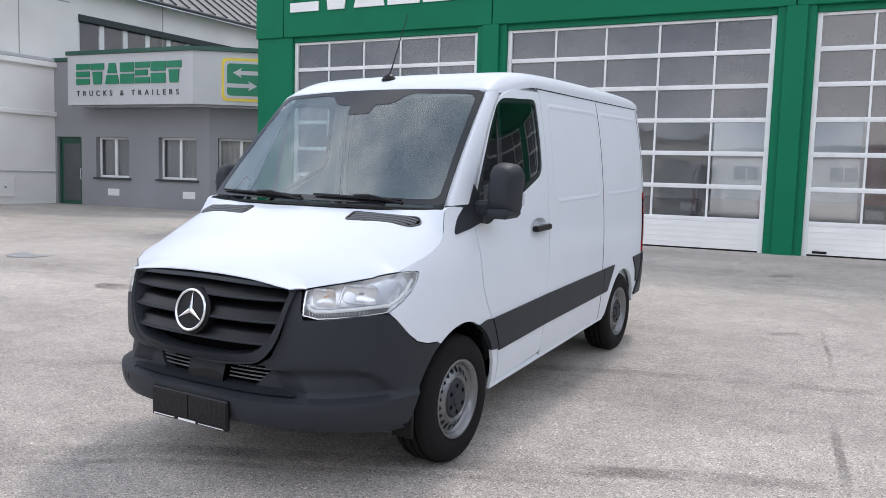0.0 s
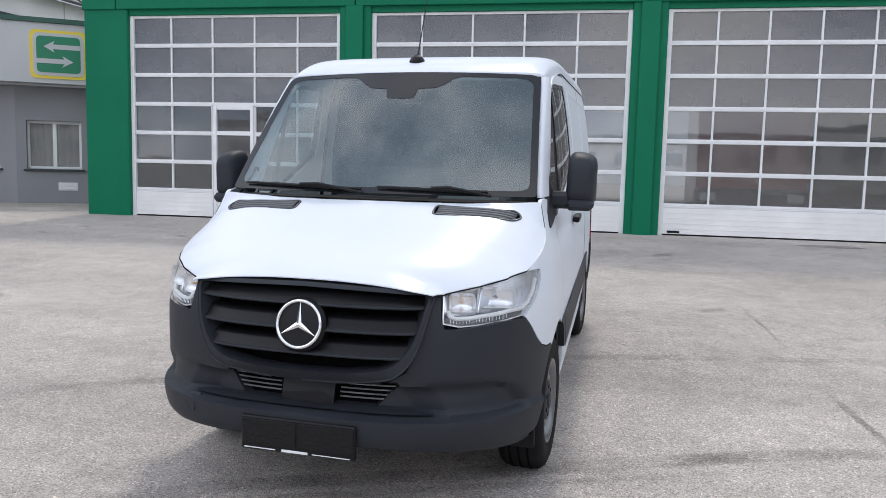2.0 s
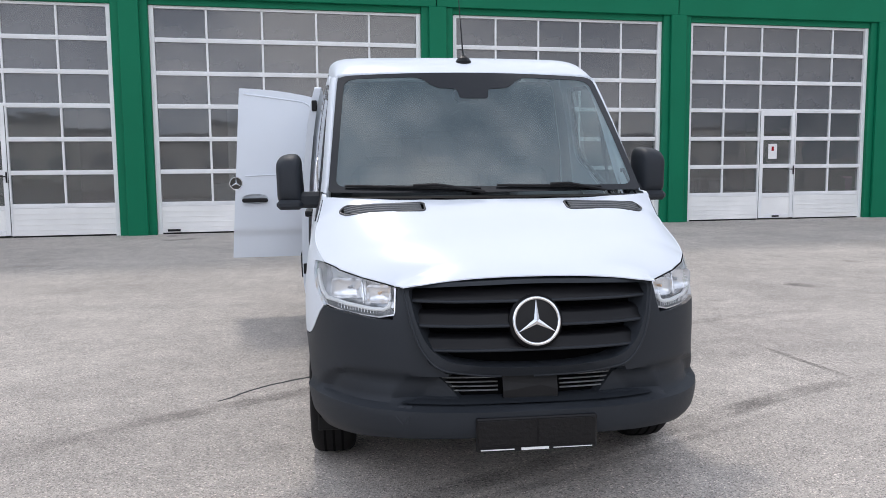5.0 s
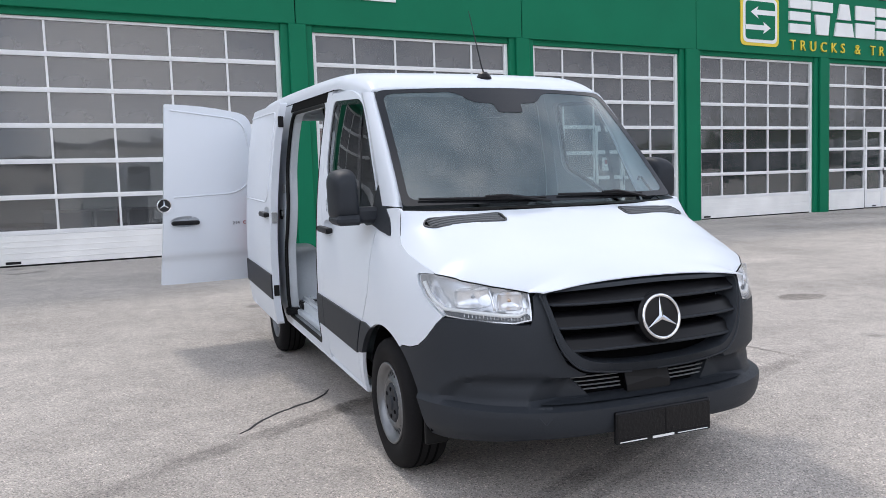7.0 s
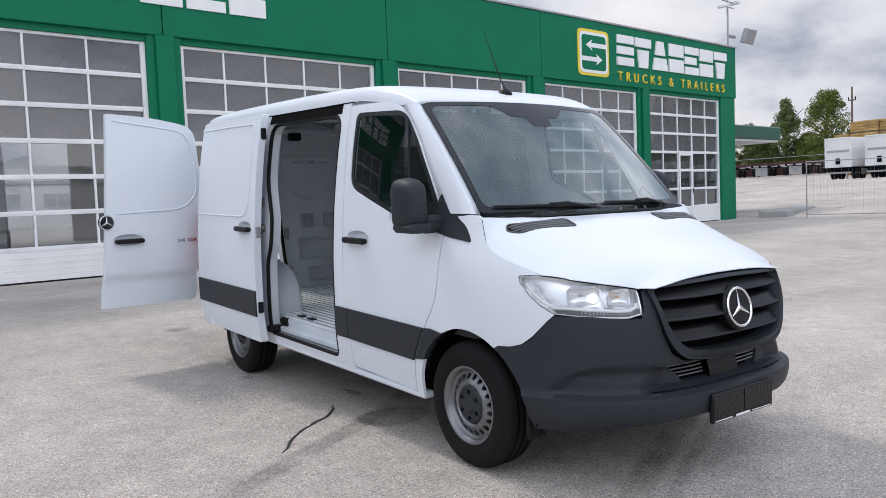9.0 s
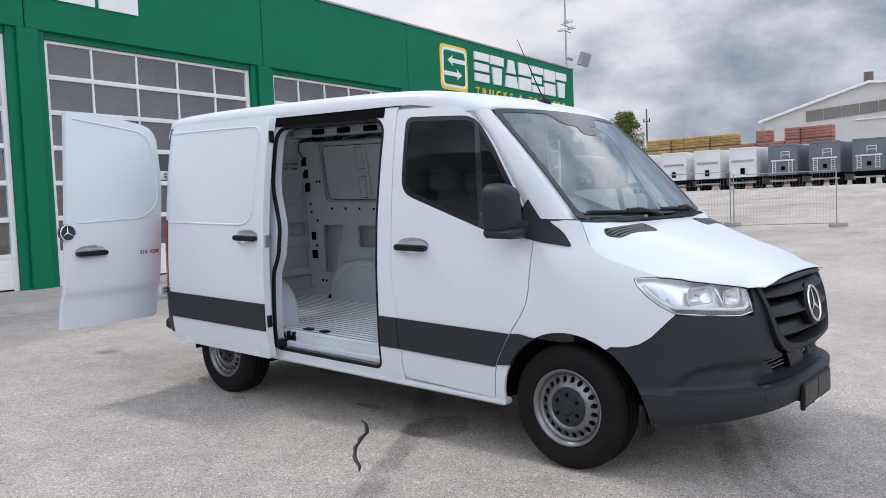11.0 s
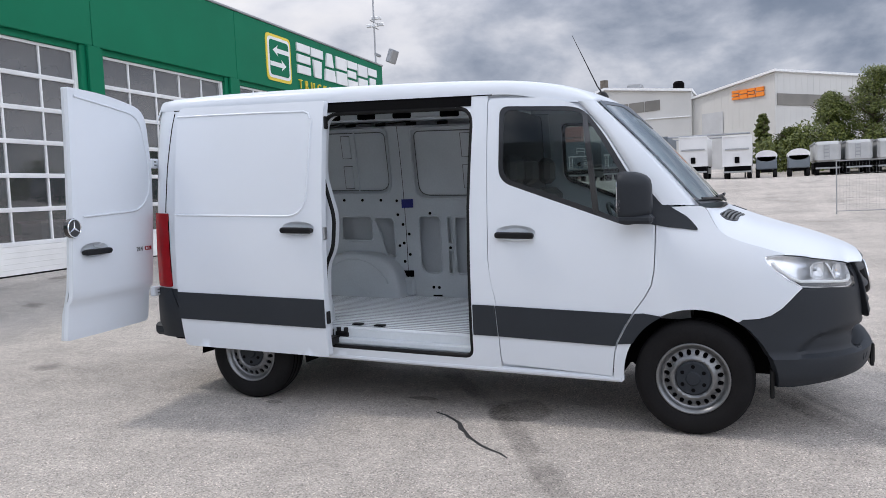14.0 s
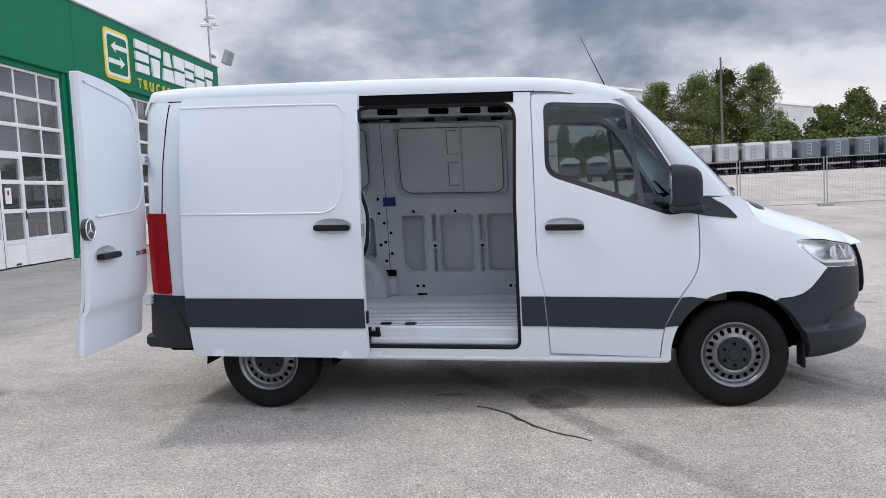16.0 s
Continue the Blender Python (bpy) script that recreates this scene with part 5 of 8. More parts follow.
def mirror(parent, side):
    head = part("wing_mirror", bmesh.new(), MAT["plastic"], parent)
    bm = bmesh.new()
    # a rounded housing built of stacked outlines
    x0, x1, z0, z1 = (1.006, 1.170, 1.325, 1.635) if side < 0 else (0.982, 1.158, 1.353, 1.663)
    rings = []
    for yy, k in ((-1.215, 0.93), (-1.225, 0.985), (-1.26, 1.0), (-1.31, 0.98), (-1.35, 0.92), (-1.382, 0.82), (-1.402, 0.67), (-1.41, 0.45)):
        o = rpoly([(x0, z0, 0.045), (x1 - 0.006, z0 + 0.01, 0.05), (x1, z1 - 0.02, 0.07), (x0 + 0.02, z1, 0.06)])
        cx, cz = (x0 + x1) / 2, (z0 + z1) / 2
        rings.append([bm.verts.new((side * (cx + (p - cx) * k), yy, cz + (q - cz) * k)) for p, q in o])
    n = len(rings[0])
    for a, b in zip(rings, rings[1:]):
        for i in range(n):
            bm.faces.new((a[i], a[(i + 1) % n], b[(i + 1) % n], b[i]))
    bm.faces.new(rings[-1])
    bm.faces.new(rings[0][::-1])
    bmesh.ops.recalc_face_normals(bm, faces=bm.faces)
    bm.to_mesh(head.data)
    bm.free()
    head.data.polygons.foreach_set("use_smooth", [True] * len(head.data.polygons))
    o = rpoly([(x0 + 0.025, z0 + 0.03, 0.04), (x1 - 0.025, z0 + 0.04, 0.05), (x1 - 0.02, z1 - 0.07, 0.07), (x0 + 0.05, z1 - 0.03, 0.06)])
    g = bmesh.new()
    g.faces.new([g.verts.new((side * p, -1.214, q)) for p, q in o])
    r = bmesh.ops.extrude_face_region(g, geom=g.faces[:])
    bmesh.ops.translate(g, vec=(0, 0.005, 0), verts=[v for v in r["geom"] if isinstance(v, bmesh.types.BMVert)])
    bmesh.ops.recalc_face_normals(g, faces=g.faces)
    part("mirror_glass", g, MAT["chrome"], head)
    arm = box((0.90 if side > 0 else -1.06, -1.385, z0 - 0.006), (1.06 if side > 0 else -0.90, -1.285, z0 + 0.085), 0.022)
    part("mirror_foot", box((side * (x0 + x1) / 2 - 0.074, -1.418, z0 - 0.012), (side * (x0 + x1) / 2 + 0.074, -1.205, z0 + 0.045), 0.02), MAT["plastic"], head)
    part("mirror_arm", arm, MAT["plastic"], head)
    ind = box((side * (x1 - 0.012) - 0.012, -1.235, z0 + 0.055), (side * (x1 - 0.012) + 0.012, -1.198, z0 + 0.135), 0.008)
    part("indicator", ind, MAT["lens"], head)


def fender(side):
    top = [(-1.435, 1.375), (-1.50, 1.405)] + [(uy(y, z), z) for y, z in [(-1.60, 1.415), (-1.68, 1.412)] + FENDER_TOP]
    lamp = [(uy(y, z), z - lift(y)) for y, z in ((-2.10, 1.106), (-2.045, 1.104), (-2.034, 1.096), (-2.05, 1.06), (-2.10, 1.005), (-2.16, 0.957), (-2.236, 0.912))]
    low = [(uy(y, z), z - lift(y)) for y, z in ((-2.20, 0.878), (-2.12, 0.795), (-2.06, 0.755), (-1.99, 0.736), (-1.905, 0.732))]
    ar = [(uy(y, z), z) for y, z in arch(AF - 0.02, 0.345, 0.446, 122, 2, 22)]
    foot = [(-1.20, 0.315), (-1.132, 0.315)] + [(y - 0.003, z) for y, z in SEAM]
    body_panel("fender", top + lamp + low + ar + foot, side, MAT["paint"], van, step=0.06)
    # black arch lip with the end of the cladding band
    edge = [(uy(y, z), z) for y, z in arch(AF - 0.02, 0.345, 0.440, 63, 29, 8)]
    body_panel("arch_cladding", edge + [(-1.168, 0.548), (-1.180, 0.57), (-1.230, 0.668), (-1.278, 0.747), (-1.335, 0.752)], side, MAT["plastic"], van, proud=0.010, thick=0.03, step=0.05)


GAP = rpoly([(-0.225, 2.07, 0.12), (-0.20, 1.4, 0.0), (-0.195, 0.39, 0.06), (0.93, 0.39, 0.06), (0.915, 0.80, 0.05), (0.905, 0.98, 0.06), (0.84, 1.10, 0.08), (0.825, 1.33, 0.08), (0.87, 1.47, 0.08), (0.92, 1.62, 0.1), (0.92, 2.07, 0.12)])


def side_rear(side):
    """B-pillar, cargo side, rear corner; on the right the doorway is cut out."""
    arch_r = arch(AR, 0.335 - 0.117, 0.46, 165, 15, 18)
    outline = [(-0.33, 2.148), (-0.33, 1.05), (-0.345, 0.92), (-0.38, 0.75), (-0.395, 0.31), (1.10, 0.30)] + [(y, z) for y, z in arch_r if z > 0.30] + [(2.12, 0.30), (2.30, 0.55), (2.33, 0.76), (2.36, 1.36), (2.40, 1.38), (2.36, 1.9), (2.30, 2.148)]
    holes = []
    if side < 0:
        holes = [GAP]
    body_panel("side_panel", outline, side, MAT["paint"], van, holes, step=0.07, thick=0.03)
    at = shell(side)
    if side > 0:
        bands = [[(-0.372, 0.752), (-0.388, 0.548), (0.985, 0.548), (0.985, 0.752)], [(0.995, 0.752), (0.995, 0.548), (1.12, 0.548), (1.19, 0.62), (1.32, 0.752)], [(1.95, 0.752), (2.06, 0.62), (2.10, 0.50), (2.27, 0.50), (2.30, 0.752)]]
    else:
        bands = [[(-0.215, 0.752), (-0.215, 0.548), (-0.383, 0.548), (-0.368, 0.752)], [(2.06, 0.752), (2.10, 0.50), (2.27, 0.50), (2.30, 0.752)]]
    for b in bands:
        part("cladding", sheet(b, lambda u, z, dd: at(u, z, dd - 0.012), 0.07, (), 0.025, flip=side < 0), MAT["plastic"], van)
    # pressed window fields as raised frames
    if side > 0:
        for a, b in ((-0.22, 0.93), (1.02, 2.18)):
            field(van, side, a, b, 1.36, 2.06, 0.0)
        for y in (0.965,):
            part("panel_joint", sheet([(y, 2.13), (y, 0.32), (y + 0.008, 0.32), (y + 0.008, 2.13)], lambda u, z, dd: at(u, z, dd - 0.0015), 0.1, (), 0.003, flip=side < 0), MAT["cavity"], van)
    # tail lamp and rear bumper corner
    lamp = rpoly([(2.308, 1.345, 0.01), (2.292, 0.765, 0.02), (2.46, 0.765, 0.02), (2.475, 1.345, 0.01)])
    joint = [(2.333, 1.35), (2.315, 1.7), (2.285, 2.0), (2.265, 2.13)]
    part("panel_joint", sheet(joint + [(y + 0.009, z) for y, z in reversed(joint)], lambda u, z, dd: at(u, z, dd - 0.0015), 0.08, (), 0.003, flip=side < 0), MAT["cavity"], van)
    part("tail_lamp", sheet(lamp, lambda u, z, dd: tail_at(side, u, z, dd - 0.014), 0.05, (), 0.04, flip=side < 0), MAT["red"], van, "red tail lamp", smooth=True)


def tail_at(side, u, z, d):
    """The rear corner, rounded off behind y = 2.34."""
    k = max(0.0, (u - 2.32) / 0.16)
    return Vector((side * (half(u, z) - 0.05 * k * k - d), u, z))


def field(parent, side, a, b, z0, z1, out, r=0.12):
    """A pressed field in the sheet metal: a soft raised bead round a flat area."""
    at = shell(side)
    o = rpoly([(a, z0, r), (b, z0, r), (b, z1, 0.06), (a, z1, 0.06)], 6)
    o = dense(o, 0.09)
    bm = bmesh.new()
    prof = ((0.0, -0.001), (0.012, 0.004), (0.024, 0.004), (0.04, -0.001))
    cx, cz = (a + b) / 2, (z0 + z1) / 2
    rings = []
    for inset, h in prof:
        ring = []
        for p, q in o:
            sx, sz = 1 - inset / (abs(b - a) / 2), 1 - inset / ((z1 - z0) / 2)
            ring.append(bm.verts.new(at(cx + (p - cx) * sx, cz + (q - cz) * sz, -out - h)))
        rings.append(ring)
    n = len(o)
    for s, e in zip(rings, rings[1:]):
        for i in range(n):
            bm.faces.new((s[i], s[(i + 1) % n], e[(i + 1) % n], e[i]))
    if side < 0:
        bmesh.ops.reverse_faces(bm, faces=bm.faces)
    part("pressed_field", bm, MAT["paint"], parent, smooth=True)


for side in (1, -1):
    front_door(side)
    fender(side)
    side_rear(side)

# -- roof --
def roof_front(x):
    return -1.03 - 0.085 * (1 - (x / 0.85) ** 2)


def build_roof():
    bm = bmesh.new()
    ks = np.sin(np.linspace(-np.pi / 2, np.pi / 2, 45))
    rows = [[bm.verts.new(screen_at(k * 0.80, 1.0, 0.006)) for k in ks]]
    for w in np.linspace(0, 1, 44) ** 1.3:
        row = []
        for k in ks:
            xf = k * 0.80
            y0 = roof_front(xf)
            y = y0 + (2.42 - y0) * w
            row.append(bm.verts.new(roof_at(k * half(y, ROOF_Z), y)))
        rows.append(row)
    for r0, r1 in zip(rows, rows[1:]):
        for i in range(len(ks) - 1):
            bm.faces.new((r0[i], r0[i + 1], r1[i + 1], r1[i]))
    # rear edge folds down
    last = rows[-1]
    dn = [bm.verts.new(v.co + Vector((0, 0.05, -0.10))) for v in last]
    for i in range(len(ks) - 1):
        bm.faces.new((last[i], last[i + 1], dn[i + 1], dn[i]))
    return part("roof", bm, MAT["paint"], van, smooth=True)


build_roof()
for side in (1, -1):
    run = [(y, 2.149) for y in np.linspace(-0.36, 2.28, 16)]
    part("roof_gutter", tube([tuple(shell(side)(y, z, -0.002)) for y, z in run], 0.0035, 6), MAT["cavity"], van)

# -- windscreen and A-pillars --
def screen_edge(w):
    return 0.868 - (0.868 - 0.80) * w


def build_screen():
    glass_o = rpoly([(-0.868, 0.0, 0.03), (0.868, 0.0, 0.03), (0.80, 1.0, 0.07), (-0.80, 1.0, 0.07)])
    edge = [(0.828, 0.04, 0.06), (0.762, 0.96, 0.08), (0.31, 0.96, 0.06), (0.22, 0.85, 0.05), (0.095, 0.84, 0.02), (0.085, 0.75, 0.03)]
    clear = rpoly([(-x, w, r) for x, w, r in edge[:1]] + edge + [(-x, w, r) for x, w, r in reversed(edge[1:])])
    s = part("windscreen", sheet(glass_o, lambda x, w, d: screen_at(x, w, d - 0.004), 0.09, (), 0.0), MAT["windscreen"], van, smooth=True)
    s.visible_shadow = False
    part("black_border", sheet(glass_o, lambda x, w, d: screen_at(x, w, d - 0.007), 0.05, [clear], 0.002), MAT["frit"], s, smooth=True)
    for side in (1, -1):
        # A-pillar between the screen and the door
        bm = bmesh.new()
        rows = []
        for i in range(15):
            w = i / 14
            a = screen_at(side * screen_edge(w), w, 0.0)
            z = a.z
            yd = curve([(1.36, -1.43), (1.55, -1.305), (1.90, -1.09), (2.12, -0.90)])(z)
            b = shell(side)(yd, min(z, 2.15))
            mid = (a + b) / 2 + Vector((side * 0.012, -0.012, 0.0))
            rows.append([bm.verts.new(p) for p in (a + Vector((0, 0.01, -0.012)), a, a.lerp(mid, 0.5) + Vector((side * 0.008, -0.008, 0)), mid, b.lerp(mid, 0.5) + Vector((side * 0.008, -0.002, 0)), b, b + Vector((-side * 0.03, 0.0, 0)))])
        for r0, r1 in zip(rows, rows[1:]):
            for k in range(6):
                f = (r0[k], r0[k + 1], r1[k + 1], r1[k])
                bm.faces.new(f if side < 0 else f[::-1])
        bmesh.ops.recalc_face_normals(bm, faces=bm.faces)
        part("a_pillar", bm, MAT["paint"], van, smooth=True)
    # wipers and cowl
    cow = rpoly([(-0.85, -1.60, 0.02), (0.85, -1.60, 0.02), (0.845, -1.69, 0.02), (0.5, -1.775, 0.1), (-0.5, -1.775, 0.1), (-0.845, -1.69, 0.02)])
    part("cowl", sheet(cow, lambda x, y, d: Vector((x, y, 1.396 - d)), 0.08, (), 0.05, flip=True), MAT["black"], van)
    for x0, x1, s in ((0.62, 0.03, 1), (-0.06, -0.78, 1)):
        w = part("wiper", tube([tuple(screen_at(x0 + (x1 - x0) * k / 8, 0.015 + 0.02 * (k / 8), -0.02)) for k in range(9)], [0.009, 0.010, 0.010, 0.009, 0.009, 0.009, 0.008, 0.008, 0.006], 6), MAT["black"], van)
        part("wiper_arm", tube([tuple(screen_at(x0 + 0.02, -0.01, -0.02)), tuple(screen_at((2 * x0 + x1) / 3, 0.02, -0.045)), tuple(screen_at((x0 + x1) / 2, 0.028, -0.03))], 0.009, 6), MAT["black"], w)


build_screen()

# -- bonnet --
def build_bonnet():
    find_rim()
    half_edge = [(0.0, -2.592), (0.30, -2.590), (0.48, -2.588), (0.555, -2.576)] + [(x, y) for y, x, z in bonnet_rim] + [(0.5, -1.765), (0.25, -1.785)]
    o = half_edge + [(-x, y) for x, y in reversed(half_edge) if x > 0]
    vents = []
    for s in (1, -1):
        v = rpoly([(s * 0.375, -1.818, 0.02), (s * 0.785, -1.780, 0.02), (s * 0.815, -1.815, 0.03), (s * 0.775, -1.872, 0.03), (s * 0.375, -1.912, 0.03)])
        vents.append(v)
    b = part("bonnet", sheet(o, hood_at, 0.026, vents, 0.005), MAT["paint"], van, smooth=True)
    b.data.set_sharp_from_angle(angle=radians(35))
    for s in (1, -1):
        line = [Vector((s * (x + 0.003), y, z - 0.004)) for y, x, z in bonnet_rim]
        part("panel_joint", tube([tuple(p) for p in line], [0.003 if p.y < -2.15 else 0.002 for p in line], 6), MAT["cavity"], b)
    for s, v in zip((1, -1), vents):
        g = part("bonnet_vent", sheet(v, lambda x, y, d: hood_at(x, y, d + 0.022), 0.05, (), 0.01), MAT["black"], b)
        for k in range(4):
            y0 = -1.797 - 0.021 * k
            pts = [(s * (0.36 + 0.46 * i / 14), y0 - 0.04 * (1 - (i / 14))) for i in range(15)]
            part("louvre", tube([tuple(hood_at(x, y, 0.0)) for x, y in pts if inside((x, y), v)] or [tuple(hood_at(*pts[2], 0.012)), tuple(hood_at(*pts[4], 0.012))], 0.0075, 6), MAT["dash"], g, smooth=True)
        part("vent_rim", tube([tuple(hood_at(x, y, -0.001)) for x, y in v + v[:1]], 0.006, 5), MAT["trim"], g, smooth=True)


# -- nose: bumper, grille, headlights --
def mirrored(points):
    """Outline across the whole nose from its right half: (x, z) from the middle out, then mirrored."""
    return points + [(-x, z) for x, z in reversed(points) if x > 1e-6]


def nose_at(q, z, d=0.0):
    """q: signed run across the nose, negative on the van's right; z counts from the road here."""
    s = 1 if q >= 0 else -1
    at = shell(s)
    u = YC - 1.8 + abs(q)
    return at(u, z - lift(at(u, z).y), d)


def q_of(x, z):
    return (ux(x, z) - (YC - 1.8)) * (1 if x >= 0 else -1)


def q_side(y, z, s=1):
    return (uy(y, z) - (YC - 1.8)) * s


def build_nose():
    # bumper outline, right half: from the middle bottom round the wheel arch and back along lamp and grille
    right = [(0.0, 0.375)] + [(q_of(x, z), z) for x, z in ((0.3, 0.372), (0.6, 0.36))] + [(q_side(y, z), z) for y, z in ((-2.35, 0.335), (-2.16, 0.315), (-2.085, 0.318))]
    right += [(q_side(y, z), z) for y, z in reversed(arch(AF - 0.02, 0.345, 0.438, 122, 184, 10))]
    right += [(q_side(y, z), z) for y, z in ((-1.905, 0.726), (-1.99, 0.730), (-2.06, 0.749), (-2.12, 0.789), (-2.20, 0.872), (-2.236, 0.904))]
    right += [(q_of(x, z), z) for x, z in ((0.80, 0.905), (0.66, 0.885), (0.60, 0.885), (0.585, 0.93), (0.575, 1.01), (0.545, 1.035), (0.50, 0.80), (0.45, 0.70), (0.38, 0.655), (0.2, 0.635))] + [(0.0, 0.63)]
    o = right[:-1] + [(0.0, 0.63)] + [(-a, b) for a, b in reversed(right[1:-1])]
    intake = [(q_of(x, z), z) for x, z in ((0.0, 0.632), (0.28, 0.634), (0.452, 0.63), (0.40, 0.585), (0.335, 0.52), (0.30, 0.512), (0.0, 0.508))]
    intake = intake + [(-a, b) for a, b in reversed(intake[1:-1])]
    bump = part("front_bumper", sheet(o, bumper_at, 0.018, [intake], 0.06), MAT["plastic"], van, "anthracite front bumper", smooth=True)
    # lower intake: a near-black sheet paints the duct's shade behind shiny cooler fins
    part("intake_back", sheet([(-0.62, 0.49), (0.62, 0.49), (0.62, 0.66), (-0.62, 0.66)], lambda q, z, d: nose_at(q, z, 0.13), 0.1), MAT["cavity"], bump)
    for a, b in ((-0.32, -0.07), (0.07, 0.32)):
        for k in range(4):
            z = 0.552 + 0.018 * k
            part("cooler_fin", tube([tuple(nose_at(a + (b - a) * i / 5, z, 0.105)) for i in range(6)], 0.0038, 6), MAT["aged"], bump)
    part("intake_post", sheet([(-0.055, 0.51), (0.055, 0.51), (0.055, 0.64), (-0.055, 0.64)], lambda q, z, d: nose_at(q, z, 0.075 + d), 0.05, (), 0.03), MAT["black"], bump)
    part("intake_floor", sheet([(-0.52, 0.0), (0.52, 0.0), (0.52, 0.10), (-0.52, 0.10)], lambda q, w, d: nose_at(q, 0.518 + 0.1 * w, 0.02 + w), 0.08), MAT["plastic"], bump)
    part("tow_cover", sheet([(-0.53, 0.435), (-0.45, 0.435), (-0.45, 0.51), (-0.53, 0.51)], lambda q, z, d: bumper_at(q, z, d - 0.003), 0.04, (), 0.004), MAT["plastic"], bump)
    # plate holder with two dark fields and a row of plain bars
    PZ = 0.320 - lift(-2.68)
    p = part("plate_holder", box((-0.262, -2.680, PZ), (0.262, -2.655, PZ + 0.150), 0.006), MAT["black"], van)
    for a, b in ((-0.255, -0.005), (0.005, 0.255)):
        part("plate_field", box((a, -2.683, PZ + 0.028), (b, -2.6805, PZ + 0.140), 0.001), MAT["plateblack"], p)
    part("web_bar", box((-0.245, -2.6825, PZ + 0.009), (-0.10, -2.6805, PZ + 0.0135)), MAT["signwhite"], p)
    part("brand_bar", box((-0.07, -2.6825, PZ + 0.006), (0.05, -2.6805, PZ + 0.017)), MAT["signwhite"], p)
    part("number_bar", box((0.07, -2.6825, PZ + 0.009), (0.24, -2.6805, PZ + 0.0125)), MAT["signwhite"], p)
    part("plate_mount", box((-0.22, -2.656, PZ + 0.04), (0.22, -2.56, PZ + 0.12), 0.004), MAT["black"], p)
    # grille: near-black sheet that paints the shade behind, frame, louvres
    gr = rpoly([(0.0, 0.640, 0), (0.20, 0.644, 0.06), (0.395, 0.676, 0.09), (0.470, 0.755, 0.08), (0.515, 0.880, 0.1), (0.546, 1.042, 0.035), (0.32, 1.056, 0.1), (0.0, 1.063, 0)])
    gi = rpoly([(0.0, 0.688, 0), (0.195, 0.692, 0.06), (0.368, 0.716, 0.08), (0.443, 0.778, 0.08), (0.494, 0.883, 0.1), (0.524, 1.026, 0.03), (0.32, 1.040, 0.1), (0.0, 1.047, 0)])
    go, gi = [[(q_of(x, z), z) for x, z in g_[:-1]] + [(0.0, g_[-1][1])] + [(-q_of(x, z), z) for x, z in reversed(g_[1:-1])] for g_ in (gr, gi)]
    def bowed(q, z, d=0.0):
        return nose_at(q, z, d - 0.034 * max(0.0, 1 - (q / 0.52) ** 2) * smooth01((z - 0.64) / 0.05) - 0.020 * smooth01((z - 0.95) / 0.11) * max(0.0, 1 - (q / 0.60) ** 2))
    g = part("grille", sheet(go, lambda q, z, d: bowed(q, z, d - 0.010), 0.04, [gi], 0.095), MAT["plastic"], van, "black grille with horizontal louvres", smooth=True)
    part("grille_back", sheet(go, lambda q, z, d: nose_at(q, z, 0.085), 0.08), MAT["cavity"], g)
    part("grille_lip", tube([tuple(bowed(q, z, -0.010)) for q, z in go if z < 1.045], 0.006, 6), MAT["plastic"], g, smooth=True)
    for zc, wid in ((1.006, 0.522), (0.902, 0.500), (0.797, 0.458)):
        bm = bmesh.new()
        n = 28
        prof = ((0.075, 0.030), (0.045, 0.024), (0.030, 0.008), (0.022, -0.012), (0.010, -0.022), (0.006, -0.032), (0.012, -0.042), (0.075, -0.040))
        rows = []
        for i in range(n + 1):
            q = q_of(wid, zc) * (2 * i / n - 1)
            rows.append([bm.verts.new(bowed(q, zc + dz, d)) for d, dz in prof])
        for r0, r1 in zip(rows, rows[1:]):
            for k in range(len(prof) - 1):
                bm.faces.new((r0[k], r1[k], r1[k + 1], r0[k + 1]))
        part("louvre", bm, MAT["black"], g, smooth=True)
        part("louvre_lip", tube([tuple(bowed(q_of(wid, zc) * (2 * i / n - 1) * 0.985, zc - 0.034, 0.008)) for i in range(n + 1)], 0.007, 8), MAT["plastic"], g, smooth=True)
    # round badge: ring and three arms
    bz, by = 0.885 - lift(-2.65), -2.648
    badge = part("badge", lathe([(0.05, 0.118), (0.0, 0.118), (-0.012, 0.108), (-0.016, 0.02), (-0.016, 0.001)], 48, "Y"), MAT["black"], g, m=pose(0, by, bz, -11), smooth=False)
    ring = bmesh.new()
    add_tube(ring, [(0.099 * math.cos(k * math.tau / 48), -0.016, 0.099 * math.sin(k * math.tau / 48)) for k in range(49)], 0.0085, 8, False)
    part("badge_ring", ring, MAT["chrome"], badge, smooth=True)
    star = bmesh.new()
    star_arms(star, 0.097, -0.016)
    part("badge_star", star, MAT["chrome"], badge)
    for s in (1, -1):
        headlight(s)


def star_arms(bm, r, y):
    top = bm.verts.new((0, y - 0.0065, 0))
    pts = []
    for k in range(6):
        a = math.pi / 2 + k * math.pi / 3
        rr = r if k % 2 == 0 else r * 0.14
        pts.append(bm.verts.new((rr * math.cos(a), y - 0.002, rr * math.sin(a))))
    for k in range(6):
        bm.faces.new((top, pts[k], pts[(k + 1) % 6]))


facet_u = curve([(0.50, 0.70), (0.54, 0.655), (0.575, 0.62), (0.604, 0.575), (0.627, 0.50), (0.64, 0.43)])


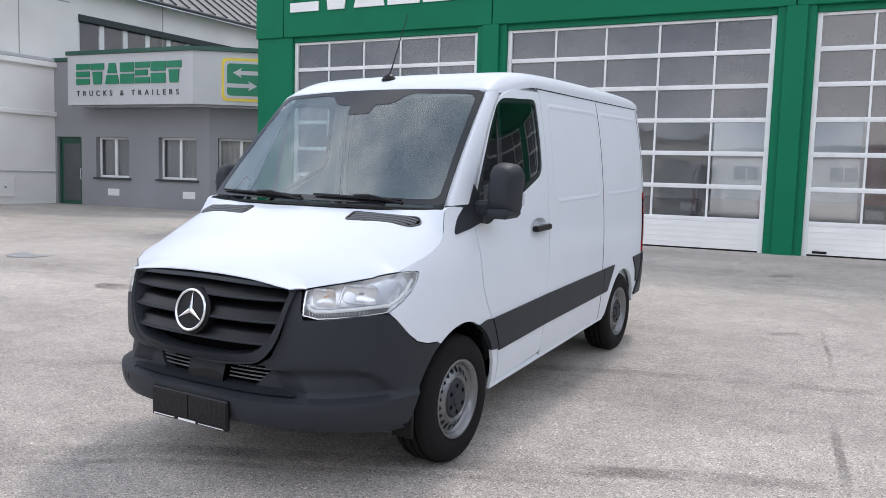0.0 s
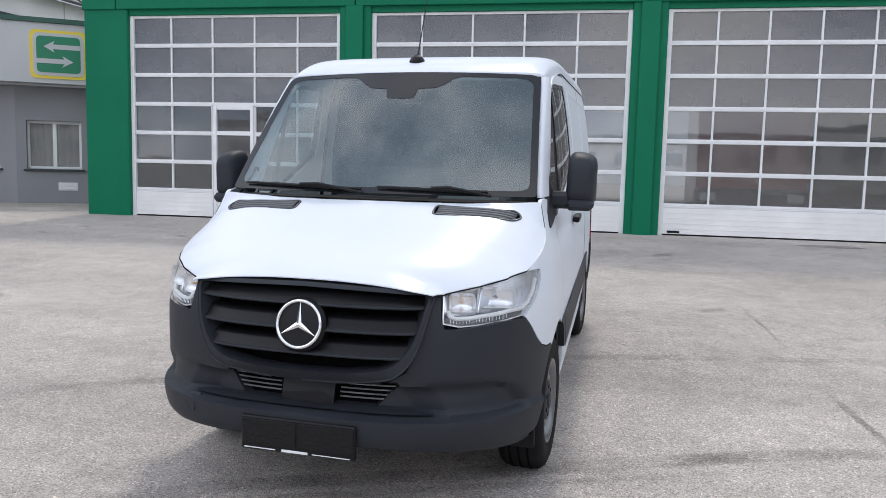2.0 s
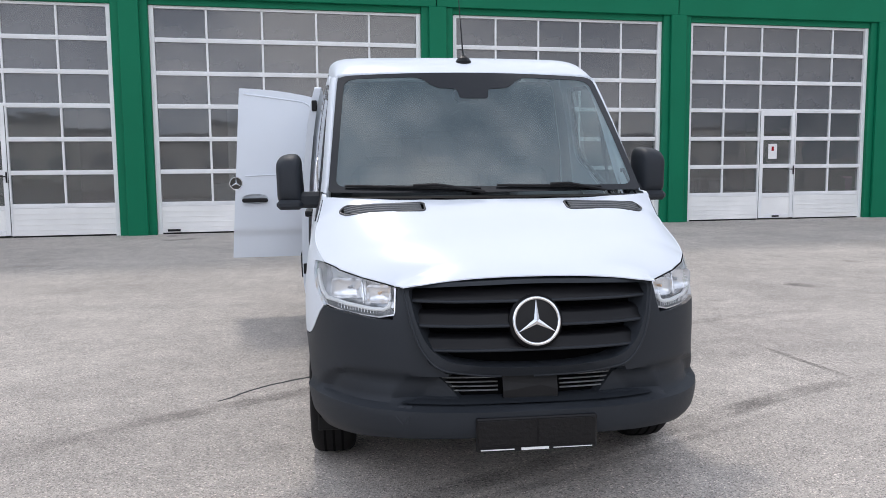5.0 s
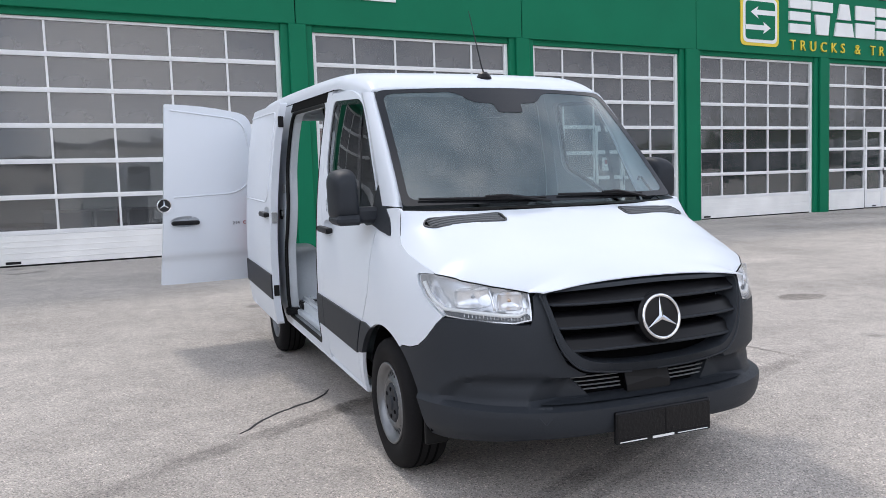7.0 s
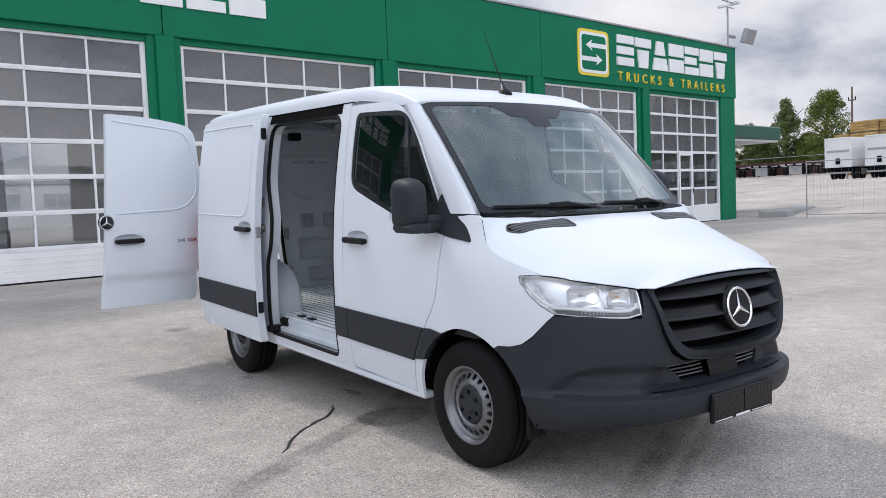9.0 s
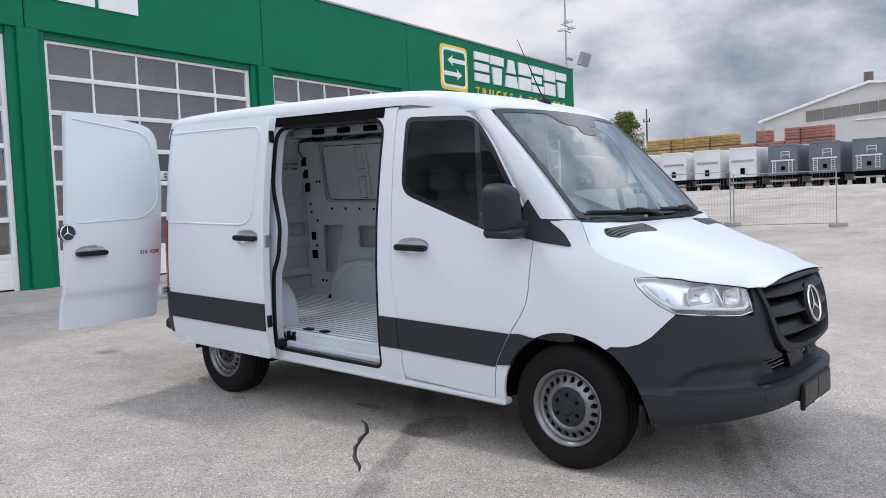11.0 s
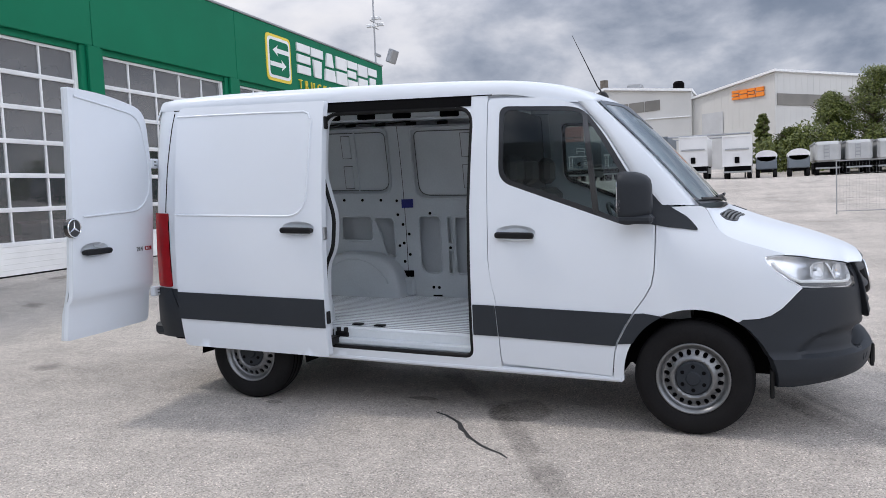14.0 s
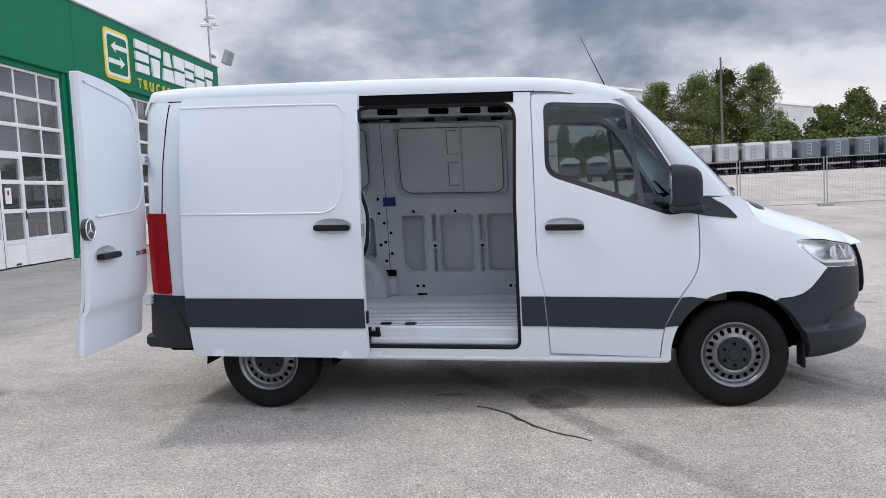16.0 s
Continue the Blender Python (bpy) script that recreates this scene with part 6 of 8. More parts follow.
def bumper_at(q, z, d=0.0):
    """The bumper's skin: a proud lower lip, a scoop along each corner and a facet that falls to the intake."""
    p = nose_at(q, z, d)
    u = abs(q)
    lip = 0.024 * smooth01((0.520 - z) / 0.016) * smooth01((z - 0.31) / 0.08)
    end = 0.66 + 0.62 * math.sqrt(max(0.0, 1 - ((z - 0.50) / 0.165) ** 2))
    scoop = 0.036 * smooth01((u - 0.25) / 0.35) * smooth01((end - u) / 0.16) * smooth01((0.668 - z) / 0.07) * smooth01((z - 0.49) / 0.02)
    facet = (0.016 * smooth01((facet_u(z) - u) / 0.018) + 0.078 * min(1.0, max(0.0, (facet_u(z) - u) / 0.24))) * smooth01((0.640 - z) / 0.012) * smooth01((z - 0.505) / 0.012)
    n = (p - Vector((0, -1.55, p.z)))
    n.z = 0
    return p + n.normalized() * (lip - max(scoop, facet))


def headlight(s):
    def pts(l):
        return [((q_of(v, z) if k == "x" else q_side(v, z)) * s, z) for k, v, z in l]
    o = pts([("x", 0.595, 0.905), ("x", 0.66, 0.89), ("x", 0.80, 0.900), ("y", -2.240, 0.914), ("y", -2.163, 0.960), ("y", -2.103, 1.008), ("y", -2.053, 1.062), ("y", -2.04, 1.094), ("y", -2.05, 1.101), ("y", -2.12, 1.101), ("y", -2.20, 1.097), ("y", -2.27, 1.086), ("x", 0.82, 1.078), ("x", 0.72, 1.055), ("x", 0.63, 1.035), ("x", 0.588, 1.02)])
    if s < 0:
        o = o[::-1]
    back = part("headlight", sheet(o, lambda q, z, d: nose_at(q, z, d + 0.07), 0.05), MAT["lampshell"], van, "clear halogen headlight", smooth=True)
    part("lamp_rim", sheet(o, lambda q, z, d: nose_at(q, z, d + 0.012), 0.05, [[((q - qm(o)[0]) * 0.982 + qm(o)[0], (z - qm(o)[1]) * 0.955 + qm(o)[1]) for q, z in o]], 0.06), MAT["lampshell"], back, smooth=True)
    lens = part("lens", sheet(o, lambda q, z, d: nose_at(q, z, d - 0.002), 0.05), MAT["lens"], back, smooth=True)
    lens.visible_shadow = False
    # two faceted reflector chambers with their bulbs, an amber one in the inner
    for x, z, r, wide in ((0.674, 0.988, 0.050, 1.15), (0.806, 1.002, 0.056, 1.55)):
        c = nose_at(q_of(x, z) * s, z, 0.030)
        n = (c - Vector((0, -1.7, c.z))).normalized()
        n = (n + Vector((0, -1.2, 0))).normalized()
        m = Matrix.Translation(c) @ n.to_track_quat("-Y", "Z").to_matrix().to_4x4() @ Matrix.Diagonal((wide, 1, 1, 1)) 
        rb = bmesh.new()
        rings = [[rb.verts.new((px * k, dy, pz * k)) for px, pz in rpoly([(-r, -r * 0.85, r * 0.5), (r, -r * 0.85, r * 0.5), (r, r * 0.85, r * 0.5), (-r, r * 0.85, r * 0.5)], 6)] for dy, k in ((0.002, 1.0), (0.012, 0.96), (0.024, 0.80), (0.032, 0.45), (0.034, 0.12))]
        for r0, r1 in zip(rings, rings[1:]):
            for k in range(len(r0)):
                rb.faces.new((r0[k], r0[(k + 1) % len(r0)], r1[(k + 1) % len(r0)], r1[k]))
        rb.faces.new(rings[-1])
        part("reflector", rb, MAT["lampshell"], back, m=m, smooth=True)
        part("bulb", lathe([(0.045, 0.006), (0.012, 0.006), (0.007, 0.001)], 12, "Y"), MAT["amber"] if x < 0.75 else MAT["aged"], back, m=m)
    guide = [("y", -2.085, 1.062), ("y", -2.13, 1.010), ("y", -2.18, 0.972), ("y", -2.235, 0.946), ("x", 0.80, 0.936), ("x", 0.70, 0.926), ("x", 0.645, 0.926), ("x", 0.622, 0.938), ("x", 0.615, 0.96)]
    part("light_guide", tube([tuple(nose_at(q, z, 0.016)) for q, z in pts(guide)], 0.0095, 8), MAT["signwhite"], back, "white light guide", smooth=True)
    # the ribbed lower strip with its bright edge
    part("lower_strip", sheet(pts([("x", 0.60, 0.912), ("x", 0.66, 0.897), ("x", 0.80, 0.906), ("y", -2.245, 0.92), ("y", -2.22, 0.945), ("x", 0.80, 0.938), ("x", 0.61, 0.930)])[::s], lambda q, z, d: nose_at(q, z, 0.016 + d), 0.04, (), 0.02), MAT["dash"], back)
    for k in range(18):
        x = 0.625 + 0.0125 * k
        part("lamp_rib", tube([tuple(nose_at(q_of(x, 0.91) * s, 0.904 + 0.0006 * k, 0.013)), tuple(nose_at(q_of(x, 0.93) * s, 0.928 + 0.0005 * k, 0.013))], 0.0016, 4), MAT["lampshell"], back)
    part("lamp_blade", tube([tuple(nose_at(q_of(0.735 + 0.012 * k / 6, 0.96) * s, 0.945 + 0.10 * k / 6, 0.026)) for k in range(7)], 0.006, 6), MAT["lampshell"], back, smooth=True)


def qm(o):
    return sum(p[0] for p in o) / len(o), sum(p[1] for p in o) / len(o)


build_nose()
build_bonnet()


# -- wheels --
def build_wheel(side, y, zoff):
    """A road tyre on a silver steel wheel with round holes and a dark hub cap."""
    R, s = 0.356, side
    tyre = part("wheel", lathe([(-0.10, 0.215), (-0.114, 0.24), (-0.118, 0.30), (-0.105, 0.335), (-0.085, 0.35), (-0.05, R), (0.05, R), (0.085, 0.35), (0.105, 0.335), (0.118, 0.30), (0.114, 0.24), (0.10, 0.215)], 56, cap=False), MAT["rubber"], van, smooth=True, m=pose(s * 0.862, y, zoff))
    # grooves are near-black bands on the tread that paint their shade
    for k in (-0.045, 0.0, 0.045):
        part("tread_groove", lathe([(k - 0.006, R - 0.004), (k - 0.006, R + 0.0012), (k + 0.006, R + 0.0012), (k + 0.006, R - 0.004)], 56), MAT["cavity"], tyre)
    d = s * 0.095
    prof = [(-0.09, 0.19), (-0.09, 0.212), (0.088, 0.212), (0.106, 0.222), (0.112, 0.219), (0.111, 0.211), (0.099, 0.205), (0.096, 0.199), (0.082, 0.196), (0.072, 0.188), (0.066, 0.178)]
    rim = part("rim", lathe([(s * a, r) for a, r in prof], 56, cap=False), MAT["steel"], tyre, smooth=True)
    # disc with a ring of holes
    o = [(0.186 * math.cos(k * math.tau / 64), 0.186 * math.sin(k * math.tau / 64)) for k in range(64)]
    holes = []
    for k in range(20):
        a = (k + 0.5) * math.tau / 20
        ring = [(0.0185 * math.cos(b), 0.0145 * math.sin(b)) for b in [j * math.tau / 12 for j in range(12)]]
        holes.append([((0.160 + p) * math.cos(a) - q * math.sin(a), (0.160 + p) * math.sin(a) + q * math.cos(a)) for p, q in ring])
    depth = curve([(0.0, 0.07), (0.098, 0.076), (0.112, 0.094), (0.128, 0.096), (0.140, 0.086), (0.165, 0.070), (0.19, 0.066)])
    bm = sheet(o, lambda a, b, dd: Vector((s * (depth(math.hypot(a, b)) - dd), a, b)), 0.013, holes, 0.018, flip=s < 0)
    part("disc", bm, MAT["steel"], rim, smooth=True)
    part("brake_drum", lathe([(s * -0.02, 0.185), (s * 0.02, 0.185), (s * 0.02, 0.001)], 32), MAT["cavity"], rim)
    cap = part("hub_cap", lathe([(s * 0.05, 0.108), (s * 0.088, 0.107), (s * 0.099, 0.096), (s * 0.101, 0.045), (s * 0.110, 0.038), (s * 0.112, 0.001)], 40), MAT["plastic"], rim, smooth=False)
    # recesses are near-black discs on the cap, shade put into the colour
    for k in range(6):
        a = (k + 0.5) * math.tau / 6
        part("bolt_recess", lathe([(s * 0.098, 0.012), (s * 0.1025, 0.012), (s * 0.1025, 0.001)], 12), MAT["cavity"], cap, m=Matrix.Translation((0, 0.073 * math.cos(a), 0.073 * math.sin(a))))
    return tyre


def z_local(y, z):
    return z - lift(y)


for side in (1, -1):
    build_wheel(side, AF + 0.01, z_local(AF, 0.356))
    build_wheel(side, AR - 0.01, z_local(AR, 0.356 + ground_z(0, AR)))
    # dark wheel housings
    for y, zz in ((AF, 0.335), (AR, 0.335 - 0.117)):
        bm = bmesh.new()
        rows = [[bm.verts.new((side * x, p, q)) for p, q in arch(y - (0.02 if y < 0 else 0.0), zz, 0.475, 178, 2, 18)] for x in (0.93, 0.62)]
        for i in range(18):
            bm.faces.new((rows[0][i], rows[0][i + 1], rows[1][i + 1], rows[1][i]))
        bm.faces.new(rows[1])
        part("wheel_housing", bm, MAT["cavity"], van)
    part("mud_flap", box((side * 0.88 - 0.06, -2.075, z_local(-2.09, 0.25)), (side * 0.88 + 0.06, -2.05, z_local(-2.09, 0.42)), 0.006), MAT["seal"], van)

# -- underside, sills --
for y0, y1, w in ((-2.10, -1.19, 0.60), (-1.188, 1.15, 0.90), (1.152, 2.09, 0.60), (2.092, 2.40, 0.90)):
    part("underbody", box((-w, y0, 0.33), (w, y1, 0.40), 0.02), MAT["cavity"], van)
part("axle_beam", tube([(-0.75, AR, 0.2), (0.75, AR, 0.2)], 0.05), MAT["cavity"], van)
for side in (1, -1):
    part("sill", box((side * 0.928 - 0.045, -1.195, 0.295), (side * 0.928 + 0.045, 1.12, 0.338), 0.014), MAT["paint"], van)

# -- cargo bay --
def build_cargo():
    F = 0.492
    # ribbed floor
    bm = bmesh.new()
    n = 26
    ys = [-0.22, 2.42]
    xs, zs = [], []
    for i in range(n):
        a = -0.86 + 1.72 * i / n
        w = 1.72 / n
        for k, h in ((0.0, 0.0), (0.26, 0.0), (0.36, 0.024), (0.90, 0.024)):
            xs.append(a + k * w)
            zs.append(F + h)
    xs.append(0.86)
    zs.append(F)
    rows = [[bm.verts.new((x, y, z)) for x, z in zip(xs, zs)] for y in ys]
    for i in range(len(xs) - 1):
        bm.faces.new((rows[0][i], rows[0][i + 1], rows[1][i + 1], rows[1][i]))
    part("cargo_floor", bm, MAT["bayfloor"], van, "ribbed grey-white cargo floor")
    inner_wall(1, F)
    wheel_box(-1, F, van)
    # bulkhead behind the seats
    bulk = rpoly([(-0.90, 0.45, 0.02), (0.90, 0.45, 0.02), (0.87, 1.6, 0.05), (0.80, 2.12, 0.08), (-0.80, 2.12, 0.08), (-0.87, 1.6, 0.05)])
    part("bulkhead", sheet(bulk, lambda x, z, d: Vector((x, -0.255 + d, z)), 0.2, (), 0.02), MAT["inner"], van)
    part("bulkhead_lining", sheet([(x * 0.985, z) for x, z in bulk], lambda x, z, d: Vector((x, -0.262 - d, z)), 0.2, (), 0.004), MAT["seat"], van)
    # headlining: bare roof with cross bows
    bm = bmesh.new()
    rows = [[bm.verts.new(roof_at(k * (half(y, ROOF_Z) - 0.01), y, 0.022)) for k in np.linspace(-0.97, 0.97, 21)] for y in np.linspace(-0.24, 2.40, 12)]
    for r0, r1 in zip(rows, rows[1:]):
        for i in range(20):
            bm.faces.new((r0[i], r1[i], r1[i + 1], r0[i + 1]))
    part("inner_roof", bm, MAT["inner"], van, smooth=True)
    for y in (0.25, 0.85, 1.5, 2.1):
        part("roof_bow", tube([tuple(roof_at(k * half(y, ROOF_Z), y, 0.045)) for k in np.linspace(-0.93, 0.93, 15)], 0.022, 6), MAT["inner"], van)
    # right inner wall behind the doorway, and the doorway's inner faces
    o = [(0.95, 0.46), (2.38, 0.46), (2.36, 2.08), (0.94, 2.08), (0.94, 1.6), (0.86, 1.33), (0.87, 1.1), (0.93, 0.95)]
    part("inner_panel", sheet(o, lambda y, z, d: Vector((-(half(y, z) - 0.07), y, z)), 0.15), MAT["inner"], van)
    gap = GAP
    bm = bmesh.new()
    at = shell(-1)
    a = [bm.verts.new(at(p, q, 0.028)) for p, q in dense(gap, 0.08)]
    b = [bm.verts.new(at(p, q, 0.095)) for p, q in dense(gap, 0.08)]
    for i in range(len(a)):
        bm.faces.new((a[i], b[i], b[(i + 1) % len(a)], a[(i + 1) % len(a)]))
    part("doorway_jamb", bm, MAT["inner"], van)
    pts = [at(p, q, 0.012) for p, q in dense(gap, 0.05)]
    bm = bmesh.new()
    add_tube(bm, [tuple(p) for p in pts + pts[:1]], 0.016, 7, False)
    part("door_seal", bm, MAT["seal"], van, "black rubber door seal", smooth=True)
    # upper door rail: a near-black strip paints the slot's shade above the doorway
    slot = [(-0.215, 2.172), (-0.215, 2.080), (0.95, 2.080), (0.95, 2.172)]
    part("door_rail", sheet(slot, lambda y, z, d: Vector((-(half(y, min(z, 2.15)) + 0.006 - 0.6 * max(0, z - 2.15)) + d, y, z)), 0.1, (), 0.03, flip=True), MAT["cavity"], van)
    part("step_riser", box((-0.885, -0.2, 0.43), (-0.862, 0.93, 0.505), 0.004), MAT["inner"], van)
    part("step", box((-0.93, -0.18, 0.40), (-0.862, 1.0, 0.445), 0.008), MAT["inner"], van)
    part("step_tread", box((-0.945, -0.17, 0.375), (-0.865, 0.99, 0.398), 0.006), MAT["aged"], van)
    # lock hardware on the white pillar behind the doorway
    part("striker", lathe([(0.0, 0.034), (-0.006, 0.034), (-0.008, 0.020), (-0.020, 0.018), (-0.021, 0.001)], 16), MAT["aged"], van, "bright steel door striker", m=Matrix.Translation(at(0.945, 1.245, -0.001)))
    part("striker_stop", box((-0.02, -0.02, -0.04), (0.004, 0.02, 0.04), 0.006), MAT["black"], van, m=Matrix.Translation(at(1.0, 1.235, -0.001)))
    part("latch_plate", box((-0.012, -0.03, -0.04), (0.004, 0.03, 0.04), 0.008), MAT["aged"], van, m=Matrix.Translation(at(0.965, 1.455, -0.001)))
    part("door_guide", box((-0.90, 0.80, 0.44), (-0.865, 0.91, 0.485), 0.01), MAT["black"], van)
    for y in (0.82, 0.88):
        part("guide_roller", lathe([(0.0, 0.017), (0.03, 0.017), (0.03, 0.001)], 12, "Z"), MAT["black"], van, m=Matrix.Translation((-0.89, y, 0.483)))
    for y in (0.78, 0.60):
        part("lashing_eye", box((-0.80, y - 0.04, F + 0.0245), (-0.74, y + 0.04, F + 0.036), 0.005), MAT["black"], van)


def inset(o, k):
    """A closed outline drawn in by k towards its middle, and closed again."""
    a0, a1 = min(p[0] for p in o), max(p[0] for p in o)
    b0, b1 = min(p[1] for p in o), max(p[1] for p in o)
    sa, sb = 1 - 2 * k / (a1 - a0), 1 - 2 * k / (b1 - b0)
    ca, cb = (a0 + a1) / 2, (b0 + b1) / 2
    q = [(ca + (p[0] - ca) * sa, cb + (p[1] - cb) * sb) for p in o]
    return q + q[:1]


def inner_wall(side, F):
    """The pressed steel wall: a lower band with deep pockets, an upper field, a wheel box."""
    def at(y, z, d=0.0):
        return Vector((side * (half(y, z) - 0.19 + d), y, z))
    pockets = [
        rpoly([(1.88, 1.24, 0.04), (2.20, 1.24, 0.04), (2.20, 0.75, 0.04), (2.06, 0.75, 0.04), (2.0, 0.95, 0.02)]),
        rpoly([(1.39, 1.245, 0.04), (1.71, 1.245, 0.04), (1.71, 1.02, 0.04), (1.39, 1.02, 0.04)]),
        rpoly([(1.165, 1.24, 0.04), (1.365, 1.24, 0.04), (1.30, 1.06, 0.03), (1.245, 0.86, 0.05), (1.155, 0.86, 0.03)]),
        rpoly([(0.71, 1.258, 0.04), (0.916, 1.258, 0.04), (0.916, 0.80, 0.05), (0.86, 0.736, 0.04), (0.71, 0.736, 0.04)]),
        rpoly([(0.27, 1.255, 0.04), (0.567, 1.255, 0.04), (0.567, 0.736, 0.04), (0.27, 0.736, 0.04)]),
        rpoly([(-0.16, 1.25, 0.04), (0.14, 1.25, 0.04), (0.14, 0.736, 0.04), (-0.16, 0.736, 0.04)]),
    ]
    for y in (0.62, 0.19):
        for a, b in ((1.255, 1.01), (0.95, 0.73)):
            pockets.append(rpoly([(y - 0.02, a, 0.015), (y + 0.02, a, 0.015), (y + 0.02, b, 0.015), (y - 0.02, b, 0.015)]))
    uppers = [rpoly([(-0.06, 2.06, 0.05), (0.93, 2.06, 0.06), (0.93, 1.42, 0.12), (-0.06, 1.42, 0.1)]), rpoly([(1.16, 2.06, 0.06), (2.12, 2.06, 0.06), (2.12, 1.465, 0.1), (1.16, 1.465, 0.12)])]
    o = [(-0.24, F - 0.02), (2.40, F - 0.02), (2.40, 2.08), (-0.24, 2.08)]
    w = part("inner_wall", sheet(o, at, 0.12, pockets + uppers, 0.024, flip=side > 0), MAT["inner"], van, "pressed grey steel inner wall", smooth=False)
    part("outer_skin", sheet([(y, z) for y, z in ((-0.24, 0.48), (2.40, 0.48), (2.40, 1.36), (-0.24, 1.36))], lambda y, z, d: at(y, z, 0.13), 0.2, flip=side > 0), MAT["inner"], w)
    for p in pockets:
        part("pocket_bead", tube([tuple(at(y, z, -0.004)) for y, z in p + p[:1]], 0.009, 6), MAT["inner"], w, smooth=True)
    for p in uppers:
        part("upper_field", sheet(p, lambda y, z, d: at(y, z, 0.026), 0.15, flip=side > 0), MAT["inner"], w)
        # dark thin tube that paints the shaded crease inside the field's edge
        part("field_groove", tube([tuple(at(p_, q_, 0.024)) for p_, q_ in inset(p, 0.03)], 0.0045, 5), MAT["dash"], w)
        part("field_bead", tube([tuple(at(y, z, -0.006)) for y, z in p + p[:1]], 0.014, 6), MAT["inner"], w, smooth=True)
    for y0, y1 in ((0.37, 0.455), (1.55, 1.635)):
        for za, zb in ((2.0, 1.80), (1.72, 1.52)):
            fr = rpoly([(y0, za, 0.01), (y1, za, 0.01), (y1, zb, 0.01), (y0, zb, 0.01)])
            part("stiffener", sheet(fr, lambda y, z, d: at(y, z, 0.016 + d), 0.2, (), 0.02, flip=side > 0), MAT["inner"], w)
            # dark outline on three edges, painting the stiffener's shade
            part("stiffener_edge", tube([tuple(at(y, z, 0.022)) for y, z in ((y0, za + 0.004), (y1 + 0.004, za + 0.004), (y1 + 0.004, zb - 0.004), (y0, zb - 0.004))], 0.004, 5), MAT["dash"], w)
    for y in (0.335, 1.50):
        part("field_bead", tube([tuple(at(y, 2.05, 0.028)), tuple(at(y, 1.46, 0.028))], 0.010, 6), MAT["inner"], w)
    part("pillar_joint", sheet([(1.045, 2.08), (1.05, 2.08), (1.05, 0.55), (1.045, 0.55)], lambda y, z, d: at(y, z, -0.001), 0.2), MAT["cavity"], w)
    # small holes and slots, uncut: near-black discs and plates paint their shade
    for y, z in [(1.075, 1.18), (1.075, 1.005), (1.075, 0.833), (1.12, 1.40), (1.28, 1.405), (1.47, 1.405), (1.66, 1.405), (1.85, 1.405), (2.04, 1.405), (0.80, 0.60), (0.745, 0.60), (-0.05, 0.60), (-0.10, 0.60), (1.02, 1.09), (1.02, 0.90), (0.62, 0.97), (0.19, 0.97), (0.80, 1.285), (0.42, 1.285), (2.33, 1.45), (2.33, 1.37), (2.21, 1.68), (2.17, 1.68), (2.26, 1.28), (2.30, 1.02), (2.24, 0.66), (2.19, 0.66), (1.12, 1.27), (1.12, 0.98)]:
        part("round_hole", lathe([(-0.002, 0.014), (0.001, 0.014), (0.001, 0.001)], 10), MAT["cavity"], w, m=Matrix.Translation(at(y, z, -0.002)))
    for y, z, a, b in [(1.04, 0.72, 0.05, 0.03), (1.07, 0.525, 0.045, 0.008), (0.76, 0.525, 0.045, 0.008), (2.345, 1.888, 0.035, 0.045), (2.345, 1.76, 0.035, 0.045), (2.345, 1.623, 0.035, 0.045), (2.33, 1.12, 0.033, 0.042), (2.33, 0.93, 0.04, 0.042)] + [(y, 2.098, 0.05, 0.013) for y in (0.0, 0.3, 0.6, 0.9, 1.2, 1.5, 1.8, 2.1)]:
        part("slot", box((-0.003, -a, -b), (0.002, a, b)), MAT["cavity"], w, m=Matrix.Translation(at(y, z, -0.004)))
    part("sticker", box((-0.004, -0.058, -0.04), (0.0, 0.058, 0.04)), MAT["blue"], w, "blue warning sticker", m=Matrix.Translation(at(1.015, 1.375, -0.005)))
    part("vent_box", box((-0.05, -0.07, -0.09), (0.0, 0.07, 0.09), 0.02), MAT["inner"], w, m=Matrix.Translation(at(1.04, 0.60, -0.004)))
    part("cable", tube([tuple(at(y, z, -0.014)) for y, z in ((0.9, 2.115), (1.15, 2.10), (1.4, 2.112), (1.62, 2.098), (1.78, 2.12), (2.0, 2.105), (2.2, 2.112), (2.33, 2.09), (2.37, 2.05), (2.375, 1.98), (2.35, 1.94), (2.345, 1.90))], 0.006, 6), MAT["black"], w, "thin black cable", smooth=True)
    # roof rail with oval openings, their shade painted by near-black sheets
    part("roof_rail", box((side * 0.66 - 0.06, -0.2, 2.125), (side * 0.66 + 0.06, 2.38, 2.21), 0.02), MAT["inner"], w)
    for y in (-0.02, 0.22, 0.5, 0.95, 1.3, 1.65, 2.0):
        part("rail_opening", sheet(rpoly([(y - 0.09, 2.14, 0.02), (y + 0.09, 2.14, 0.02), (y + 0.09, 2.195, 0.02), (y - 0.09, 2.195, 0.02)]), lambda a, b, d: Vector((side * 0.598, a, b)), 0.1), MAT["cavity"], w)
    wheel_box(side, F, w)


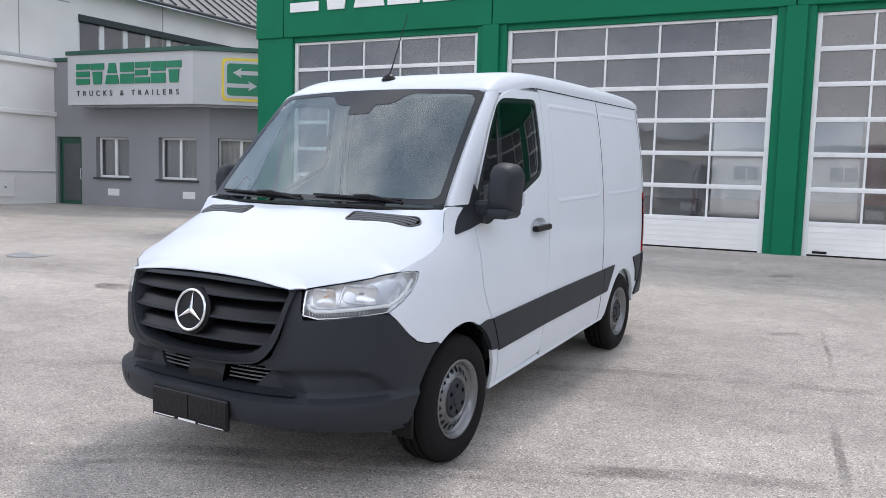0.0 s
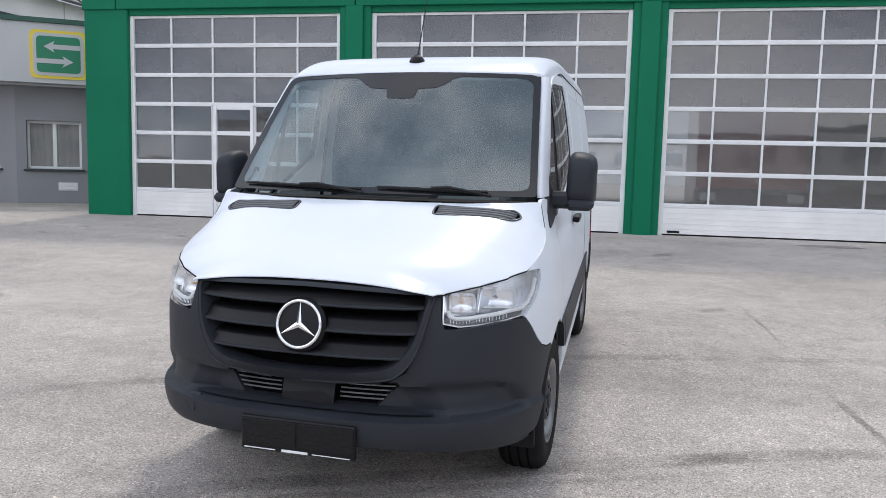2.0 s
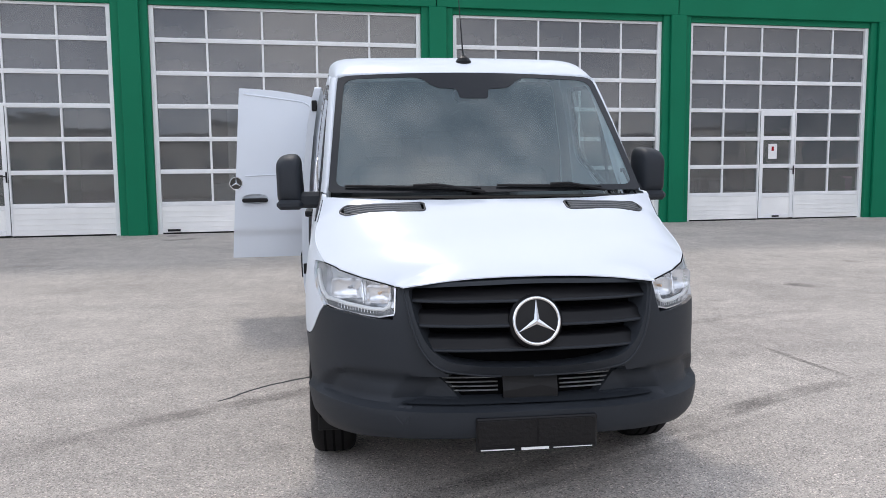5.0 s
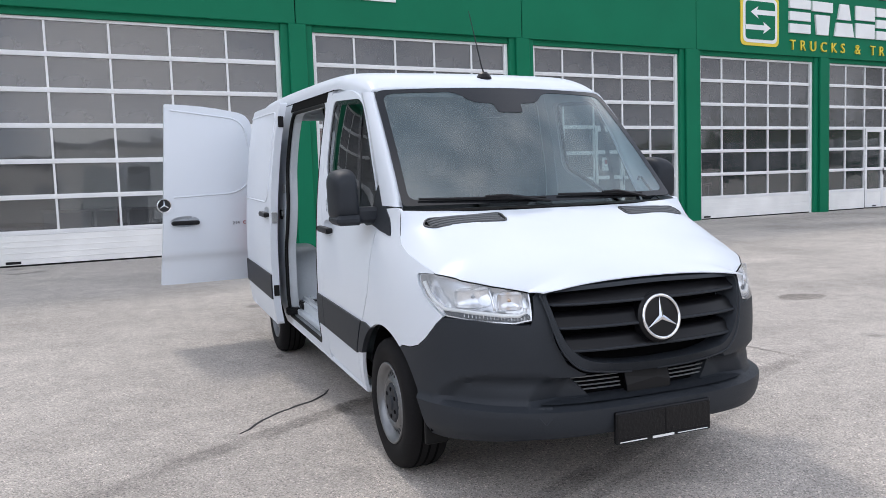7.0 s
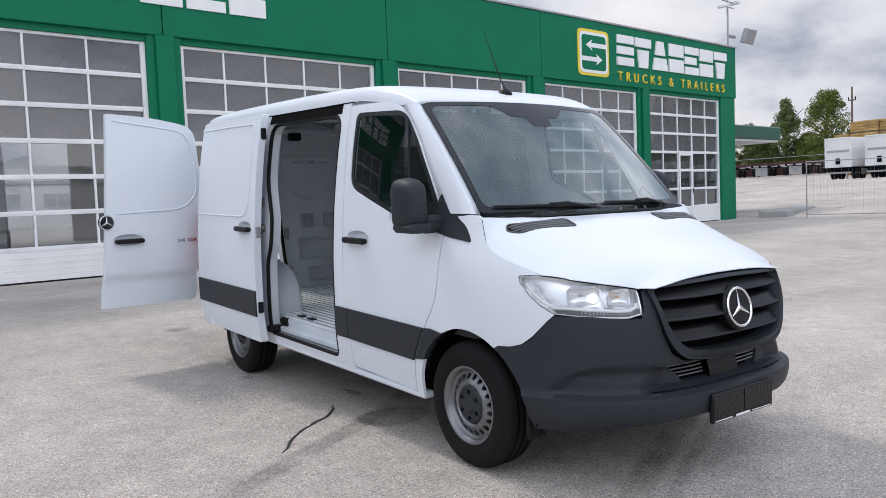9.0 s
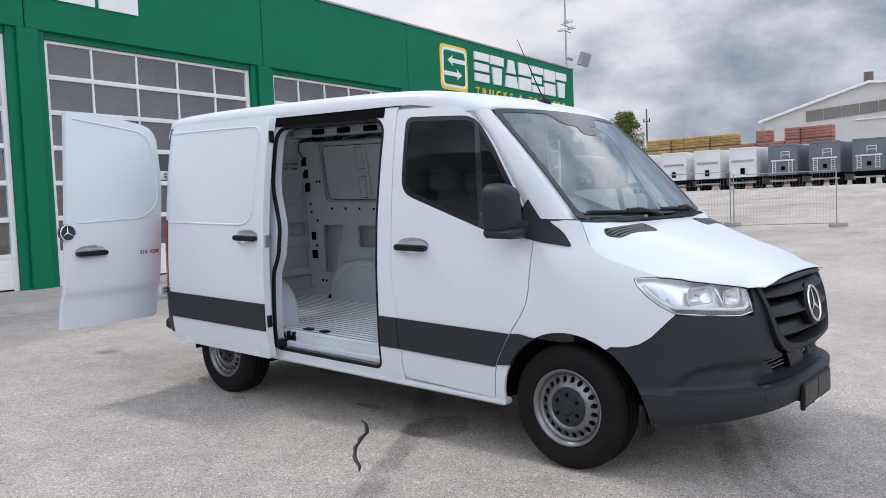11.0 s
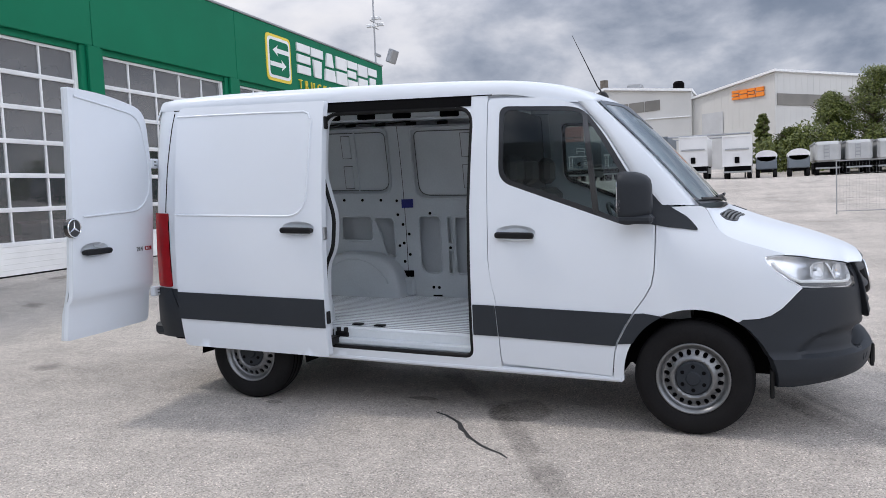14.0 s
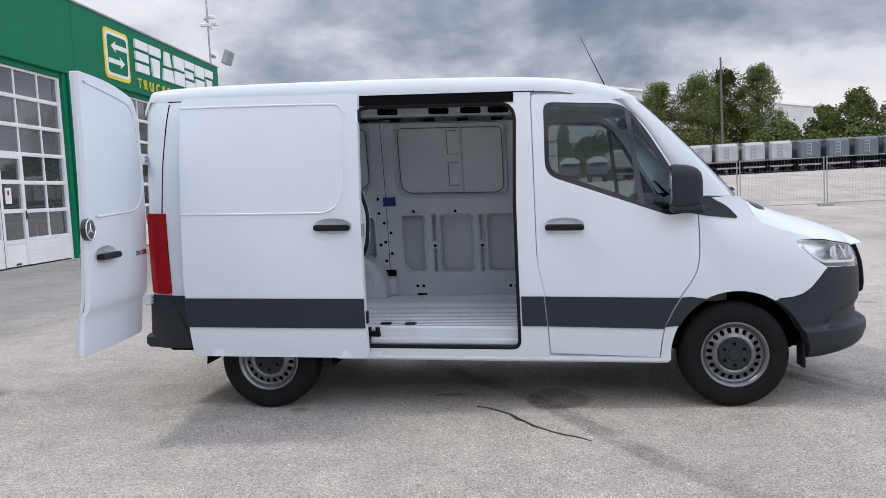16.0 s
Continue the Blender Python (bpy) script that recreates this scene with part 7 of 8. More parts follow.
def wheel_box(side, F, parent):
    bm = bmesh.new()
    rows = []
    for x, k in ((0.90, 1.0), (0.66, 1.0), (0.63, 0.985), (0.61, 0.95), (0.60, 0.90)):
        rows.append([bm.verts.new((side * x, 1.50 + 0.46 * k * math.copysign(abs(math.cos(radians(a))) ** 0.75, math.cos(radians(a))), F - 0.02 + 0.45 * k * max(0, math.sin(radians(a))) ** 0.72)) for a in np.linspace(180, 0, 29)])
    for r0, r1 in zip(rows, rows[1:]):
        for i in range(28):
            bm.faces.new((r0[i], r0[i + 1], r1[i + 1], r1[i]))
    bm.faces.new(rows[-1])
    box_ = part("wheel_box", bm, MAT["inner"], parent, "rounded steel wheel box", smooth=True)
    box_.data.set_sharp_from_angle(angle=radians(50))
    part("wheel_box_bead", tube([(side * 0.604, 1.50 + 0.36 * math.cos(radians(a)), F + 0.04 + 0.335 * math.sin(radians(a))) for a in range(20, 161, 10)], 0.010, 6), MAT["inner"], box_, smooth=True)
    if parent is not van:
        part("wheel_box_seam", tube([(side * 0.597, 1.36, F + 0.05), (side * 0.597, 1.58, F + 0.24)], 0.004, 5), MAT["inner"], parent)


build_cargo()


# -- sliding door, slid back and out along the side --
def build_sliding_door():
    SHIFT, OUT = 1.055, 0.135
    d = part("sliding_door", bmesh.new(), MAT["paint"], van, "white sliding door, slid open along the side")
    at0 = shell(-1)

    def at(u, z, dd=0.0):
        p = at0(u - SHIFT, z, dd)
        return Vector((p.x - OUT, u, p.z))
    a, b = 0.845, 2.135
    o = rpoly([(a, 2.155, 0.02), (a, 1.2, 0.0), (a, 0.335, 0.03), (b - 0.03, 0.335, 0.04), (b, 0.8, 0.0), (b - 0.015, 2.155, 0.05)])
    bm = sheet(o, at, 0.07, [dish_outline(a + 0.195, 1.238, 0.27, 0.105)], 0.06, flip=True)
    bm.to_mesh(d.data)
    bm.free()
    d.data.polygons.foreach_set("use_smooth", [True] * len(d.data.polygons))
    part("inner_skin", sheet(o, lambda u, z, dd: at(u, z, 0.058), 0.07), MAT["inner"], d)
    band = [(a + 0.004, 0.752), (a + 0.004, 0.548), (b - 0.012, 0.548), (b - 0.004, 0.752)]
    part("cladding", sheet(band, lambda u, z, dd: at(u, z, dd - 0.012), 0.07, (), 0.02, flip=True), MAT["plastic"], d)
    # pressed field and handle
    run = dense([(b - 0.006, 1.338)] + rpoly([(b - 0.006, 1.338, 0.0), (a + 0.135, 1.338, 0.17), (a + 0.09, 2.085, 0.0)], 9)[1:], 0.06)
    run = run[:[i for i, q in enumerate(run) if q[1] > 2.07][0]]
    bm = bmesh.new()
    add_tube(bm, [tuple(at(p, q, 0.001)) for p, q in run], 0.0085, 6, False)
    add_tube(bm, [tuple(at(p, q, 0.001)) for p, q in [(b - 0.01, 2.085), (1.8, 2.087), (1.4, 2.087), (a + 0.16, 2.083), (a + 0.125, 2.07), (a + 0.11, 2.03)]], 0.0085, 6, False)
    part("pressed_field", bm, MAT["paint"], d, smooth=True)
    dish(d, at, -1, a + 0.195, 1.238, 0.27, 0.105)
    y, z, w = a + 0.195, 1.24, 0.25
    x = -at(y, z, 0).x
    h = bmesh.new()
    oo = rpoly([(y - w / 2, z + 0.022, 0.02), (y + w / 2, z + 0.022, 0.02), (y + w / 2, z - 0.022, 0.02), (y - w / 2, z - 0.022, 0.02)])
    rings = [[h.verts.new((-(x + dx), p, z + (q - z) * k)) for p, q in oo] for dx, k in ((0.0, 0.75), (0.03, 1.0), (0.045, 0.85), (0.048, 0.5))]
    for r0, r1 in zip(rings, rings[1:]):
        for i in range(len(oo)):
            h.faces.new((r0[i], r0[(i + 1) % len(oo)], r1[(i + 1) % len(oo)], r1[i]))
    h.faces.new(rings[-1])
    bmesh.ops.recalc_face_normals(h, faces=h.faces)
    part("door_handle", h, MAT["black"], d)
    # latch hardware on the leading edge
    for z in (2.0, 1.22, 0.62):
        part("latch", box((-0.045, -0.012, -0.045), (0.0, 0.002, 0.045), 0.006), MAT["black"] if z != 1.22 else MAT["aged"], d, m=Matrix.Translation(at(a, z, 0.01) + Vector((0.045, -0.002, 0))))
    part("roller_arm", box((-1.02, 0.86, 0.40), (-0.90, 0.94, 0.455), 0.01), MAT["black"], d)


build_sliding_door()


# -- rear: corner pillars, bumper, closed left door, right door swung wide open --
def build_rear():
    for side in (1, -1):
        bm = bmesh.new()
        rows = []
        for z in np.linspace(0.40, 2.15, 20):
            p = [Vector((side * half(2.30, z), 2.28, z)), Vector((side * (half(2.36, z)), 2.36, z)), Vector((side * (half(2.42, z) - 0.012), 2.42, z)), Vector((side * (half(2.45, z) - 0.05), 2.465, z)), Vector((side * (half(2.45, z) - 0.09), 2.47, z)), Vector((side * (half(2.45, z) - 0.10), 2.40, z))]
            rows.append([bm.verts.new(v) for v in p])
        for r0, r1 in zip(rows, rows[1:]):
            for k in range(5):
                bm.faces.new((r0[k], r0[k + 1], r1[k + 1], r1[k]))
        bmesh.ops.recalc_face_normals(bm, faces=bm.faces)
        part("rear_pillar", bm, MAT["paint"], van, smooth=True)
        part("bumper_end", sheet(rpoly([(2.08, 0.37, 0.03), (2.50, 0.36, 0.04), (2.52, 0.42, 0.02), (2.48, 0.755, 0.02), (2.30, 0.755, 0.0), (2.20, 0.52, 0.05)]), lambda u, z, d: tail_at(side, u, z, d - 0.02), 0.06, (), 0.05, flip=side < 0), MAT["plastic"], van, smooth=True)
    part("rear_bumper", box((-0.94, 2.42, 0.36), (0.94, 2.56, 0.46), 0.025), MAT["plastic"], van)
    rear_leaf(1, None)
    rear_leaf(-1, True)
    # bare lintel over the rear doorway
    part("rear_header", box((-0.80, 2.38, 2.09), (0.80, 2.46, 2.16), 0.015), MAT["inner"], van)
    part("cargo_lamp", box((0.02, 2.31, 2.03), (0.16, 2.379, 2.11), 0.015), MAT["black"], van)


skin = curve([(0.5, -0.045), (0.752, -0.022), (0.785, 0.004), (1.3, 0.025), (1.8, 0.022), (2.25, 0.01)])


def rear_leaf(side, opened):
    """A rear door: x from the hinge to the middle, outer skin with a pressed field; the right one is folded back past the side."""
    W, T = (0.885, 0.032) if opened else (0.915, 0.084)
    d = part("rear_door", bmesh.new(), MAT["paint"], van, "white rear door folded wide open" if opened else "closed white rear door")

    def at(x, z, dd=0.0):
        # x = 0 at the hinge side, W at the middle; a crease steps the lower part in
        bow = 0.018 * (1 - (2 * x / W - 1) ** 2)
        return Vector((x + (-0.066 if opened else 0.062) * (z - 0.5), -(bow + skin(z)) + dd, z))
    o = rpoly([(0.0, 0.50, 0.05), (W, 0.50, 0.01), (W, 2.245, 0.01), (0.5, 2.225, 0.3), (0.06, 2.15, 0.14), (0.0, 1.7, 0.05)])
    sheetm = sheet(o, at, 0.03, [dish_outline(W - 0.20, 1.10, 0.27, 0.105)] if opened else (), T, flip=False)
    sheetm.to_mesh(d.data)
    sheetm.free()
    d.data.polygons.foreach_set("use_smooth", [True] * len(d.data.polygons))
    holes = [rpoly([(a, c, 0.03), (b, c, 0.03), (b, e, 0.03), (a, e, 0.03)]) for a, b, c, e in ((0.10, 0.40, 1.27, 1.13), (0.50, 0.66, 1.27, 1.13), (0.10, 0.72, 1.02, 0.80), (0.12, 0.66, 0.72, 0.58))]
    slots = [rpoly([(x, 1.815, 0.005), (x + 0.07, 1.815, 0.005), (x + 0.07, 1.80, 0.005), (x, 1.80, 0.005)], 2) for x in (0.14, 0.29, 0.44, 0.59)]
    ins = part("inner_skin", sheet(o, lambda x, z, dd: at(x, z, dd + T + 0.001), 0.09, holes + slots, 0.02, flip=True), MAT["inner"], d)
    for h_ in holes:
        part("opening_bead", tube([tuple(at(x, z, T + 0.003)) for x, z in h_ + h_[:1]], 0.009, 6), MAT["inner"], ins, smooth=True)
    field_ = rpoly([(0.10, 2.08, 0.1), (0.80, 2.14, 0.05), (0.80, 1.55, 0.16), (0.62, 1.42, 0.12), (0.24, 1.42, 0.12), (0.10, 1.55, 0.16)])
    part("field_bead", tube([tuple(at(x, z, T + 0.002)) for x, z in field_ + field_[:1]], 0.013, 6), MAT["inner"], ins, smooth=True)
    part("field_bead", tube([tuple(at(x, 1.86, T + 0.002)) for x in (0.12, 0.79)], 0.008, 6), MAT["inner"], ins, smooth=True)
    if not opened:
        part("door_seal", tube([tuple(at(W - 0.012, z, 0.10)) for z in np.linspace(0.52, 2.22, 12)], 0.017, 7), MAT["seal"], ins, smooth=True)
    for z in (1.02,) if opened else (1.02, 0.62):
        part("lock_plate", box((-0.022, -0.009, 0.0), (0.022, 0.031, 0.11), 0.008), MAT["aged"], ins, m=Matrix.Translation(at(W - 0.06, z, T + skin(z))))
    loop = rpoly([(W - 0.05, 2.185, 0.0), (0.14, 2.10, 0.14), (0.05, 1.75, 0.1), (0.035, 1.50, 0.10), (0.18, 1.375, 0.12), (W - 0.09, 1.35, 0.0)])
    run = []
    for a, b in zip(loop, loop[1:]):
        n = max(1, int(math.hypot(b[0] - a[0], b[1] - a[1]) / 0.06))
        run += [(a[0] + (b[0] - a[0]) * i / n, a[1] + (b[1] - a[1]) * i / n) for i in range(n)]
    bm = bmesh.new()
    add_tube(bm, [tuple(at(p, q, -0.001)) for p, q in run + loop[-1:]], 0.009, 6, False)
    part("pressed_field", bm, MAT["paint"], d, smooth=True)
    if opened:
        dish(d, at, 1, W - 0.20, 1.10, 0.27, 0.105)
        hb = bmesh.new()
        c = at(W - 0.20, 1.10, 0)
        oo = rpoly([(c.x - 0.13, 1.078, 0.02), (c.x + 0.13, 1.078, 0.02), (c.x + 0.13, 1.122, 0.02), (c.x - 0.13, 1.122, 0.02)])
        rings = [[hb.verts.new((p, c.y - dy, 1.10 + (q - 1.10) * k)) for p, q in oo] for dy, k in ((0.0, 0.75), (0.03, 1.0), (0.045, 0.85), (0.048, 0.5))]
        for r0, r1 in zip(rings, rings[1:]):
            for i in range(len(oo)):
                hb.faces.new((r0[i], r0[(i + 1) % len(oo)], r1[(i + 1) % len(oo)], r1[i]))
        hb.faces.new(rings[-1])
        bmesh.ops.recalc_face_normals(hb, faces=hb.faces)
        part("door_handle", hb, MAT["black"], d)
        b = part("badge", lathe([(0.02, 0.068), (-0.008, 0.068), (-0.012, 0.06), (-0.012, 0.001)], 36, "Y"), MAT["gloss_black"], d, m=Matrix.Translation(at(W - 0.003, 1.275, 0)))
        ring = bmesh.new()
        add_tube(ring, [(0.062 * math.cos(k * math.tau / 36), -0.012, 0.062 * math.sin(k * math.tau / 36)) for k in range(37)], 0.005, 6, False)
        star_arms(ring, 0.06, -0.010)
        part("badge_star", ring, MAT["chrome"], b)
        for word, mat, x in (("214", "dash", 0.225), ("CDI", "red", 0.120)):
            lettering("model_letter", word, 0.046, MAT[mat], d, Matrix.Translation(at(x, 1.062, -0.004)) @ Matrix.Rotation(radians(90), 4, "X") @ Matrix.Rotation(radians(180), 4, "Y"), 0.003, spacing=1.05)
        for z, x in ((1.74, -0.082), (0.725, -0.012)):
            h = part("hinge", box((x - 0.088, -0.035, z - 0.038), (x + 0.012, 0.012, z + 0.038), 0.008), MAT["paint"], d)
            for dz in (0.012, -0.014):
                part("hinge_slot", box((x - 0.05, -0.037, z + dz - 0.006), (x - 0.022, -0.0345, z + dz + 0.006)), MAT["dash"], h)
    # hinge pin at the rear corner; the closed leaf looks backwards, the open one forwards
    if opened:
        d.matrix_basis = Matrix.Translation((-1.08, 2.48, 0)) @ Matrix.Rotation(radians(7.0), 4, "Z") @ Matrix.Diagonal((-1, 1, 1, 1))
    else:
        d.matrix_basis = Matrix.Translation((0.92, 2.475, 0)) @ Matrix.Diagonal((-1, -1, 1, 1))


build_rear()


# -- cab: dashboard, wheel, seats, mirror, aerial --
def build_cab():
    o = [(-1.58, 1.33), (-1.42, 1.345), (-1.22, 1.30), (-1.08, 1.19), (-1.05, 0.95), (-1.20, 0.70), (-1.60, 0.70)]
    bm = bmesh.new()
    f = bm.faces.new([bm.verts.new((-0.84, y, z)) for y, z in o])
    r = bmesh.ops.extrude_face_region(bm, geom=[f])
    bmesh.ops.translate(bm, vec=(1.68, 0, 0), verts=[v for v in r["geom"] if isinstance(v, bmesh.types.BMVert)])
    bmesh.ops.recalc_face_normals(bm, faces=bm.faces)
    dash = part("dashboard", bm, MAT["dash"], van)
    part("instrument_hood", box((0.25, -1.36, 1.28), (0.66, -1.10, 1.42), 0.04), MAT["dash"], dash)
    part("dash_tray", box((-0.40, -1.52, 1.34), (0.20, -1.25, 1.375), 0.015), MAT["dash"], dash)
    w = bmesh.new()
    add_tube(w, [(0.195 * math.cos(k * math.tau / 32), 0, 0.195 * math.sin(k * math.tau / 32)) for k in range(33)], 0.017, 8, False)
    add_box(w, (-0.18, -0.012, -0.02), (0.18, 0.012, 0.03), 0.005)
    add_box(w, (-0.07, -0.02, -0.17), (0.07, 0.02, 0.06), 0.02)
    part("steering_wheel", w, MAT["dash"], van, m=pose(0.455, -0.98, 1.22, -32, 0, 0))
    part("cab_floor", box((-0.9, -1.17, 0.45), (0.9, -0.27, 0.50)), MAT["dash"], van)
    part("footwell", box((-0.6, -1.6, 0.45), (0.6, -1.172, 0.50)), MAT["dash"], van)
    for x, wid in ((0.46, 0.5), (-0.28, 0.86)):
        s = part("seat", box((x - wid / 2, -0.88, 0.80), (x + wid / 2, -0.36, 0.96), 0.05), MAT["seat"], van)
        part("seat_base", box((x - wid / 2 + 0.05, -0.82, 0.50), (x + wid / 2 - 0.05, -0.42, 0.80), 0.02), MAT["dash"], s)
        part("backrest", box((x - wid / 2, -0.46, 0.93), (x + wid / 2, -0.32, 1.52), 0.05, pose(0, 0, 0)), MAT["seat"], s)
        for hx in ([x] if wid < 0.6 else [x - 0.2, x + 0.2]):
            part("headrest", box((hx - 0.13, -0.43, 1.55), (hx + 0.13, -0.33, 1.76), 0.04), MAT["seat"], s)
    part("rear_view_pod", box((-0.09, -1.10, 1.93), (0.09, -0.98, 2.02), 0.03), MAT["black"], van)
    part("cab_lining", sheet([(-0.80, -0.98), (0.80, -0.98), (0.85, -0.28), (-0.85, -0.28)], lambda x, y, d: roof_at(x * 0.97, y, 0.05 + d), 0.12), MAT["inner"], van)
    a = part("aerial", lathe([(-0.02, 0.05), (0.0, 0.05), (0.02, 0.038), (0.035, 0.02), (0.035, 0.001)], 16, "Z"), MAT["black"], van, m=Matrix.Translation(roof_at(0, -0.93) + Vector((0, 0, 0.0))))
    part("rod", tube([(0, 0.0, 0.03), (0, 0.03, 0.075), (0, 0.21, 0.47)], [0.006, 0.005, 0.002], 6), MAT["black"], a)


build_cab()


def settle(ob):
    """Tips the level body: every part is raised by lift() at its place along the van."""
    for c in ob.children:
        if c.matrix_basis == Matrix.Identity(4):
            me = c.data
            co = np.empty(len(me.vertices) * 3)
            me.vertices.foreach_get("co", co)
            co = co.reshape(-1, 3)
            co[:, 2] += 0.0583 + 0.036 * co[:, 1]
            co[:, 0] -= (co[:, 1] + 1.6) * (0.030 + 0.0187 * co[:, 0])
            me.vertices.foreach_set("co", co.ravel())
            me.update()
            settle(c)
        else:
            m = c.matrix_basis.copy()
            m.translation.z += lift(m.translation.y)
            if c.name.split(".")[0] != "rear_door" or m.translation.x > 0:
                m.translation.x -= (m.translation.y + 1.6) * (0.030 + 0.0187 * m.translation.x)
            c.matrix_basis = m


settle(van)

# ---- the far yard ----


def build_trailer(x, y, kind, group):
    z = ground_z(x, y)
    look_ = dict(grey=("trailergrey", "blue-grey tipper trailer with white rear ladders"), white=("trailerwhite", "white box trailer with a dark rear coupling"), steel=("trailersteel", "pale steel tipper trailer parked in a row"), dark=("trailergrey", "low dark grey tipper trailer parked in a row"))
    mat, lab = look_[kind]
    t = thing("trailer", lab, "trailer", group, m=pose(x, y, z, 0, 0, 0))
    low = kind in ("steel", "dark")
    hgt, hw = (2.95, 1.03) if low else (3.8, 1.2)
    L = 8.0
    part("body", box((0, -hw, 1.15), (L, hw, hgt), 0.05 if not low else 0.22), MAT[mat], t)
    if not low:
        bm = box((-0.06, -hw - 0.03, 1.12), (-0.001, -hw + 0.05, hgt + 0.03), 0.01)
        for a, b in (((-0.06, hw - 0.05, 1.12), (-0.001, hw + 0.03, hgt + 0.03)), ((-0.06, -hw + 0.051, hgt - 0.1), (-0.001, hw - 0.051, hgt + 0.03)), ((-0.06, -hw + 0.051, 1.12), (-0.001, hw - 0.051, 1.25))):
            add_box(bm, a, b, 0.01)
        part("rear_frame", bm, MAT[mat], t)
    if kind == "grey":
        part("cross_bar", box((-0.12, -1.0, 2.35), (-0.062, 1.0, 2.48), 0.01), MAT["trailerwhite"], t)
        for yy in (-0.85, 0.55):
            bm = box((-0.10, yy, 1.3), (-0.062, yy + 0.05, 2.34))
            add_box(bm, (-0.10, yy + 0.3, 1.3), (-0.062, yy + 0.35, 2.34))
            for k in range(5):
                add_box(bm, (-0.10, yy + 0.051, 1.4 + 0.2 * k), (-0.07, yy + 0.299, 1.44 + 0.2 * k))
            part("ladder", bm, MAT["trailerwhite"], t)
        bm = box((-0.10, -0.6, 2.6), (-0.062, -0.55, 3.2))
        for a, b in (((-0.10, 0.1, 2.6), (-0.062, 0.15, 3.2)), ((-0.10, -0.549, 3.14), (-0.062, 0.099, 3.2)), ((-0.10, -0.549, 2.86), (-0.062, 0.099, 2.92))):
            add_box(bm, a, b)
        part("rack", bm, MAT["trailerwhite"], t)
        part("coupling", box((-0.16, -0.2, 1.55), (-0.062, 0.12, 1.9), 0.03), MAT["cavity"], t)
    elif kind == "white":
        part("cross_bar", box((-0.12, -1.0, 2.55), (-0.062, 1.0, 2.7), 0.01), MAT["aged"], t)
        part("coupling", box((-0.14, -0.2, 1.4), (-0.062, 0.2, 1.95), 0.03), MAT["cavity"], t)
    else:
        part("tail_gate", box((-0.10, -0.86, 1.3), (-0.002, 0.86, 2.72), 0.04), MAT[mat], t)
        bm = box((-0.16, -0.12, 1.45), (-0.101, -0.07, 2.65))
        add_box(bm, (-0.16, 0.28, 1.45), (-0.101, 0.33, 2.65))
        for k in range(4):
            add_box(bm, (-0.15, -0.069, 1.6 + 0.3 * k), (-0.105, 0.279, 1.7 + 0.3 * k))
        part("ladder", bm, MAT["aged"], t)
        part("top_rim", box((-0.06, -hw - 0.05, hgt - 0.22), (L, -hw + 0.04, hgt - 0.02), 0.03), MAT["aged"], t)
        part("top_rim", box((-0.06, hw - 0.04, hgt - 0.22), (L, hw + 0.05, hgt - 0.02), 0.03), MAT["aged"], t)
    # chassis as a wide near-black block: shade under the body put into its colour
    part("chassis", box((0.12, -hw + 0.12, 0.62), (L, hw - 0.12, 1.149), 0.02), MAT["cavity"], t)
    part("side_guard", box((1.9, -hw + 0.02, 0.45), (L - 2.2, -hw + 0.08, 1.0), 0.02), MAT["aged"], t)
    part("bumper_bar", box((0.0, -hw + 0.05, 0.55), (0.12, hw - 0.05, 0.7), 0.02), MAT["aged"], t)
    for xx in (1.2, 2.5, 6.4):
        for s in (-1, 1):
            part("wheel", lathe([(-0.15, 0.25), (-0.17, 0.44), (-0.1, 0.5), (0.1, 0.5), (0.17, 0.44), (0.15, 0.25)], 18, "Y"), MAT["rubber"], t, m=pose(xx, s * (hw - 0.24), 0.5))
    return t


row = [(68, y, "white") for y in (31.3, 27.65, 24.35, 21.05)] + [(68, y, "grey") for y in (17.55, 14.1, 10.7, 7.1)] + [(68, 3.7, "white"), (68, 0.0, "white")]
row += [(70 + 0.1 * k, -7.35 - 2.43 * k, "steel") for k in range(7)] + [(71 + 0.15 * k, -24.6 - 2.6 * k, "dark") for k in range(9)]
for a in row:
    build_trailer(*a, "row of parked trailers")


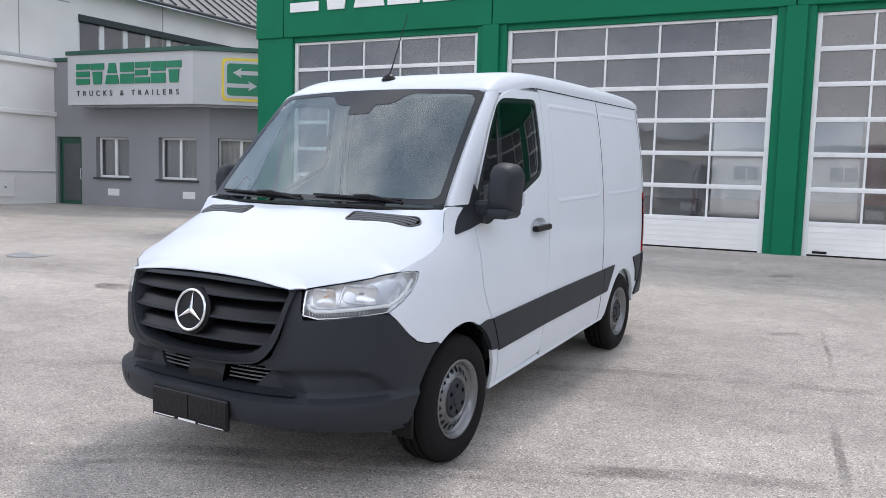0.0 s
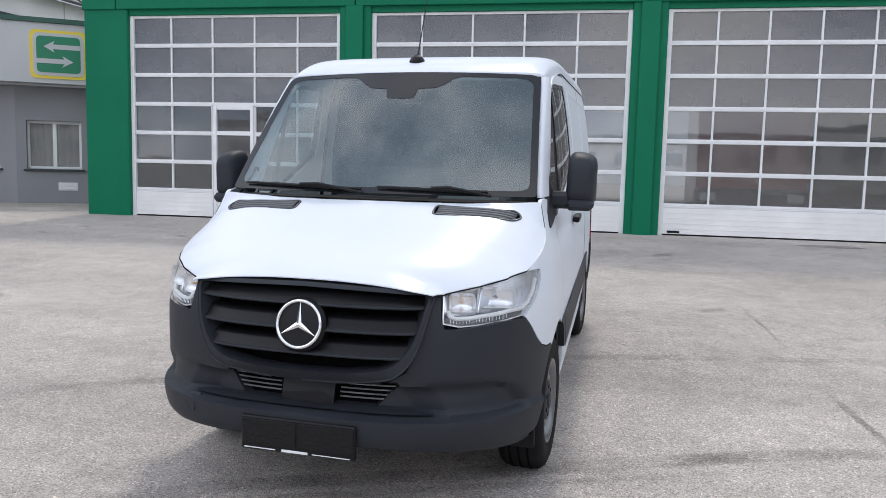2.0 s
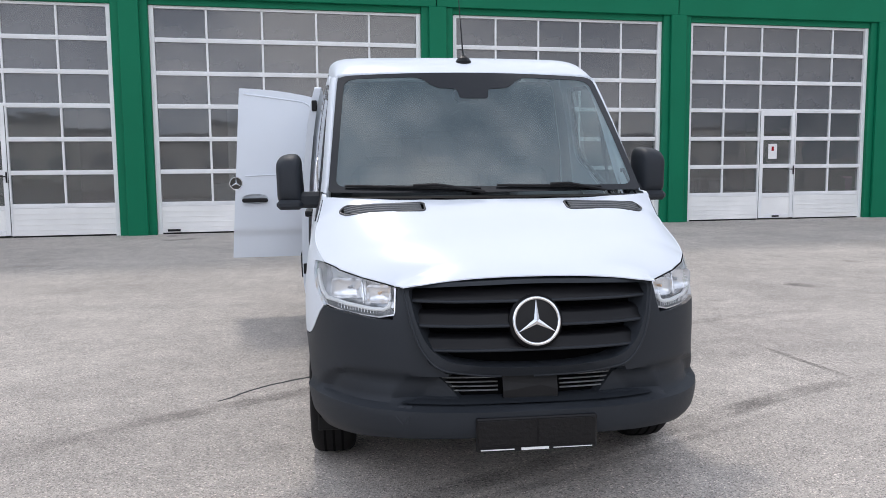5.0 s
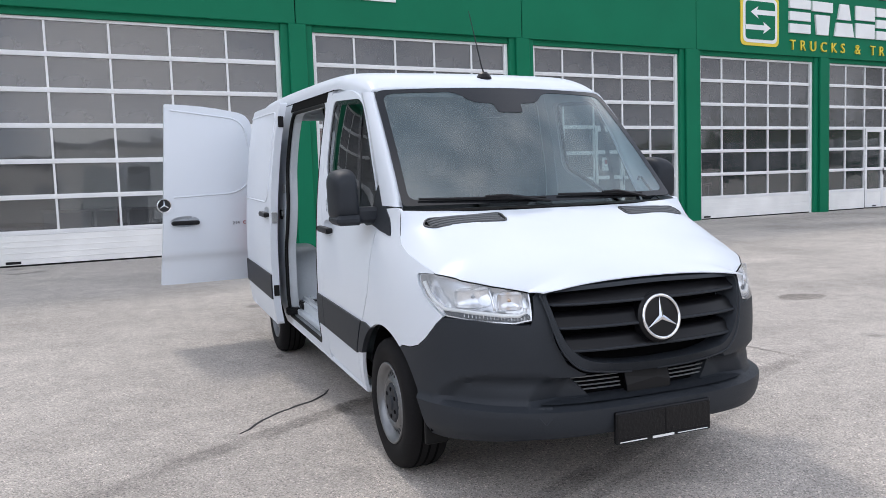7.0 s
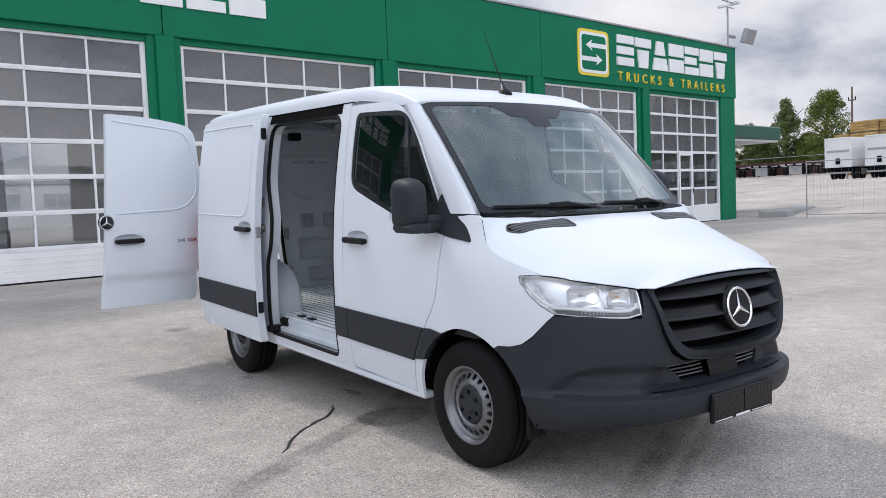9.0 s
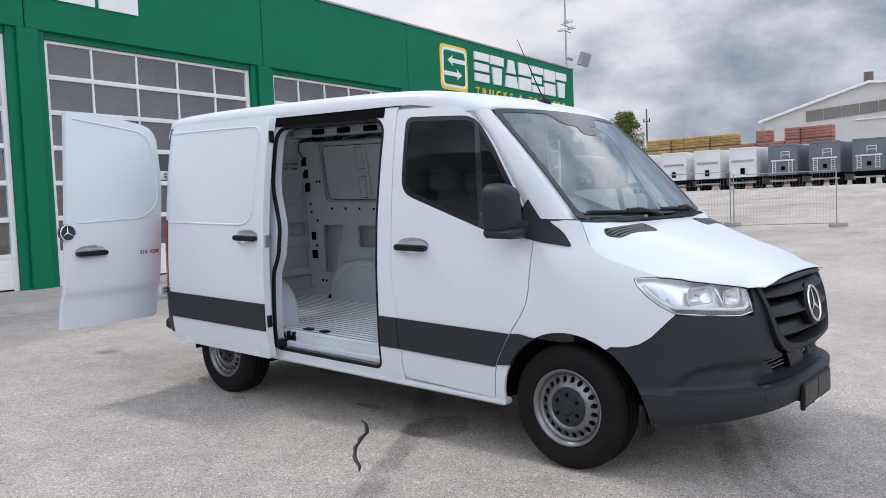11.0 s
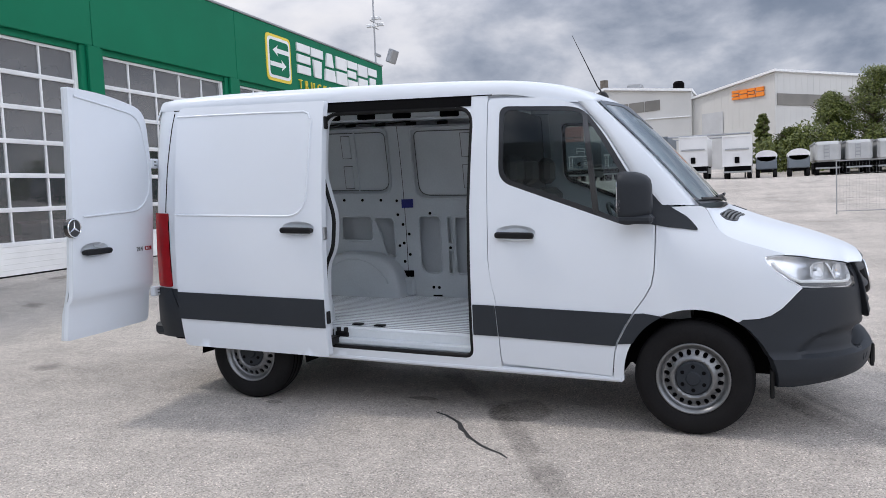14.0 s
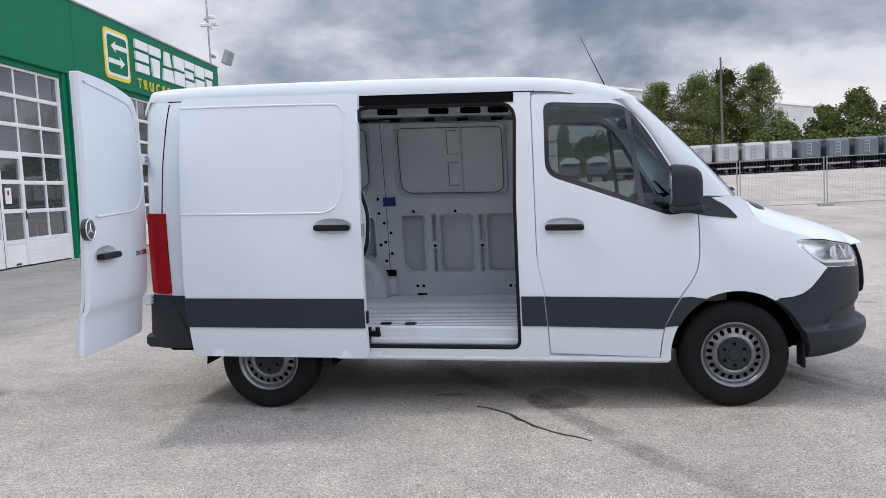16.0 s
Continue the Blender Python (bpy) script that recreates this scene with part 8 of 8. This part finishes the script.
def build_factory():
    X, Z = 112.0, 1.7
    f = thing("factory", "cream corrugated factory hall with a grey louvre band", "factory", m=pose(X, 0, Z))
    o = [(33.0, 0), (33.0, 10.0), (19.4, 13.75), (7.2, 12.6), (7.2, 0)]

    def gable(pts, depth, x=0.0):
        bm = bmesh.new()
        fc = bm.faces.new([bm.verts.new((x, y, z)) for y, z in pts])
        r = bmesh.ops.extrude_face_region(bm, geom=[fc])
        bmesh.ops.translate(bm, vec=(depth, 0, 0), verts=[v for v in r["geom"] if isinstance(v, bmesh.types.BMVert)])
        bmesh.ops.recalc_face_normals(bm, faces=bm.faces)
        return bm
    part("wall", gable(o, 60.0), MAT["factory"], f)
    ribs = bmesh.new()
    for k in range(42):
        y = 7.4 + 0.60 * k
        top = 10.0 + 3.75 * (33 - y) / 13.6 if y > 19.4 else 12.6 + 1.15 * (y - 7.2) / 12.2
        add_box(ribs, (-0.016, y, 0.0), (-0.002, y + 0.3, min(top, 13.6) - 0.5))
    tagged(part("cladding_ribs", ribs, MAT["factory"], f), kind="stuff")
    for a, b, za, zb in ((33.7, 19.4, 9.8, 13.77), (19.4, 7.0, 13.77, 12.6)):
        bm = bmesh.new()
        vs = [bm.verts.new(p) for p in ((-0.6, a, za), (-0.6, b, zb), (60, b, zb), (60, a, za))]
        fc = bm.faces.new(vs)
        r = bmesh.ops.extrude_face_region(bm, geom=[fc])
        bmesh.ops.translate(bm, vec=(0, 0, 0.35), verts=[v for v in r["geom"] if isinstance(v, bmesh.types.BMVert)])
        bmesh.ops.recalc_face_normals(bm, faces=bm.faces)
        part("roof", bm, MAT["gatewhite"], f)
    n = 7
    for k in range(n):
        y0, y1 = 27.4 - 15.9 * k / n, 27.4 - 15.9 * (k + 1) / n
        z0 = 9.4 + 0.9 * (27.4 - (y0 + y1) / 2) / 15.9
        bm = bmesh.new()
        fc = bm.faces.new([bm.verts.new((-0.12, y, z)) for y, z in ((y0 - 0.06, z0 - 0.06), (y1 + 0.06, z0 + 0.06), (y1 + 0.06, z0 + 1.56), (y0 - 0.06, z0 + 1.44))])
        r = bmesh.ops.extrude_face_region(bm, geom=[fc])
        bmesh.ops.translate(bm, vec=(0.11, 0, 0), verts=[v for v in r["geom"] if isinstance(v, bmesh.types.BMVert)])
        bmesh.ops.recalc_face_normals(bm, faces=bm.faces)
        part("louvre_panel", bm, MAT["factoryband"], f)
    part("eave_strip", box((-0.25, 7.2, 9.05), (-0.002, 21.0, 9.2)), MAT["gatewhite"], f)
    # the second hall stands at an angle, its corner towards the yard
    W2 = pose(-8.0, -3.7, 0, 0, 0, -38.5)
    part("wall", gable([(0.0, 0), (0.0, 13.3), (14.0, 11.4), (14.0, 0)], 95.0), MAT["factory"], f, m=W2)
    bm = bmesh.new()
    fc = bm.faces.new([bm.verts.new(p) for p in ((-0.5, -0.4, 13.36), (-0.5, 14.2, 11.4), (96, 14.2, 11.4), (96, -0.4, 13.36))])
    r = bmesh.ops.extrude_face_region(bm, geom=[fc])
    bmesh.ops.translate(bm, vec=(0, 0, 0.3), verts=[v for v in r["geom"] if isinstance(v, bmesh.types.BMVert)])
    bmesh.ops.recalc_face_normals(bm, faces=bm.faces)
    part("roof", bm, MAT["gatewhite"], f, m=W2)
    ribs = bmesh.new()
    for k in range(23):
        add_box(ribs, (-0.016, 0.2 + 0.6 * k, 0.0), (-0.002, 0.5 + 0.6 * k, 13.2 - 0.136 * (0.6 * k + 0.6)))
    for k in range(60):
        add_box(ribs, (0.5 + 1.2 * k, -0.016, 0.0), (1.1 + 1.2 * k, -0.002, 13.2))
    tagged(part("cladding_ribs", ribs, MAT["factory"], f, m=W2), kind="stuff")
    part("louvre_panel", box((0.3, -0.12, 9.1), (70.0, -0.062, 10.6)), MAT["factoryband"], f, m=W2)
    part("gate", box((-0.14, 8.3, 0.0), (-0.062, 12.0, 9.2)), MAT["palegrey"], f, m=W2)
    for y, r, hh, m in ((19.9, 0.6, 2.0, "wood"),):
        part("chimney", lathe([(0, r), (hh, r)], 16, "Z"), MAT[m], f, m=pose(2, y, 13.5))
    part("roof_vent", box((1, 14.2, 13.2), (3, 16.4, 14.5), 0.2), MAT["aged"], f)
    part("roof_vent", lathe([(0, 0.8), (1.6, 0.8), (1.9, 0.5), (1.9, 0.01)], 14, "Z"), MAT["cavity"], f, m=pose(1, 9.0, 12.4))
    sg = thing("orange_sign", "orange block lettering on the factory gable", "sign", m=pose(X, 0, Z) @ W2 @ pose(-0.065, 6.7, 0, 0, 0, -90))
    block_word(sg, "ckck", 0.0, 10.5, 5.2, 1.2, MAT["orange"], depth=0.2, y=0.0)


build_factory()


def build_pallets():
    rng = random.Random(4)
    for name, mat, y0, n, x in (("brick_stack", "pinkblock", 16.9, 6, 80.0), ("brick_stack", "yellowblock", 26.6, 8, 81.0)):
        for k in range(n):
            y = y0 + k * 1.50
            s = thing(name, "stack of red brick pallets" if mat == "pinkblock" else "stack of ochre timber pallets", "pallet stack", "stacked pallets", m=pose(x + rng.uniform(-0.3, 0.3), y, 1.78))
            hgt = rng.choice((5, 5, 5, 5, 4))
            for j in range(hgt):
                for l in range(4):
                    part("brick_layer", box((-0.71 + 0.01 * (l % 2), -0.72, 0.121 + 1.25 * j + 0.28 * l), (0.7, 0.72, 0.375 + 1.25 * j + 0.28 * l), 0.02), MAT[mat], s)
                part("pallet", box((-0.68, -0.72, 1.25 * j), (0.68, 0.72, 0.119 + 1.25 * j)), MAT["wood"], s)


build_pallets()


def build_fence():
    def run(points, lab):
        for (x0, y0), (x1, y1) in zip(points, points[1:]):
            z = ground_z((x0 + x1) / 2, (y0 + y1) / 2)
            L = math.hypot(x1 - x0, y1 - y0)
            f = thing("fence_panel", lab, "fence", "mobile fence panels", m=pose(x0, y0, z, 0, 0, math.degrees(math.atan2(y1 - y0, x1 - x0))))
            for xx in (0.06, L - 0.06):
                part("post", tube([(xx, 0, 0.0), (xx, 0, 2.0)], 0.022, 6), MAT["aged"], f)
            for zz in (0.12, 1.97):
                part("rail", tube([(0.06, 0, zz), (L - 0.06, 0, zz)], 0.016, 6), MAT["aged"], f)
            bm = bmesh.new()
            k = 0
            for i in range(1, int(L / 0.11)):
                add_tube(bm, [(0.06 + i * 0.11, 0, 0.13), (0.06 + i * 0.11, 0, 1.96)], 0.0025, 3, False)
            for i in range(1, 8):
                add_tube(bm, [(0.06, 0, 0.13 + i * 0.23), (L - 0.06, 0, 0.13 + i * 0.23)], 0.0025, 3, False)
            tagged(part("mesh", bm, MAT["aged"], f), kind="stuff")
            b = part("foot", box((L - 0.3, -0.12, -0.02), (L + 0.3, 0.12, 0.12), 0.02), MAT["concrete"], f)
    run([(22.9, 9.6), (24.1, 6.4), (25.3, 3.1)], "galvanised mobile mesh fence panel on concrete feet")
    run([(26.3, -4.5), (26.7, -8.0), (26.9, -11.4), (27.2, -14.9), (27.5, -18.4)], "galvanised mobile mesh fence panel on concrete feet")


build_fence()


def build_tree(x, y, h, r, seed, leaf="leaf", trunk=0.35, n=20000, low=0.02, label="tall leafy deciduous tree in spring green", size=0.24):
    rng = random.Random(seed)
    z = ground_z(x, y)
    h -= 0.6
    t = thing("tree", label, "tree", "trees behind the yard", m=pose(x, y, z - 0.05, 0, 0, rng.uniform(0, 360)))
    bm = bmesh.new()
    add_tube(bm, [(0, 0, 0), (0.05, 0.03, h * 0.25), (0.1, -0.08, h * 0.55), (0.0, 0.05, h * 0.9)], [trunk, trunk * 0.8, trunk * 0.45, trunk * 0.1], 8)
    limbs = []
    for k in range(12):
        a, zz = rng.uniform(0, math.tau), h * rng.uniform(0.25, 0.75)
        ln = r * rng.uniform(0.6, 0.95)
        tip = Vector((math.cos(a) * ln, math.sin(a) * ln, zz + h * rng.uniform(0.1, 0.22)))
        add_tube(bm, [(0, 0, zz), tuple(tip * 0.5 + Vector((0, 0, zz * 0.5))), tuple(tip)], [trunk * 0.35, trunk * 0.22, trunk * 0.06], 5)
        limbs.append(tip)
    part("trunk", bm, MAT["bark"], t)
    clumps = []
    for k in range(170):
        a, q = rng.uniform(0, math.tau), rng.random() ** 0.6
        zz = h * (low + (1 - low) * rng.random() ** 0.85)
        prof = max(0.12, 1 - min(1.0, zz / h) ** 2.2) ** 0.6
        clumps.append((Vector((math.cos(a) * r * q * prof, math.sin(a) * r * q * prof, zz)), rng.uniform(0.14, 0.30) * r))
    verts, faces = [], []
    for k in range(n):
        c, cr = rng.choice(clumps)
        d = Vector((rng.gauss(0, 1), rng.gauss(0, 1), rng.gauss(0, 0.8)))
        p = c + d.normalized() * cr * rng.random() ** 0.4
        s = size * rng.uniform(0.5, 1.2)
        u = Vector((rng.gauss(0, 1), rng.gauss(0, 1), rng.gauss(0, 1))).normalized()
        v = u.orthogonal().normalized()
        i = len(verts)
        verts += [tuple(p - u * s * 0.5), tuple(p + v * s * 0.32), tuple(p + u * s * 0.5), tuple(p - v * s * 0.32)]
        faces.append((i, i + 1, i + 2, i + 3))
    me = bpy.data.meshes.new("crown")
    me.from_pydata(verts, [], faces)
    me.materials.append(MAT[leaf])
    ob = new("crown", me)
    ob.parent = t
    return t


for k, (x, y, h, r, leaf) in enumerate([(84, -2.1, 6.4, 1.1, "leaf_olive"), (84, -5.0, 4.6, 2.2, "leaf_olive"), (84, -8.6, 7.8, 2.8, "leaf_olive"), (84.5, -12.6, 10.0, 3.2, "leaf_olive"), (84, -17.0, 10.6, 3.6, "leaf_olive"), (85.5, -20.2, 11.0, 3.4, "leaf_olive"), (84.5, -23.4, 11.4, 3.4, "leaf_olive"), (85, -26.6, 4.8, 2.2, "leaf_olive"), (84, -30.3, 6.4, 2.5, "leaf_olive"), (84, -33.6, 7.9, 2.7, "leaf_olive"), (85, -39, 7.4, 3.6, "leaf_olive"), (85, -45, 8.5, 4.2, "leaf_olive"),
                                         (97, 53.0, 10.6, 2.4, "leaf_dark"), (97, 47.4, 11.0, 3.4, "leaf"), (97, 58.7, 7.7, 2.6, "leaf"), (96, 55.9, 5.4, 2.9, "leaf_dark"), (98, 50.4, 5.8, 2.6, "leaf"), (97, 65, 6.4, 3.6, "leaf"), (98, 43.8, 5.0, 2.6, "leaf")]):
    build_tree(x, y, h, r, 20 + k, leaf)


def build_hedge():
    rng = random.Random(9)
    verts, faces = [], []
    for k in range(34000):
        y = rng.uniform(-58, -1.5)
        p = Vector((82 + rng.gauss(0, 1.0), y, 1.75 + rng.random() ** 1.2 * (4.1 + 0.8 * math.sin(y * 0.7) + 0.6 * math.sin(y * 1.9)) + rng.gauss(0, 0.25)))
        s = rng.uniform(0.18, 0.42)
        u = Vector((rng.gauss(0, 1), rng.gauss(0, 1), rng.gauss(0, 1))).normalized()
        v = u.orthogonal().normalized()
        i = len(verts)
        verts += [tuple(p - u * s * 0.5), tuple(p + v * s * 0.32), tuple(p + u * s * 0.5), tuple(p - v * s * 0.32)]
        faces.append((i, i + 1, i + 2, i + 3))
    me = bpy.data.meshes.new("hedge")
    me.from_pydata(verts, [], faces)
    me.materials.append(MAT["leaf_olive"])
    tagged(new("hedge", me), "loose green hedge behind the parked trailers", "hedge", kind="stuff")


build_hedge()


def build_pole(x, y, h, lab):
    p = thing("utility_pole", lab, "pole", m=pose(x, y, ground_z(x, y) - 0.1))
    part("shaft", tube([(0, 0, 0), (0, 0, h)], [0.15, 0.09], 10), MAT["wood"], p)
    part("cross_arm", box((-0.06, -0.45, h - 1.6), (0.06, 0.45, h - 1.48), 0.01), MAT["wood"], p)
    for yy in (-0.38, 0.38):
        part("insulator", lathe([(0, 0.07), (0.25, 0.07), (0.35, 0.03), (0.35, 0.001)], 8, "Z"), MAT["cavity"], p, m=pose(0, yy, h - 1.479))


build_pole(74, -17.4, 11.6, "slim grey utility pole behind the trailers")
build_pole(88, 39.8, 9.7, "tall dark utility pole beside the trees")


def build_far_wall():
    w = thing("wall_yard", "long dark red yard wall behind parked chassis", "wall", kind="structure", m=pose(88, 42.0, ground_z(88, 45) - 0.1, 0, 0, 92))
    for k in range(9):
        part("wall_bay", box((k * 3.0, -0.12, 0), (k * 3.0 + 2.96, 0.12, 1.6), 0.02), MAT["rust"], w)
        part("wall_post", box((k * 3.0 - 0.1, 0.121, 0), (k * 3.0 + 0.1, 0.22, 1.7)), MAT["rust"], w)
        part("wall_rail", tube([(k * 3.0, 0, 2.2), (k * 3.0 + 3.0, 0, 2.2)], 0.035, 5), MAT["aged"], w)
    for k in range(3):
        c = thing("trailer_chassis", "bare dark container chassis parked before the red wall", "trailer", "parked chassis", m=pose(84.5, 43.5 + 4.2 * k, ground_z(84.5, 43.5), 0, 0, 8))
        for y in (-0.45, 0.45):
            part("beam", box((-4.5, y - 0.08, 0.95), (4.5, y + 0.08, 1.2), 0.02), MAT["cavity"], c)
        for x in (-4.2, -1.4, 1.4, 4.2):
            part("cross_beam", box((x - 0.1, -1.2, 1.0), (x + 0.1, 1.2, 1.15), 0.02), MAT["aged"], c)
        for x in (1.8, 3.1):
            for y in (-0.95, 0.95):
                part("wheel", lathe([(-0.15, 0.25), (-0.17, 0.44), (-0.1, 0.5), (0.1, 0.5), (0.17, 0.44), (0.15, 0.25)], 16, "Y"), MAT["rubber"], c, m=pose(x, y, 0.5))
        part("support_leg", box((-3.0, -0.7, 0.0), (-2.85, 0.7, 0.949), 0.02), MAT["aged"], c)
    c = thing("side_canopy", "flat dark green canopy on the side of the hall", "canopy", m=HALL @ pose(22.62, 1.2, 0))
    part("roof", box((0.0, 0.0, 3.2), (6.2, 7.0, 3.75), 0.05), MAT["darkgreen"], c)
    part("soffit", box((0.1, 0.1, 3.1), (6.1, 6.9, 3.199), 0.01), MAT["palegrey"], c)
    for x in (0.3, 5.8):
        part("post", box((x, 6.5, 0.0), (x + 0.12, 6.62, 3.099)), MAT["darkgreen"], c)
    b = thing("waste_bin", "dark plastic waste bin beside the hall corner", "bin", m=pose(25.4, 14.6, ground_z(25.4, 14.6)))
    part("body", prism([(-0.3, 0.1), (0.3, 0.1), (0.36, 1.0), (-0.36, 1.0)], 0.6, Matrix.Translation((0, -0.3, 0))), MAT["plastic"], b)
    part("lid", box((-0.4, -0.35, 1.002), (0.4, 0.35, 1.08), 0.03), MAT["black"], b)
    for x in (-0.2, 0.2):
        part("wheel", lathe([(-0.03, 0.1), (0.03, 0.1)], 12), MAT["rubber"], b, m=pose(x, 0.2, 0.1))
    k = thing("kerb", "low concrete kerb slab beyond the hall", "kerb", kind="structure", m=pose(26.5, 12.2, ground_z(26.5, 12.2), 0, 0, 20))
    part("slab", box((-3.5, -0.5, -0.1), (3.0, 0.5, 0.16), 0.02), MAT["concrete"], k)


build_far_wall()


# -- low works buildings that close the yard on the far sides; they show in the glass --
def build_works(name, lab, m, length, h, mat):
    b = thing(name, lab, "building", m=m)
    part("wall", box((0, 0, -0.3), (length, 8.0, h), 0.05), MAT[mat], b)
    part("roof", box((-0.3, -0.3, h + 0.002), (length + 0.3, 8.3, h + 0.35), 0.05), MAT["palegrey"], b)
    n = int(length / 4.2)
    for k in range(n):
        x = (k + 0.5) * length / n
        w = part("window", box((x - 1.3, -0.06, h * 0.45), (x + 1.3, -0.002, h * 0.45 + 1.5), 0.02), MAT["signwhite"], b)
        for j in (-1, 1):
            part("pane", box((x + j * 0.62 - 0.56, -0.075, h * 0.45 + 0.1), (x + j * 0.62 + 0.56, -0.061, h * 0.45 + 1.4)), MAT["palegrey"], w)


build_works("works_building", "long pale works building across the yard", pose(60, -46, ground_z(10, -46), 0, 0, 180), 90.0, 5.2, "whitewall")
build_works("works_building", "low pale works building behind the hall", pose(-35, 78, ground_z(0, 78)), 70.0, 4.2, "whitewall")
build_works("office_building", "grey office building across the yard", pose(-34, -30, ground_z(-34, 0), 0, 0, 90), 60.0, 6.5, "trailergrey")


def build_tipper(y):
    t = thing("site_dumper", "small dark dumper under a white rounded lid", "dumper", "parked dumpers", m=pose(70, y, ground_z(70, y)))
    part("body", box((0, -0.88, 0.75), (3.6, 0.88, 1.95), 0.08), MAT["trailergrey"], t)
    part("lid", lathe([(0.0, 0.001), (0.0, 0.92), (3.6, 0.92), (3.6, 0.001)], 24), MAT["trailerwhite"], t, m=Matrix.Translation((0, 0, 1.955)) @ Matrix.Diagonal((1, 1, 0.55, 1)), smooth=False)
    for x in (0.6, 2.9):
        for s in (-1, 1):
            part("wheel", lathe([(-0.15, 0.2), (-0.17, 0.38), (-0.1, 0.43), (0.1, 0.43), (0.17, 0.38), (0.15, 0.2)], 16, "Y"), MAT["rubber"], t, m=pose(x, s * 0.72, 0.43))
    part("chassis", box((0.1, -0.5, 0.5), (3.5, 0.5, 0.749), 0.02), MAT["cavity"], t)


for y in (-2.4, -5.05):
    build_tipper(y)


def build_pipe_run():
    p = thing("pipe_run", "long grey pipe rack on posts behind the trailers", "pipe rack", m=pose(76, 0, ground_z(76, 0)))
    for z, r in ((4.35, 0.09), (4.05, 0.06)):
        part("pipe", tube([(0, -1.0, z), (0, 36.0, z)], r, 8), MAT["aged"], p, smooth=True)
    for k in range(6):
        part("post", box((-0.08, -0.6 + 7 * k, 0), (0.08, -0.44 + 7 * k, 3.985)), MAT["aged"], p)


build_pipe_run()
